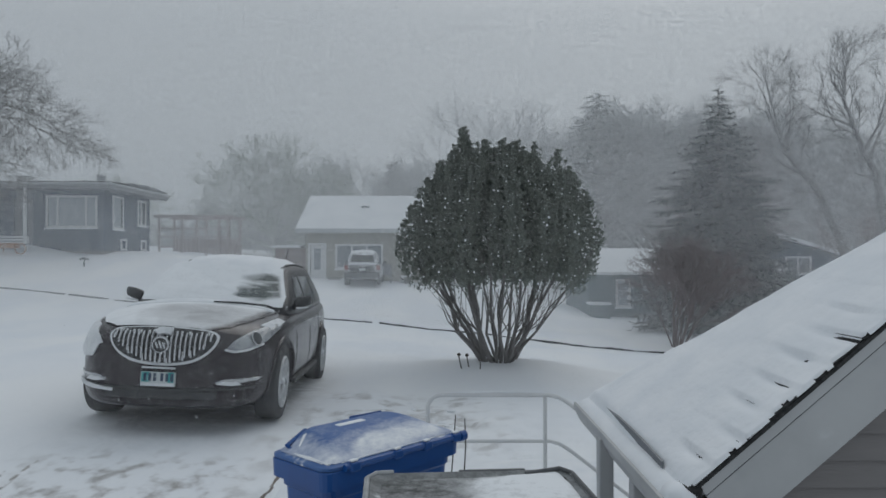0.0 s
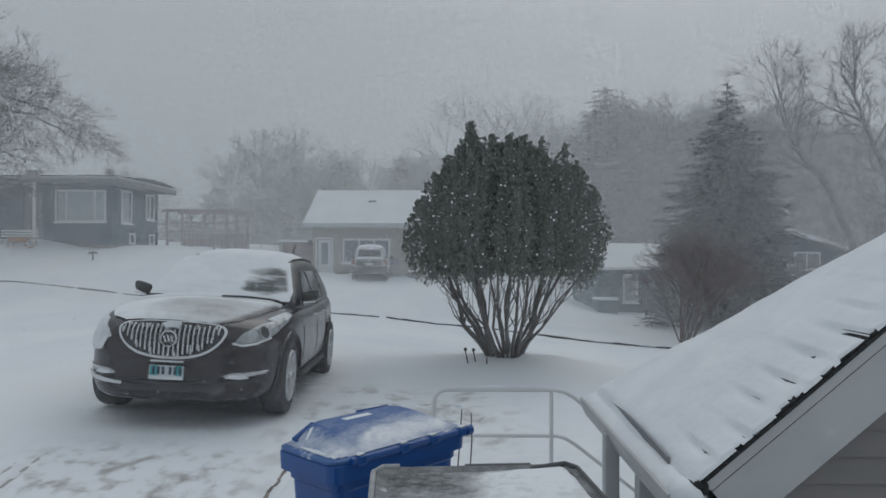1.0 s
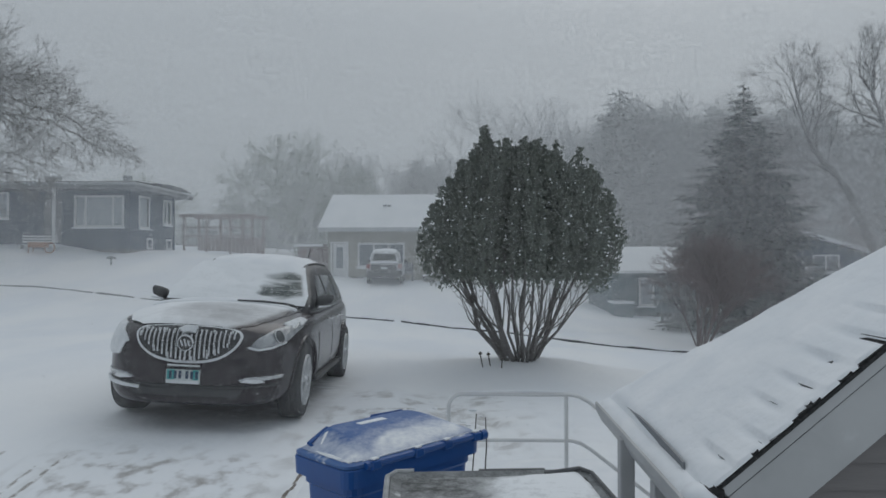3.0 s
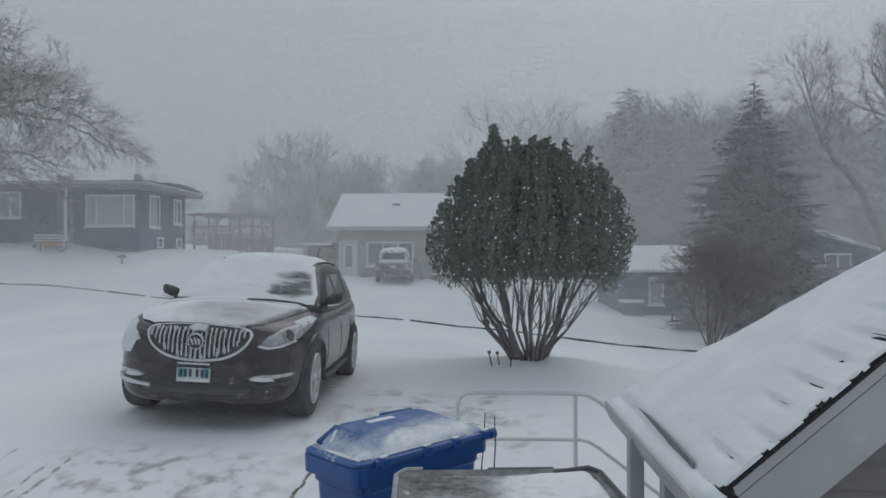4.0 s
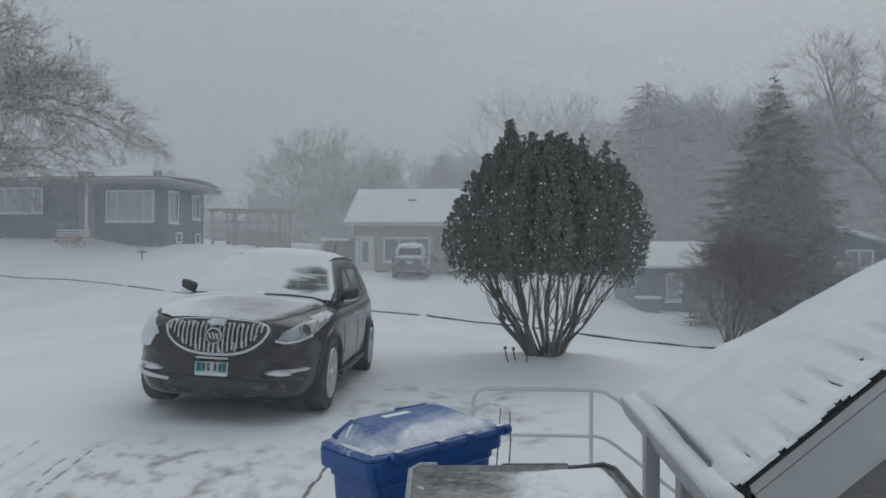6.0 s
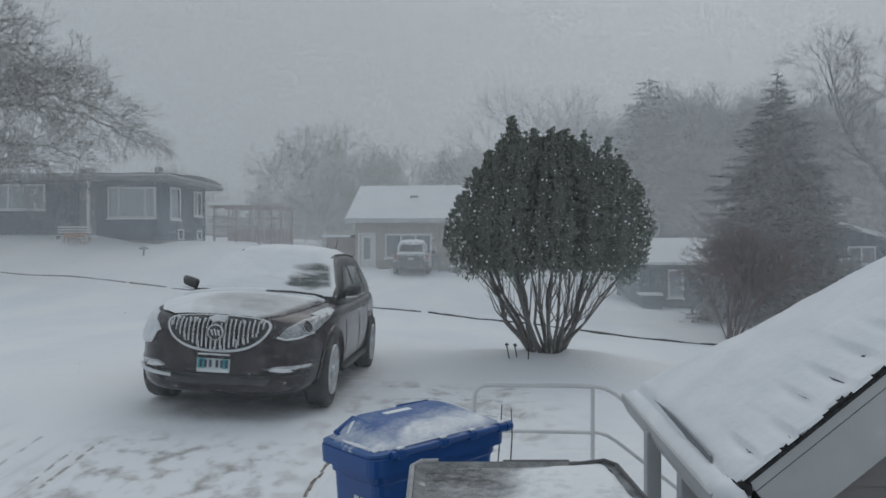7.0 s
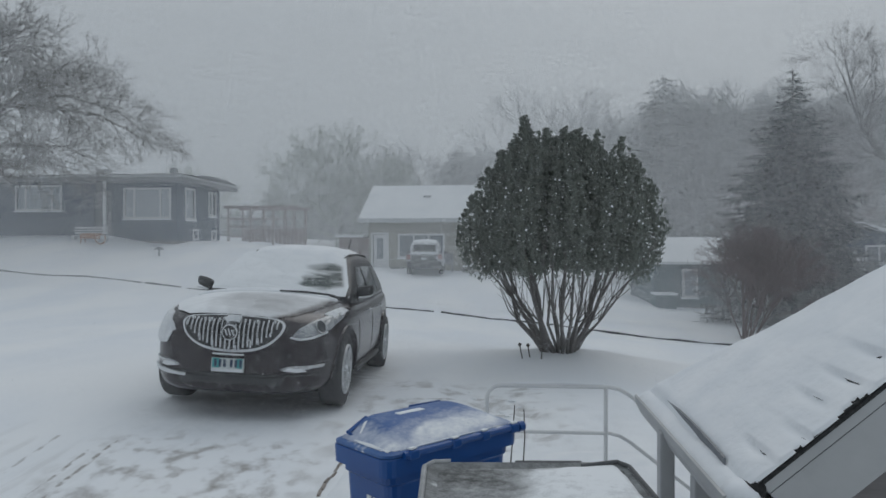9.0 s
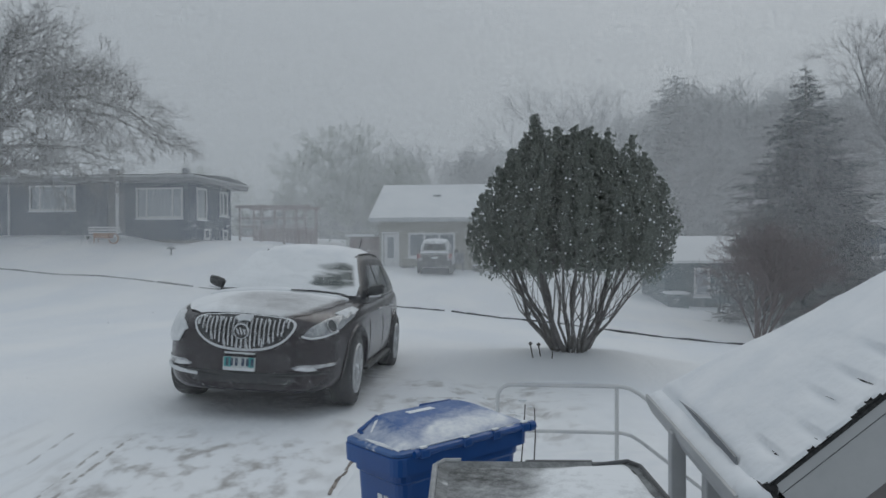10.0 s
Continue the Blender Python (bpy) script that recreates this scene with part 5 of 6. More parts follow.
    part("plate_snow", box(px - 0.15, px + 0.15, py - 0.004, py - 0.001, 0.452, 0.475), CRUST, pl)
    # headlamps
    lamp = [(0.565, 0.805), (0.61, 0.870), (0.73, 0.950), (0.90, 1.020), (0.905, 0.950), (0.855, 0.860), (0.75, 0.805), (0.63, 0.785)]
    for s in (1, -1):
        ol = lamp if s > 0 else mirrored(lamp)
        hl = part("headlight", draped(tree, ol, "front", 0.010, 0.006), LAMP_GLASS if s > 0 else CRUST, car, "clear wrap-round headlamp" if s > 0 else "headlamp buried under packed snow")
        if s > 0:
            hit, nor, _, _ = tree.ray_cast(Vector((0.775, -3, 0.885)), Vector((0, 1, 0)))
            c = hit + nor * 0.012 if nor.y < 0 else hit - nor * 0.012
            nn = nor if nor.y < 0 else -nor
            part("lens", tube([c, c + nn * 0.012], 0.062, 20), LAMP_DARK, hl, "dark projector lens")
            ring = [c + nn * 0.012 + (nn.orthogonal().normalized() * math.cos(a) + nn.cross(nn.orthogonal().normalized()) * math.sin(a)) * 0.066 for a in (math.tau * k / 24 for k in range(25))]
            part("lens_ring", tube(ring, 0.007, 6), CHROME, hl)
            part("lamp_trim", tube([tree.ray_cast(Vector((x, -3, z)), Vector((0, 1, 0)))[0] + Vector((0, -0.02, 0)) for x, z in ((0.555, 0.795), (0.64, 0.775), (0.74, 0.790), (0.84, 0.835))], 0.012, 6), CRUST, hl)
    # fog lamp recesses with chrome brows and snow
    fog = [(0.47, 0.49), (0.60, 0.475), (0.82, 0.50), (0.84, 0.53), (0.62, 0.525), (0.55, 0.52)]
    for s in (1, -1):
        f = part("fog_lamp", draped(tree, fog if s > 0 else mirrored(fog), "front", 0.012), CHROME, car, "chrome fog lamp trim holding snow")
        sm = [(0.50, 0.478), (0.62, 0.462), (0.70, 0.47), (0.66, 0.50), (0.56, 0.505)]
        part("fog_snow", draped(tree, sm if s > 0 else mirrored(sm), "front", 0.02, 0.01), CRUST, f)
    part("lower_grille", draped(tree, [(-0.52, 0.41), (0.52, 0.41), (0.48, 0.33), (-0.48, 0.33)], "front", 0.008), BLACK_TRIM, car)
    part("bumper_strip", tube([tree.ray_cast(Vector((x, -3, 0.415 + 0.03 * abs(x))), Vector((0, 1, 0)))[0] + Vector((0, -0.008, 0)) for x in [-0.8 + 0.1 * k for k in range(17)]], 0.014, 6), BLACK_TRIM, car)
    part("bumper_snow", draped(tree, [(-0.88, 0.46), (-0.55, 0.425), (-0.42, 0.41), (-0.42, 0.385), (-0.6, 0.39), (-0.86, 0.415)], "front", 0.016, 0.012), CRUST, car, "snow along the bumper lip")
    part("wing_snow", draped(tree, [(-0.93, 0.88), (-0.86, 0.985), (-0.68, 0.96), (-0.60, 0.80), (-0.66, 0.68), (-0.80, 0.66), (-0.90, 0.70)], "front", 0.012, 0.010, rough=0.01), CRUST, car, "snow packed over the wing")
    # bonnet: thin snow with a bare streaky patch; thick snow at its base
    def on_bonnet(u, v):
        y = 0.08 + 1.44 * v
        half = curve([(0.08, 0.40), (0.2, 0.55), (0.5, 0.66), (1.0, 0.74), (1.52, 0.77)], y)
        x = half * (2 * u - 1) * (1.17 if u < 0.5 else 1.0)
        y += 0.22 * x * x * (1 - v)
        hit = tree.ray_cast(Vector((x, y, 3)), Vector((0, 0, -1)))[0]
        if hit is None:
            return None
        n1 = noise.noise(Vector((x * 2.5, y * 2.0, 7))) + 0.5 * noise.noise(Vector((x * 9, y * 5, 3)))
        m = 0.66 + 0.18 * n1 + 0.3 * smooth_step(1.05, 1.4, y) + 0.3 * smooth_step(-0.1, -0.55, x) + 0.15 * smooth_step(0.35, 0.12, y)
        m *= smooth_step(half, half - 0.13, x + 0.05 * n1)
        return hit + Vector((0, 0, 0.006 + 0.014 * smooth_step(0.5, 1.0, m))), m

    part("bonnet_snow", snow_sheet(90, 90, on_bonnet), HOOD_PAINT, car, "bonnet under thin streaked snow", smooth=True)
    part("wing_top_snow", draped(tree, [(0.76, 0.56), (0.85, 0.60), (0.90, 0.9), (0.90, 1.15), (0.84, 1.1), (0.80, 0.8)], "top", 0.010, 0.006, rough=0.008), CRUST, car)
    # windscreen, its snow, the wiper
    ws = [(-0.78, 1.14), (0.78, 1.14), (0.705, 1.33), (0.60, 1.525), (0.0, 1.55), (-0.60, 1.525), (-0.705, 1.33)]
    wsn = part("windscreen", draped(gtree, ws, "front", 0.006, sub=4), FROSTED, car, "dark windscreen mostly under snow")
    def on_screen(u, v):
        x, z = -0.79 + u * 1.58, 1.135 + v * 0.45
        if abs(x) > 0.85 - 0.46 * (z - 1.14):
            return None
        hit, nor, _, _ = gtree.ray_cast(Vector((x, -3, z)), Vector((0, 1, 0)))
        if hit is None:
            return None
        nor = nor if nor.y < 0 else -nor
        n1 = noise.noise(Vector((x * 4, z * 7, 1))) + 0.6 * noise.noise(Vector((x * 4 + z * 8, z * 26, 5)))
        bare = smooth_step(0.12, 0.34, x + 0.16 * n1 - 0.5 * (z - 1.34)) * smooth_step(0.785, 0.73, x + 0.42 * (z - 1.2)) * smooth_step(1.19, 1.25, z + 0.04 * n1) * smooth_step(1.52, 1.45, z + 0.05 * n1)
        streak = 0.75 * math.exp(-((z - 1.385 + 0.06 * (x - 0.5)) / 0.016) ** 2) * smooth_step(0.62, 0.42, x)
        wisp = 0.35 * smooth_step(0.1, 0.5, noise.noise(Vector((x * 3 + z * 5, z * 30, 2))))
        m = 1.0 - bare * (0.93 - streak - wisp)
        thick = smooth_step(0.45, 1.0, m)
        return hit + nor * (0.009 + 0.03 * thick * smooth_step(0.9, -0.5, x) + 0.004 * n1 * thick), m

    part("windscreen_snow", snow_sheet(130, 70, on_screen), SCREEN_FILM, wsn, "blown snow caked on the glass", smooth=True)
    part("wiper", tube([(0.08, 1.34, 1.185), (0.35, 1.36, 1.185), (0.62, 1.42, 1.165), (0.70, 1.46, 1.15)], [0.008, 0.012, 0.012, 0.008], 6), BLACK_TRIM, car)
    part("cowl_snow", draped(tree, [(-0.74, 1.32), (0.0, 1.34), (0.74, 1.36), (0.72, 1.5), (0.0, 1.58), (-0.72, 1.5)], "top", 0.02, 0.02, rough=0.01), SNOW, car, smooth=True)
    roll = [tree.ray_cast(Vector((x, 1.46 - 0.16 * x * x, 3)), Vector((0, 0, -1)))[0] + Vector((0, 0, 0.012 + 0.01 * noise.noise(Vector((x * 6, 0, 1))))) for x in [-0.86 + 0.08 * k for k in range(13)]]
    part("cowl_drift", tube(roll, [0.02] + [0.042] * 11 + [0.015], 8), SNOW, car, "roll of snow along the foot of the windscreen", smooth=True)
    # side windows
    for s, way in ((1, "side"), (-1, "other_side")):
        f = [(1.95, 1.12), (2.62, 1.13), (2.70, 1.50), (2.48, 1.50), (2.22, 1.36)]
        r = [(2.74, 1.135), (3.56, 1.15), (3.52, 1.515), (2.80, 1.51)]
        q = [(3.66, 1.16), (4.42, 1.20), (4.22, 1.48), (3.62, 1.515)]
        for nm, ol in (("front_window", f), ("rear_window", r), ("quarter_window", q)):
            part(nm, draped(gtree, ol, way, 0.006), CAR_GLASS, car)
        part("window_trim", tube([gtree.ray_cast(Vector((s * 3, y, z)), Vector((-s, 0, 0)))[0] + Vector((s * 0.012, 0, 0)) for y, z in ((1.9, 1.10), (2.4, 1.11), (3.0, 1.125), (3.6, 1.135), (4.4, 1.17))], 0.009, 6), CHROME, car)
        part("roof_rail", tube([(s * 0.61, 2.55, 1.60), (s * 0.615, 2.67, 1.64), (s * 0.625, 3.3, 1.668), (s * 0.615, 4.1, 1.655), (s * 0.60, 4.25, 1.61)], 0.016, 8), BLACK_TRIM, car)
        # door seams and handles
        for yy in (1.62, 2.70, 3.60):
            pts = []
            for z in (0.40, 0.55, 0.7, 0.85, 1.0):
                h = tree.ray_cast(Vector((s * 3, yy, z)), Vector((-s, 0, 0)))[0]
                pts.append(h + Vector((s * 0.0015, 0, 0)))
            part("door_seam", tube(pts, 0.005, 4), BLACK_TRIM, car)
        for yy in (2.50, 3.42):
            h = tree.ray_cast(Vector((s * 3, yy, 0.97)), Vector((-s, 0, 0)))[0]
            part("door_handle", tube([h + Vector((0, -0.10, 0)), h + Vector((s * 0.035, -0.08, 0)), h + Vector((s * 0.035, 0.08, 0)), h + Vector((0, 0.10, 0))], 0.014, 6), CHROME, car, "chrome handle")
        mr = part("mirror", loft([[(s * (0.985 + 0.95 * dx), 1.86 + dy + yy, 1.215 + zz + 0.25 * dx) for yy, zz in rounded_rect(0.13 * k, 0.125 * k, 0.05 * k)] for dx, dy, k in ((-0.11, 0, 0.6), (-0.08, 0, 0.95), (0.0, 0.0, 1.0), (0.08, 0.02, 0.85), (0.10, 0.03, 0.5))]), BLACK_TRIM, car, smooth=True)
        part("mirror_arm", box(min(s * 0.86, s * 0.95), max(s * 0.86, s * 0.95), 1.83, 1.90, 1.12, 1.17, 0.01), BLACK_TRIM, mr)
        part("mirror_snow", tube([(s * 0.92, 1.80, 1.135), (s * 1.06, 1.80, 1.155)], [0.012, 0.008], 6), CRUST, mr)
    # roof snow and aerial
    bm = bmesh.new()
    grid = {}
    for i in range(28):
        for j in range(40):
            x, y = -0.60 + i * 1.2 / 27, 2.16 + j * 2.42 / 39
            hit, nor, _, _ = gtree.ray_cast(Vector((x, y, 5)), Vector((0, 0, -1)))
            if hit is None:
                continue
            n1 = noise.noise(Vector((x * 4, y * 3, 3)))
            t = smooth_step(0.61, 0.45, abs(x)) * smooth_step(2.05, 2.4, y) * smooth_step(4.65, 4.3, y)
            grid[i, j] = bm.verts.new(hit + Vector((0, 0, 0.006 + (0.045 + 0.02 * n1) * t)))
    for i, j in grid:
        ks = [(i, j), (i + 1, j), (i + 1, j + 1), (i, j + 1)]
        if all(k in grid for k in ks):
            bm.faces.new([grid[k] for k in ks])
    part("roof_snow", bm, SNOW, car, "snow on the roof", smooth=True)
    part("aerial", tube([(0.45, 3.5, 1.69), (0.47, 3.62, 1.88)], [0.012, 0.006], 6), BLACK_TRIM, car)


suv()


def far_suv():
    """The neighbours' car, seen from behind, far off."""
    silver = material("pale_frosted_paint", (0.36, 0.37, 0.385), (0.45, 0.46, 0.475), scale=3, rough=0.5, snow=0.26, snow_haze=0.10)
    lower = material("dark_salted_bumper", (0.04, 0.042, 0.045), (0.07, 0.072, 0.075), scale=5, rough=0.7, snow=0.06, snow_haze=0.06)
    y0 = 34.0
    z = snow_z(-3.95, y0 + 1) - 0.03
    c = thing("car", pose(-3.95, y0, z, 0.4, 0, 3), "small grey SUV seen from behind, thick with snow", "car")
    W = 0.90
    rings = []
    for y, w, zb, zt in ((0, 0.80, 0.42, 1.0), (0.08, 0.88, 0.33, 1.05), (0.5, 0.91, 0.28, 1.06), (2.2, 0.92, 0.26, 1.04), (3.3, 0.91, 0.27, 1.02), (4.2, 0.86, 0.3, 0.92), (4.45, 0.72, 0.4, 0.82)):
        half = [(0, zb), (w - 0.08, zb), (w, zb + 0.12), (w + 0.01, 0.7), (w - 0.03, zt - 0.05), (w - 0.10, zt), (0, zt + 0.02)]
        rings.append([(x, y, q) for x, q in half] + [(-x, y, q) for x, q in half[-2:0:-1]])
    bm = loft(rings)
    bmesh.ops.recalc_face_normals(bm, faces=bm.faces)
    b = solid("body", bm, [("SUBSURF", 1)])
    part("body", b, silver, c, smooth=True)
    rings = []
    for yb, yr, wb, wr, zr in ((0.1, 0.42, 0.80, 0.58, 1.60), (0.4, 0.6, 0.86, 0.64, 1.66), (1.5, 1.5, 0.87, 0.66, 1.70), (2.4, 2.1, 0.85, 0.63, 1.66), (3.1, 2.4, 0.78, 0.56, 1.58)):
        half = [(0, yb, 0.98), (wb, yb, 1.0), (wr + 0.04, yr, zr - 0.1), (wr - 0.04, yr, zr), (0, yr, zr + 0.03)]
        rings.append(half + [(-x, y, q) for x, y, q in half[-2:0:-1]])
    bm = loft(rings)
    bmesh.ops.recalc_face_normals(bm, faces=bm.faces)
    gh = solid("cabin", bm, [("SUBSURF", 2)])
    gt = BVHTree.FromBMesh(gh)
    part("cabin", gh, silver, c, smooth=True)
    part("rear_window", draped(gt, [(-0.58, 1.16), (0.58, 1.16), (0.50, 1.48), (-0.50, 1.48)], "front", 0.01), CAR_GLASS, c, "snow-dusted rear window")
    part("roof_snow", draped(gt, [(-0.58, 0.5), (0.58, 0.5), (0.58, 2.2), (-0.58, 2.2)], "top", 0.03, 0.03), SNOW, c)
    part("tailgate_snow", box(-0.7, 0.7, -0.02, 0.1, 1.04, 1.12, 0.03), SNOW, c)
    part("bumper", box(-0.86, 0.86, -0.08, 0.10, 0.36, 0.66, 0.05), lower, c, "dark salted bumper")
    part("tailgate_panel", box(-0.62, 0.62, -0.03, 0.02, 0.68, 0.95, 0.02), lower, c)
    part("number_plate", box(-0.16, 0.16, -0.045, -0.031, 0.74, 0.86), PLATE, c)
    red = material("red_tail_lamp", (0.30, 0.08, 0.07), rough=0.3, snow=0.1)
    for s in (-1, 1):
        part("tail_light", box(min(s * 0.68, s * 0.87), max(s * 0.68, s * 0.87), -0.02, 0.12, 0.78, 1.0, 0.02), red, c)
        part("mirror", box(min(s * 0.9, s * 1.08), max(s * 0.9, s * 1.08), 2.6, 2.75, 1.02, 1.16, 0.03), BLACK_TRIM, c)
        for y in (0.85, 3.55):
            part("wheel", tube([(s * 0.70, y, 0.33), (s * 0.90, y, 0.33)], 0.33, 20), TYRE, c)


far_suv()
# ---- trees and bushes ----
STEM_BARK = material("grey_brown_bark", (0.10, 0.085, 0.075), (0.15, 0.135, 0.125), scale=18, rough=0.9, bump=0.5, bump_scale=50, snow=0.10, snow_scale=7, snow_haze=0.10)
CEDAR = material("dark_green_cedar", (0.066, 0.086, 0.058), (0.120, 0.138, 0.096), scale=9, rough=0.75, snow_haze=0.15)
SPRUCE = material("snow_dusted_spruce", (0.045, 0.062, 0.064), (0.07, 0.085, 0.09), scale=1.2, rough=0.9, up=0.12, snow=-0.02, snow_scale=2.5, snow_haze=0.05)
# bark, twig and woods colours below hold some haze as pale grains
TWIG_NEAR = material("hazed_bark", (0.13, 0.12, 0.118), (0.17, 0.16, 0.158), scale=5, rough=0.95, snow=0.10, snow_scale=3, snow_haze=0.19)
TWIG_RED = material("reddish_bare_twigs", (0.125, 0.078, 0.070), (0.16, 0.105, 0.095), scale=5, rough=0.95, snow=0.04, snow_scale=3, snow_haze=0.22)
# far twigs are painted pale to carry the haze in front of them
TWIG_FAR = material("haze_pale_twigs", (0.235, 0.24, 0.245), (0.28, 0.285, 0.29), scale=1, rough=0.95, snow=0.1, snow_scale=1.5, snow_haze=0.08)
TWIG_GREEN = material("haze_pale_green_twigs", (0.20, 0.24, 0.175), (0.25, 0.285, 0.22), scale=1, rough=0.95, snow=0.06, snow_scale=1.5, snow_haze=0.04)
WOOD_FAR = material("far_hazed_woods", (0.08, 0.088, 0.094), (0.11, 0.12, 0.126), scale=0.4, rough=1.0, snow_haze=0.03)


class Soup:
    """Vertices and faces gathered quickly, for meshes with very many small leaves or twigs."""

    def __init__(self):
        self.v, self.f = [], []

    def blade(self, p, d, side, length, width):
        i = len(self.v)
        m = p + d * (length * 0.5)
        self.v += [p, m + side * (width * 0.5), p + d * length, m - side * (width * 0.5)]
        self.f.append((i, i + 1, i + 2, i + 3))

    def twig(self, a, b, ra, rb, n=3):
        d = (b - a)
        if d.length < 1e-6:
            return
        d.normalize()
        s = d.orthogonal().normalized()
        u = d.cross(s)
        i = len(self.v)
        for p, r in ((a, ra), (b, rb)):
            for k in range(n):
                t = math.tau * k / n
                self.v.append(p + s * (r * math.cos(t)) + u * (r * math.sin(t)))
        for k in range(n):
            j = (k + 1) % n
            self.f.append((i + k, i + j, i + n + j, i + n + k))

    def mesh(self, name, mat, parent=None, label=""):
        me = bpy.data.meshes.new(name)
        me.from_pydata([tuple(p) for p in self.v], [], self.f)
        me.materials.append(mat)
        ob = new(name, me)
        if parent:
            ob.parent = parent
        if label:
            ob["label"] = label
        return ob


def rand_dir(rng):
    z, a = rng.uniform(-1, 1), rng.uniform(0, math.tau)
    r = math.sqrt(1 - z * z)
    return Vector((r * math.cos(a), r * math.sin(a), z))


# the clipped cedar bush by the drive
def cedar_bush():
    rng = random.Random(12)
    bx, by = 0.93, 11.5
    z0 = snow_z(bx, by)
    b = thing("cedar_bush", pose(bx, by, z0), "dark green clipped cedar bush on many bare stems, flecked with snow", "bush")
    rad = [(1.05, 1.16), (1.25, 1.50), (1.5, 1.63), (1.9, 1.67), (2.3, 1.57), (2.65, 1.38), (2.95, 1.10), (3.12, 0.86), (3.24, 0.58), (3.32, 0.22)]

    def reach(z, a):
        r = curve(rad, z)
        r *= 1 + 0.07 * noise.noise(Vector((math.cos(a) * 1.6, math.sin(a) * 1.6, z * 1.3)))
        return r

    leaves = Soup()
    tips = []
    # upright sprays over the outer shell, closer together at the top
    for k in range(4300):
        col = rng.randrange(40)
        a = math.tau * (col + 0.3 * math.sin(col * 2.4)) / 40 + rng.gauss(0, 0.032)
        z = 1.18 + 2.2 * rng.random() ** 0.85
        r = reach(z, a) * (1 - 0.30 * rng.random() ** 1.8) * (0.95 + 0.07 * math.sin(col * 1.7))
        if z > 2.95:
            r = reach(z, a) * math.sqrt(rng.random())
        # ragged underside, higher between the stems
        if z < 1.42 + 0.16 * noise.noise(Vector((math.cos(a) * 3, math.sin(a) * 3, 9))) and r < 1.25:
            z += 0.25
        tips.append((Vector((r * math.cos(a), r * math.sin(a), z)), a))
    # taller fingers along the crown
    fingers = [(-0.60, 0.0, 3.36, 0.50), (-0.56, 0.1, 3.33, 0.42), (-0.72, -0.05, 3.2, 0.36), (-0.64, -0.1, 3.3, 0.5), (-0.54, -0.1, 3.35, 0.46), (-0.48, 0.1, 3.3, 0.3), (-0.25, -0.3, 3.40, 0.2), (0.05, -0.2, 3.45, 0.18), (0.25, 0.1, 3.42, 0.2), (0.55, -0.2, 3.32, 0.22), (0.95, -0.1, 3.18, 0.3), (1.15, 0.0, 2.95, 0.25), (-0.95, -0.1, 3.02, 0.26), (-1.2, 0.0, 2.75, 0.24), (1.45, 0.0, 2.55, 0.2), (-1.45, 0, 2.35, 0.2)]
    for fx, fy, fz, fh in fingers:
        for k in range(26):
            q = rng.random()
            tips.append((Vector((fx + rng.gauss(0, 0.07 * (1.2 - q)), fy + rng.gauss(0, 0.09), fz + fh * q - 0.1)), rng.uniform(0, math.tau)))
    for k in range(46):
        fa, fr = rng.uniform(0, math.tau), rng.uniform(0.1, 1.25)
        fz = [q for q in (3.3 - 0.02 * i for i in range(60)) if curve(rad, q) >= fr][0]
        fh = rng.uniform(0.14, 0.34)
        for i in range(14):
            q = rng.random()
            tips.append((Vector((fr * math.cos(fa) + rng.gauss(0, 0.038 * (1.2 - q)), fr * math.sin(fa) + rng.gauss(0, 0.045), fz + fh * q - 0.1)), fa))
    for p, a in tips:
        out = Vector((math.cos(a), math.sin(a), 0))
        axis = (Vector((0, 0, 1)) + out * rng.uniform(-0.1, 0.35) + rand_dir(rng) * 0.15).normalized()
        ln = rng.uniform(0.14, 0.26)
        # a thin shank of leaves and a full knob at its end
        for q in range(6):
            base = p + axis * (ln * (rng.random() - 0.6)) + rand_dir(rng) * 0.012
            d = (axis * 0.9 + rand_dir(rng) * 0.7).normalized()
            leaves.blade(base, d, d.cross(rand_dir(rng)).normalized(), rng.uniform(0.05, 0.08), rng.uniform(0.018, 0.028))
        knob = rng.uniform(0.012, 0.020)
        for q in range(12):
            out_d = rand_dir(rng)
            d = (axis * 1.0 + out_d * 0.65).normalized()
            leaves.blade(p + axis * (ln * 0.42) + out_d * (knob * 0.55), d, d.cross(rand_dir(rng)).normalized(), rng.uniform(0.036, 0.06), rng.uniform(0.015, 0.024))
    # inner fill so that the crown is dense
    for k in range(7500):
        a, z = rng.uniform(0, math.tau), rng.uniform(1.35, 3.3)
        r = reach(z, a) * rng.uniform(0.2, 0.78)
        d = rand_dir(rng)
        leaves.blade(Vector((r * math.cos(a), r * math.sin(a), z)), d, d.cross(rand_dir(rng)).normalized(), rng.uniform(0.10, 0.16), 0.06)
    leaves.mesh("crown", CEDAR, b, "dense upright sprays of dark scale leaves")
    # flecks of snow caught in it
    fl = bmesh.new()
    for p, a in rng.sample(tips[:4300], 1000):
        if p.y > 0.5:
            continue
        s = 0.005 + 0.017 * rng.random() ** 2
        r = bmesh.ops.create_icosphere(fl, subdivisions=1, radius=s)
        out = Vector((math.cos(a), math.sin(a), 0.3)) * 0.05
        for v in r["verts"]:
            v.co += p + out
    ob = part("caught_snow", fl, SNOW, b, "flecks of snow caught in the leaves")
    ob["kind"] = "stuff"
    # stems fanning out from the root
    n = 22
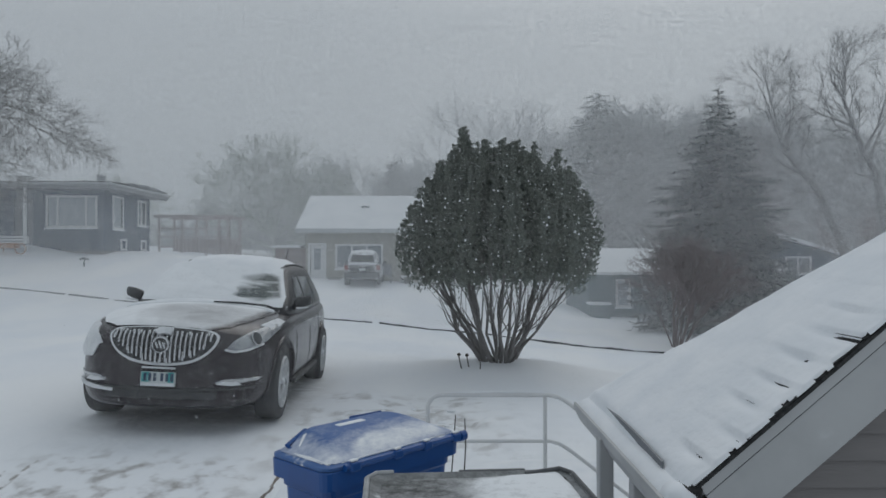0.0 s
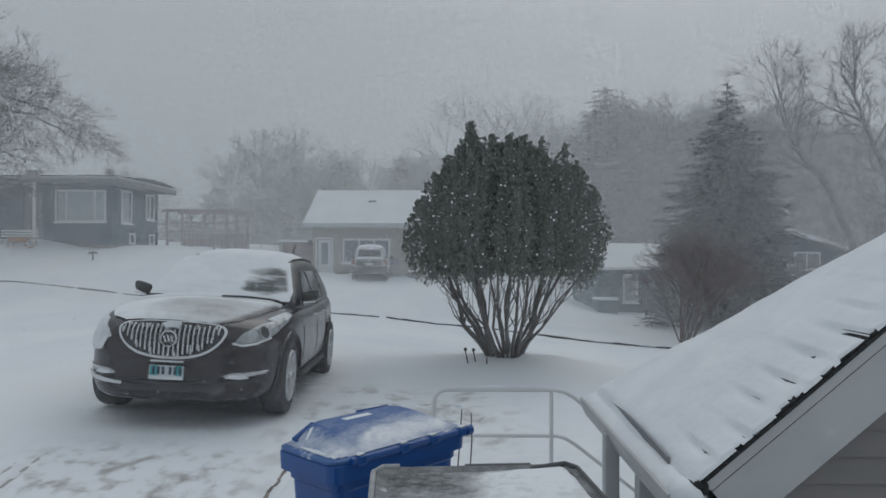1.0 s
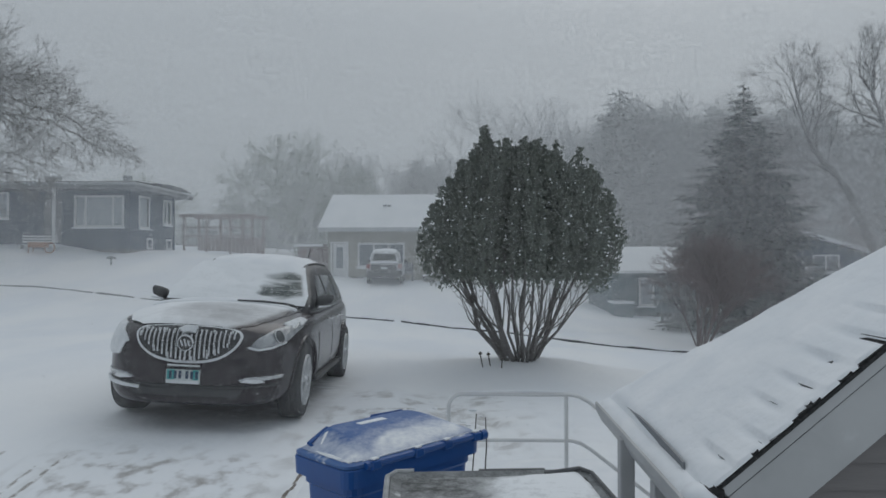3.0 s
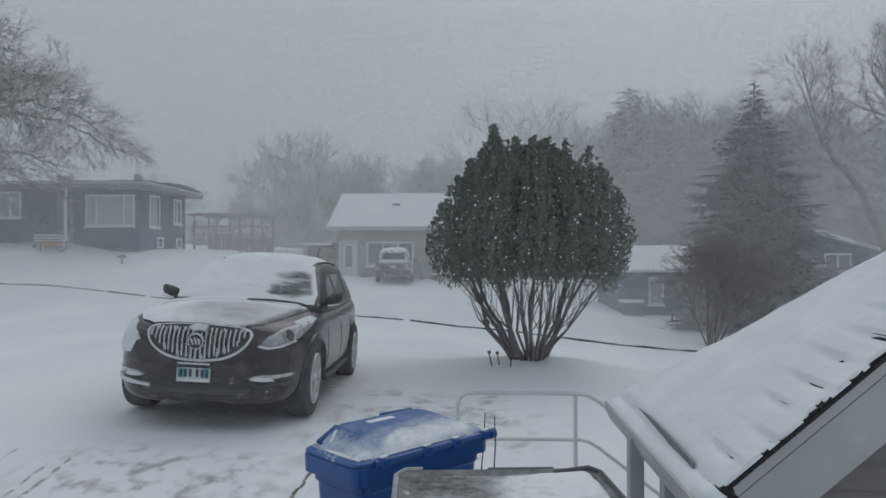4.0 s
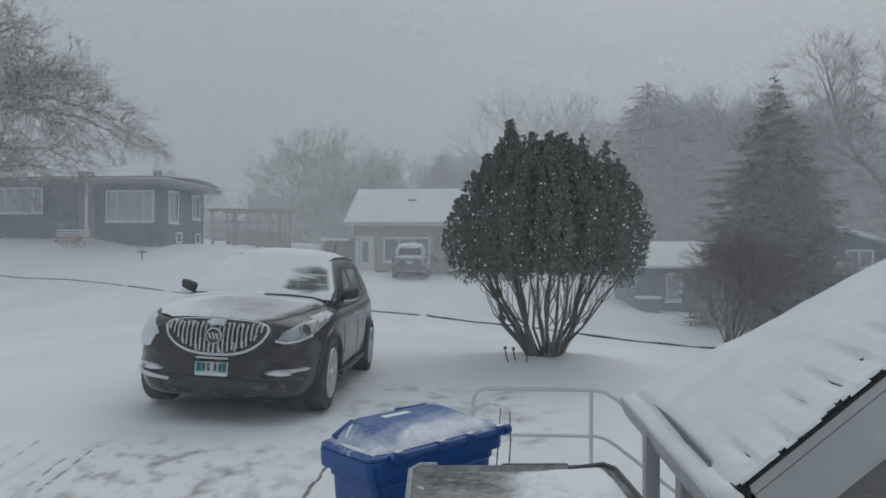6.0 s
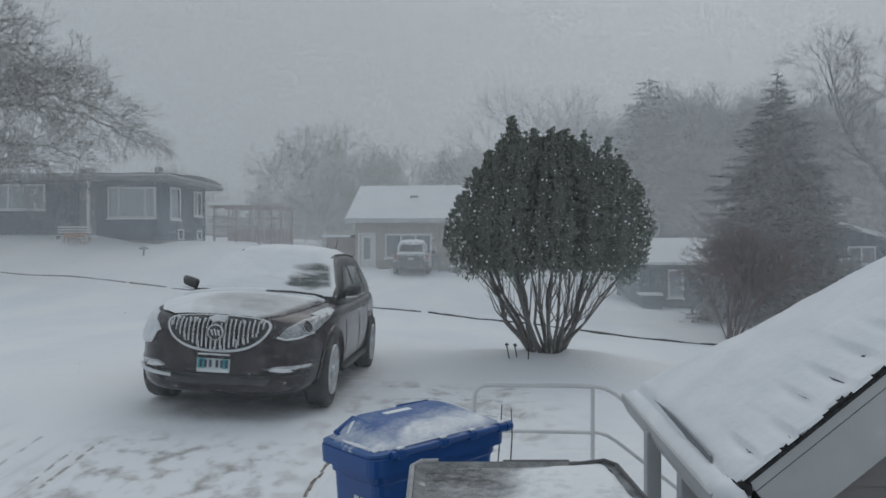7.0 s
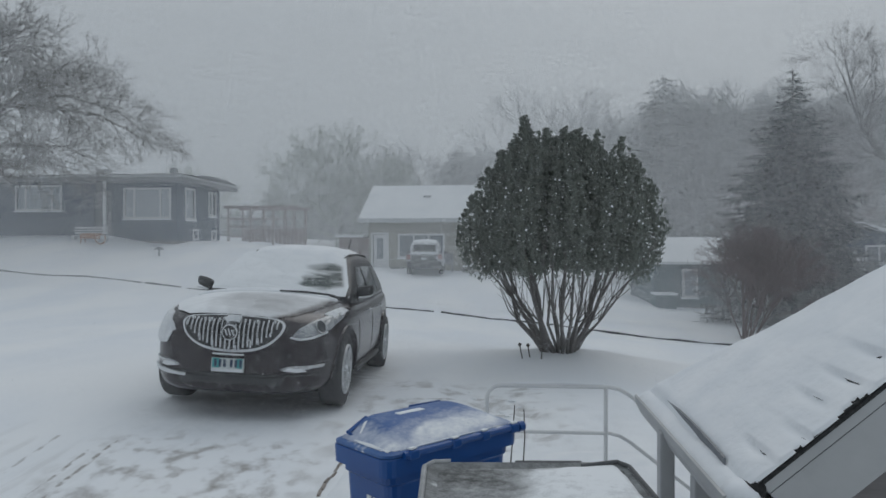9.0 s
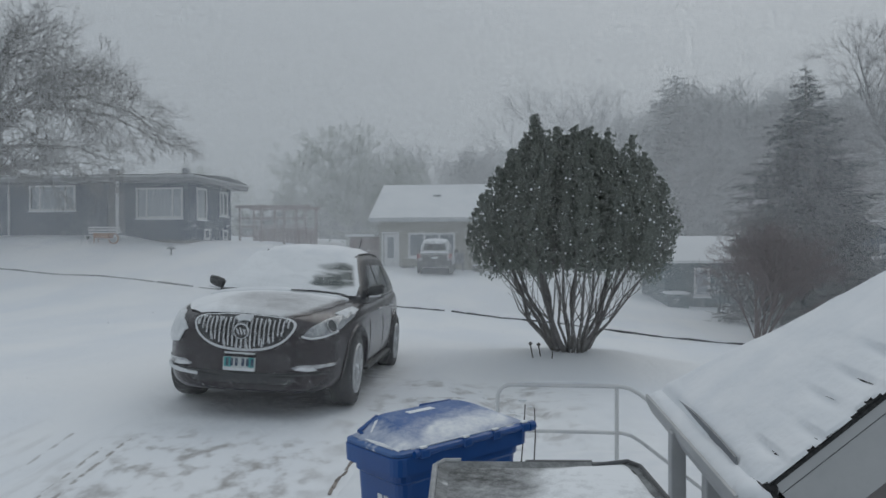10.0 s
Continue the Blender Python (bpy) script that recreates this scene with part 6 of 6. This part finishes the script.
    for k in range(n):
        a = math.tau * k / n + rng.uniform(-0.12, 0.12)
        tilt = rng.uniform(0.2, 1.0)
        if k % 4 == 0:
            tilt = 1.15
        r0 = rng.uniform(0.05, 0.36)
        base = Vector((r0 * math.cos(a) * 1.1, r0 * math.sin(a) * 0.5, -0.08))
        top_r = (0.25 + 1.1 * tilt)
        pts = [base]
        wob = rng.uniform(-0.12, 0.12)
        for q in (0.15, 0.3, 0.5, 0.75, 1.0):
            rr = r0 + (top_r - r0) * q ** (0.66 if tilt < 1.1 else 0.9)
            pts.append(Vector((rr * math.cos(a + wob * q), rr * math.sin(a + wob * q), -0.08 + 1.9 * q)) + Vector((rng.gauss(0, 0.035), rng.gauss(0, 0.03), 0)))
        thick = rng.uniform(0.024, 0.046) * (1.0 if tilt < 0.9 else 0.7)
        st = tube(pts, [thick * 1.15, thick, thick * 0.9, thick * 0.75, thick * 0.55, thick * 0.35], 7)
        # side shoots
        for q in range(6):
            i = rng.choice((2, 2, 3, 3, 4))
            p = pts[i]
            d = (Vector((math.cos(a), math.sin(a), 0)) * rng.uniform(0.1, 0.8) + rand_dir(rng) * 0.45 + Vector((0, 0, 1.0))).normalized()
            add_tube(st, [p, p + d * 0.25 + rand_dir(rng) * 0.04, p + d * 0.62 + Vector((0, 0, 0.08))], [thick * 0.35, thick * 0.26, thick * 0.12], 5)
        part("stem", st, STEM_BARK, b, smooth=True)


cedar_bush()


def bare_limbs(rng, soup, p, d, length, r, depth, droop=0.0, spread=0.55, thin=0.004, kids=(2, 3), bend=0.18, seg=3):
    """Grows a limb and, from it, ever finer ones."""
    steps = 3 if depth > 1 else 2
    q, dd = p, d.normalized()
    for s in range(steps):
        dd = (dd + rand_dir(rng) * bend + Vector((0, 0, -droop * (1 if depth < 3 else 0.2)))).normalized()
        e = q + dd * (length / steps)
        if depth == 0:
            soup.blade(q, dd, dd.orthogonal().normalized(), length / steps * 1.06, r * 2.2)
        else:
            soup.twig(q, e, r * (1 - 0.28 * s / steps), r * (1 - 0.28 * (s + 1) / steps), 5 if r > 0.05 else seg)
        q = e
        if depth > 0 and s > 0 and rng.random() < 0.75:
            nd = (dd + rand_dir(rng) * spread * 1.35).normalized()
            bare_limbs(rng, soup, q, nd, length * rng.uniform(0.5, 0.72), max(thin, r * 0.5), depth - 1, droop, spread, thin, kids, bend, seg)
    if depth > 0:
        for k in range(rng.choice(kids)):
            nd = (dd + rand_dir(rng) * spread).normalized()
            bare_limbs(rng, soup, q, nd, length * rng.uniform(0.62, 0.82), max(thin, r * rng.uniform(0.55, 0.7)), depth - 1, droop, spread, thin, kids, bend, seg)


def bare_tree(name, x, y, z, h, r, lean, seed, mat, label, depth=5, droop=0.0, spread=0.5, thin=0.006, forks=3, trunk_part=0.3, kids=(2, 3), group=""):
    rng = random.Random(seed)
    t = thing(name, pose(x, y, z), label, "tree", group=group)
    tr, cr = Soup(), Soup()
    up = (Vector((lean, 0, 1))).normalized()
    pts = [Vector((0, 0, -0.4))]
    n = 5
    for k in range(n):
        up = (up + rand_dir(rng) * 0.06).normalized()
        pts.append(pts[-1] + up * (h * trunk_part / n))
    for i, (a, b) in enumerate(zip(pts, pts[1:])):
        tr.twig(a, b, r * (1 - 0.35 * i / n), r * (1 - 0.35 * (i + 1) / n), 8)
    for k in range(forks):
        a = math.tau * k / forks + rng.uniform(-0.5, 0.5)
        d = (up + Vector((math.cos(a), math.sin(a), 0)) * spread).normalized()
        bare_limbs(rng, cr, pts[-1], d, h * (1 - trunk_part) * 0.36, r * 0.5, depth, droop, spread, thin, kids)
    for k in range(2):
        a = rng.uniform(0, math.tau)
        d = (up * 0.5 + Vector((math.cos(a), math.sin(a), 0.1))).normalized()
        bare_limbs(rng, cr, pts[-2], d, h * (1 - trunk_part) * 0.3, r * 0.32, depth - 1, droop, spread, thin, kids)
    tr.mesh("trunk", mat, t)
    cr.mesh("crown", mat, t, "bare limbs and fine twigs")
    return t


def guided_tree(name, place, seed, mat, label, trunk_r, limbs, limb_r, twigs, depth, twig_len, droop=0.0, thin=0.006, hang=0, first=1):
    """A bare tree: the first limb is the trunk, the others bend along their points (across, up); finer limbs grow from all."""
    rng = random.Random(seed)
    t = thing(name, pose(*place), label, "tree")
    tr, cr = Soup(), Soup()
    for i, line in enumerate(limbs):
        side = 0.0 if i == 0 else rng.uniform(-1.0, 1.0)
        pts = []
        for k, ((xa, za), (xb, zb)) in enumerate(zip(line, line[1:])):
            for q in range(4):
                u = q / 4
                pts.append(Vector((xa + (xb - xa) * u, side * (k + u) * 0.6, za + (zb - za) * u)) + rand_dir(rng) * (0.05 if k else 0.0))
        pts.append(Vector((line[-1][0], side * (len(line) - 1) * 0.6, line[-1][1])))
        r0 = trunk_r if i == 0 else limb_r * rng.uniform(0.8, 1.1)
        n = len(pts) - 1
        for k in range(n):
            ra, rb = (max(0.012, r0 * (1 - 0.9 * v / n)) for v in (k, k + 1))
            (tr if i == 0 else cr).twig(pts[k], pts[k + 1], ra, rb, 8 if i == 0 else 5)
            if k < (n * 0.4 if i == 0 else first):
                continue
            ahead = (pts[k + 1] - pts[k]).normalized()
            for q in range(twigs):
                d = (ahead * 0.7 + rand_dir(rng) * 0.85 + Vector((0, 0, 0.25))).normalized()
                bare_limbs(rng, cr, pts[k + 1], d, twig_len * rng.uniform(0.6, 1.2) * (1.1 - 0.4 * k / n), max(thin * 1.6, rb * 0.4), depth, droop, 0.5, thin, (2, 3), 0.16)
            for q in range(hang):
                p = pts[k + 1] + rand_dir(rng) * 0.45
                ln = rng.uniform(0.3, 1.3)
                e = p + Vector((rng.uniform(-0.2, 0.2), rng.uniform(-0.2, 0.2), -ln * 0.55))
                cr.twig(pts[k + 1], p, thin, thin)
                cr.twig(p, e, thin, thin * 0.9)
                cr.twig(e, e + Vector((rng.uniform(-0.12, 0.12), 0, -ln * 0.45)), thin * 0.9, thin * 0.7)
    tr.mesh("trunk", mat, t)
    cr.mesh("crown", mat, t, "bare limbs and fine twigs")


# bare trees behind the entrance roof
LEANING = [
    [(0.4, -0.4), (-0.3, 3.1), (-1.6, 6.3), (-2.5, 7.4), (-3.6, 8.7), (-4.0, 10.2), (-4.5, 12.2), (-4.7, 13.3)],
    [(-3.6, 8.7), (-3.0, 11.3), (-3.1, 13.3)],
    [(-3.7, 8.9), (-4.7, 11.1), (-5.6, 12.8)],
    [(-2.5, 7.4), (-4.0, 8.1), (-5.4, 8.7)],
    [(-1.6, 6.3), (-2.7, 6.5), (-3.8, 6.1)],
]
FORKED = [
    [(0.3, -0.4), (-0.6, 4.0), (-1.0, 6.4), (-1.6, 7.7), (-2.1, 8.9), (-2.5, 10.2), (-2.5, 11.4), (-2.2, 12.6)],
    [(-1.6, 7.7), (-1.2, 8.9), (-1.0, 10.9), (-0.9, 12.2)],
    [(-2.1, 8.9), (-3.2, 9.5), (-4.5, 10.4)],
    [(-1.0, 6.4), (-2.5, 6.7), (-3.8, 5.8)],
    [(-2.5, 10.2), (-3.3, 11.0), (-3.5, 11.9)],
    [(-1.4, 7.3), (-0.6, 8.4), (0.1, 9.5)],
    [(-0.8, 5.3), (-1.9, 5.3), (-2.8, 4.8)],
]
guided_tree("bare_tree", (23.3, 40, -1.0), 5, TWIG_NEAR, "tall bare cottonwood with a leaning trunk and rising limbs", 0.24, LEANING, 0.09, 2, 3, 1.2, thin=0.0075)
guided_tree("bare_tree", (21.6, 33, -1.0), 9, TWIG_NEAR, "tall bare cottonwood with forked limbs and fine twigs", 0.21, FORKED, 0.08, 2, 3, 1.0, thin=0.0065)
bare_tree("bare_tree", 19.0, 47, -0.7, 7.5, 0.14, 0.0, 22, TWIG_RED, "low bare tree with reddish twigs", depth=5, spread=0.6, forks=4, trunk_part=0.15, thin=0.009)
bare_tree("bare_tree", 23.5, 38, -0.7, 6.0, 0.12, 0.0, 27, TWIG_RED, "low bare tree with reddish twigs", depth=5, spread=0.65, forks=4, trunk_part=0.12, thin=0.008)

# the large drooping tree beside the blue house
TWIG_FAR_LEFT = material("hazed_grey_bark", (0.125, 0.115, 0.105), (0.17, 0.16, 0.15), scale=3, rough=0.95, snow=0.06, snow_scale=2, snow_haze=0.03)
DROOPING = [
    [(0.0, -0.5), (0.1, 1.5), (0.05, 3.0), (0.3, 5.0), (0.4, 7.5)],
    [(0.1, 3.9), (0.5, 6.3), (2.7, 6.4), (4.6, 6.2), (7.0, 5.8), (8.2, 5.2), (9.5, 4.5)],
    [(0.1, 6.3), (0.6, 8.6), (1.6, 9.7), (3.0, 10.0)],
    [(0.3, 5.6), (1.2, 7.4), (2.6, 8.0), (4.0, 8.5), (5.2, 7.8)],
    [(0.1, 3.9), (0.8, 4.6), (3.1, 4.6), (5.5, 4.4), (7.0, 3.8)],
    [(0.3, 7.0), (1.6, 8.7), (3.3, 8.9), (4.8, 8.0), (6.4, 6.7)],
    [(0.5, 5.6), (2.7, 7.0), (4.9, 6.9), (7.0, 6.2), (8.0, 5.5)],
    [(0.1, 3.2), (1.6, 3.8), (3.7, 3.9), (4.9, 3.6)],
    [(0.1, 6.1), (-1.4, 8.3), (-3.0, 10.5)],
    [(0.1, 4.7), (-2.0, 5.7), (-4.1, 5.9)],
]
guided_tree("drooping_tree", (-24.5, 29.8, 1.6), 44, TWIG_FAR_LEFT, "large old bare tree with long drooping limbs hung with fine twigs", 0.45, DROOPING, 0.125, 3, 3, 1.05, droop=0.05, thin=0.0065, hang=2)


# the twiggy shrub in front of the spruce
def twiggy_shrub():
    rng = random.Random(71)
    z0 = snow_z(7.25, 21.5)
    s = thing("twiggy_shrub", pose(7.25, 21.5, z0), "bare reddish shrub with many fine rising twigs", "shrub")
    for k in range(12):
        so = Soup()
        a = math.tau * k / 12 + rng.uniform(-0.2, 0.2)
        d = (Vector((math.cos(a), math.sin(a) * 0.8, 0)) * rng.uniform(0.05, 0.42) + Vector((0.10, 0, 1))).normalized()
        bare_limbs(rng, so, Vector((0.12 * math.cos(a), 0.12 * math.sin(a), -0.1)), d, 1.16, 0.032, 5, 0.0, 0.50, 0.0048, (2, 2, 3), 0.12)
        so.mesh("stem", TWIG_RED, s)


twiggy_shrub()


def conifer(name, x, y, z, h, w, seed, mat, label, layers=38, per=17, fine=34, group="", taper=0.78):
    rng = random.Random(seed)
    t = thing(name, pose(x, y, z), label, "tree", group=group)
    part("trunk", tube([(0, 0, -0.5), (0, 0, h * 0.5), (0, 0, h * 0.97)], [w * 0.055, w * 0.035, w * 0.008], 8), STEM_BARK, t)
    so = Soup()
    for k in range(layers):
        q = k / (layers - 1)
        zz = h * (0.03 + 0.95 * q ** 0.92)
        reach = w * (1 - q) ** taper * rng.uniform(0.82, 1.08) + 0.06
        n = max(5, int(per * (1 - 0.55 * q)))
        off = rng.uniform(0, math.tau)
        for i in range(n):
            a = off + math.tau * i / n + rng.uniform(-0.2, 0.2)
            ln = reach * rng.uniform(0.72, 1.12)
            out = Vector((math.cos(a), math.sin(a), 0))
            lat = Vector((-math.sin(a), math.cos(a), 0))
            zb = zz + rng.uniform(-0.12, 0.12)
            m = max(5, int(fine * ln / w) + 4)
            for s in range(m):
                u = (s + rng.random()) / m
                p = out * (ln * (0.12 + 0.88 * u)) + Vector((0, 0, zb - 0.24 * ln * u + 0.16 * ln * u * u))
                for sd in (-1, 1):
                    d = (out * 0.7 + lat * (sd * rng.uniform(0.3, 0.9)) + Vector((0, 0, rng.uniform(-0.35, 0.15)))).normalized()
                    size = (0.13 + 0.2 * (1 - u)) * min(ln, 2.3) * rng.uniform(0.6, 1.2) + 0.05
                    so.blade(p, d, (d.cross(Vector((0, 0, 1))) + rand_dir(rng) * 0.5).normalized(), size, size * 0.32)
                if rng.random() < 0.5:
                    d = (out * 0.3 + Vector((0, 0, -1)) + rand_dir(rng) * 0.4).normalized()
                    so.blade(p, d, lat, 0.14 * min(ln, 2.3) + 0.05, 0.06 * min(ln, 2.3))
    so.mesh("crown", mat, t, "whorls of drooping needled branches")
    return t


conifer("spruce_tree", 10.72, 27.0, snow_z(10.72, 27.0) - 0.1, 8.58 - snow_z(10.72, 27.0), 3.55, 3, SPRUCE, "tall dark blue-grey spruce dusted with snow", layers=42, per=19, fine=34)
FAR_SPRUCE = material("hazed_far_spruce", (0.045, 0.054, 0.058), (0.065, 0.074, 0.078), scale=0.6, rough=1.0, snow_haze=0.03)
for cx, cy, ch, cw, sd in ((13.3, 60, 17.6, 5.6, 4), (-4.6, 66, 12.5, 3.4, 6), (16.6, 63, 15.0, 3.8, 7), (28, 62, 14.0, 3.6, 8)):
    conifer("spruce_tree", cx, cy, -1.2, ch, cw, sd, FAR_SPRUCE, "spruce far off in the snowfall, some haze in its colour", layers=38, per=17, fine=34, group="far spruces", taper=0.5)

# bare trees behind the middle house, far off
FAR_LABEL = "far bare tree behind the houses, haze painted into its pale twigs"
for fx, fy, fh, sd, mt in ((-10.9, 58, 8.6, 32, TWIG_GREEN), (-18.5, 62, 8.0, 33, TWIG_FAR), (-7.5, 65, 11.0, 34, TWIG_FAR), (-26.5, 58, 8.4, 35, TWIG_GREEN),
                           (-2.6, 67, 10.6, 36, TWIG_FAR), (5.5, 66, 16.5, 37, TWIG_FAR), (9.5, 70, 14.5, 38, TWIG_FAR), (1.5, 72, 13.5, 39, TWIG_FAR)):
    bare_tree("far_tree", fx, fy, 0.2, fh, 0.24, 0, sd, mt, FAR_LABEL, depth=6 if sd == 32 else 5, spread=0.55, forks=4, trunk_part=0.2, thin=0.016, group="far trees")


ROUND = [
    [(0.0, -0.8), (0.0, 1.4), (-0.1, 2.8)],
    [(-0.1, 2.5), (-1.5, 4.1), (-2.9, 5.6), (-3.6, 6.6)],
    [(-0.1, 2.8), (-0.9, 5.0), (-1.3, 7.2), (-1.5, 8.4)],
    [(0.0, 2.8), (0.7, 5.0), (1.0, 7.2), (1.3, 8.3)],
    [(0.0, 2.6), (1.5, 4.2), (2.8, 5.8), (3.3, 7.0)],
    [(0.0, 1.8), (-2.5, 2.6), (-4.5, 3.9)],
    [(-0.1, 2.8), (0.0, 5.2), (-0.2, 7.6)],
]
guided_tree("far_tree", (-13.4, 55, 0.6), 31, TWIG_GREEN, "round bare tree behind the pergola, greenish twigs paled by painted haze", 0.26, ROUND, 0.13, 3, 3, 1.45, thin=0.014)


# the woods that close the distance
def far_woods():
    rng = random.Random(90)
    st, lf = Soup(), Soup()
    for k in range(640):
        near = k >= 400
        y = rng.uniform(62, 76) if near else rng.uniform(78, 100)
        x = rng.uniform(-90, 95) if k < 300 else rng.uniform(8, 60)
        if near:
            x = y * rng.uniform(0.235, 0.72)
        right = smooth_step(2, 14, x)
        h = 18.6 + 1.5 * noise.noise(Vector((x * 0.25, 0, 4))) + rng.uniform(-2.5, 0.8) - 3.5 * smooth_step(30, 42, x) if near else 6.0 + 4.5 * smooth_step(-40, -8, x) * smooth_step(8, -8, x) + 13.5 * right - 3.0 * smooth_step(34, 50, x) + rng.uniform(-2.2, 1.8)
        z = -1.0
        st.twig(Vector((x, y, z)), Vector((x + rng.uniform(-0.5, 0.5), y, z + h * 0.8)), 0.22, 0.05, 5)
        for i in range(26):
            q = 0.18 + 0.8 * rng.random()
            a = rng.uniform(0, math.tau)
            p = Vector((x, y, z + h * q * 0.85))
            d = Vector((math.cos(a), math.sin(a) * 0.6, rng.uniform(0.5, 1.5))).normalized()
            ln = h * 0.22 * (1.15 - q) + 0.8
            e = p + d * ln
            st.twig(p, e, 0.06, 0.02)
            for j in range(15 if near else 11):
                u = rng.uniform(0.2, 1.0)
                d2 = (d + rand_dir(rng) * 0.8).normalized()
                lf.blade(p + d * (ln * u), d2, d2.orthogonal().normalized(), rng.uniform(0.6, 1.8), 0.07)
    w = thing("far_woods", pose(0, 0, 0), "dense bare woods fading into the snowfall", "woods", kind="stuff")
    st.mesh("trunks", WOOD_FAR, w)["kind"] = "stuff"
    lf.mesh("twigs", WOOD_FAR, w)["kind"] = "stuff"


far_woods()
# ---- snow in the air ----
def falling_snow():
    """Separate flakes near the camera."""
    rng = random.Random(5)
    so = Soup()
    for k in range(5200):
        y = 3.5 + 17.0 * rng.random() ** 0.8
        x = rng.uniform(-0.85, 0.70) * y
        z = rng.uniform(0.15, 1.65 + 0.16 * y)
        c = Vector((x, y, max(z, snow_z(x, y) + 0.1)))
        s = rng.uniform(0.0025, 0.006)
        d = rand_dir(rng)
        e = d.orthogonal().normalized()
        f = d.cross(e)
        i = len(so.v)
        so.v += [c + d * s, c + e * s, c + f * s, c - d * s, c - e * s, c - f * s]
        for a, b, g in ((0, 1, 2), (0, 2, 4), (0, 4, 5), (0, 5, 1), (3, 2, 1), (3, 4, 2), (3, 5, 4), (3, 1, 5)):
            so.f.append((i + a, i + b, i + g))
    ob = so.mesh("falling_snow", SNOW)
    tagged(ob, "scattered snowflakes blowing through the air", "snow", kind="stuff")


AIR_SNOW = material("airborne_snow", (0.93, 0.935, 0.94), (0.90, 0.905, 0.91), scale=1, rough=1.0)


def snow_squall(count, y0, y1, top, length, width, seed):
    """Fine needles added as haze, for driven snow that fills the air over a stretch of the street, thinning out
    upwards.
    """
    rs = np.random.RandomState(seed)
    y = y0 + (y1 - y0) * rs.rand(count)
    x = (-0.95 + 1.75 * rs.rand(count)) * y
    low = -0.3 if y0 < 12 else -1.3
    z = low + rs.rand(count) ** 1.25 * (top - low)
    lean = rs.uniform(0, 2 * np.pi, count)
    roll = rs.uniform(-0.9, 0.9, count)
    turn = rs.normal(0, 0.25, count)
    along = np.stack([np.cos(lean), np.sin(turn), np.sin(lean)], 1)
    across = np.stack([-np.sin(lean) * np.cos(roll), np.sin(roll), np.cos(lean) * np.cos(roll)], 1)
    along *= (length * rs.uniform(0.6, 1.4, count) * 0.5)[:, None]
    across *= (width * rs.uniform(0.6, 1.4, count) * 0.5)[:, None]
    c = np.stack([x, y, z], 1)
    co = np.stack([c - along - across, c - along + across, c + along], 1).astype(np.float32).reshape(-1)
    me = bpy.data.meshes.new("snow_squall")
    me.vertices.add(3 * count)
    me.vertices.foreach_set("co", co)
    me.loops.add(3 * count)
    me.loops.foreach_set("vertex_index", np.arange(3 * count, dtype=np.int32))
    me.polygons.add(count)
    me.polygons.foreach_set("loop_start", np.arange(0, 3 * count, 3, dtype=np.int32))
    me.update()
    me.materials.append(AIR_SNOW)
    tagged(new("snow_squall", me), "haze of driven snow across the street, built from fine needles", "snow", kind="stuff")


falling_snow()
# the nearest veil is added to lift the darks with haze
snow_squall(88000, 3.4, 5.8, 3.6, 0.5, 0.00007, 2)
snow_squall(540000, 22.9, 25.4, 12.0, 1.3, 0.0006, 3)
snow_squall(340000, 46.0, 54.0, 20.0, 3.0, 0.0021, 4)
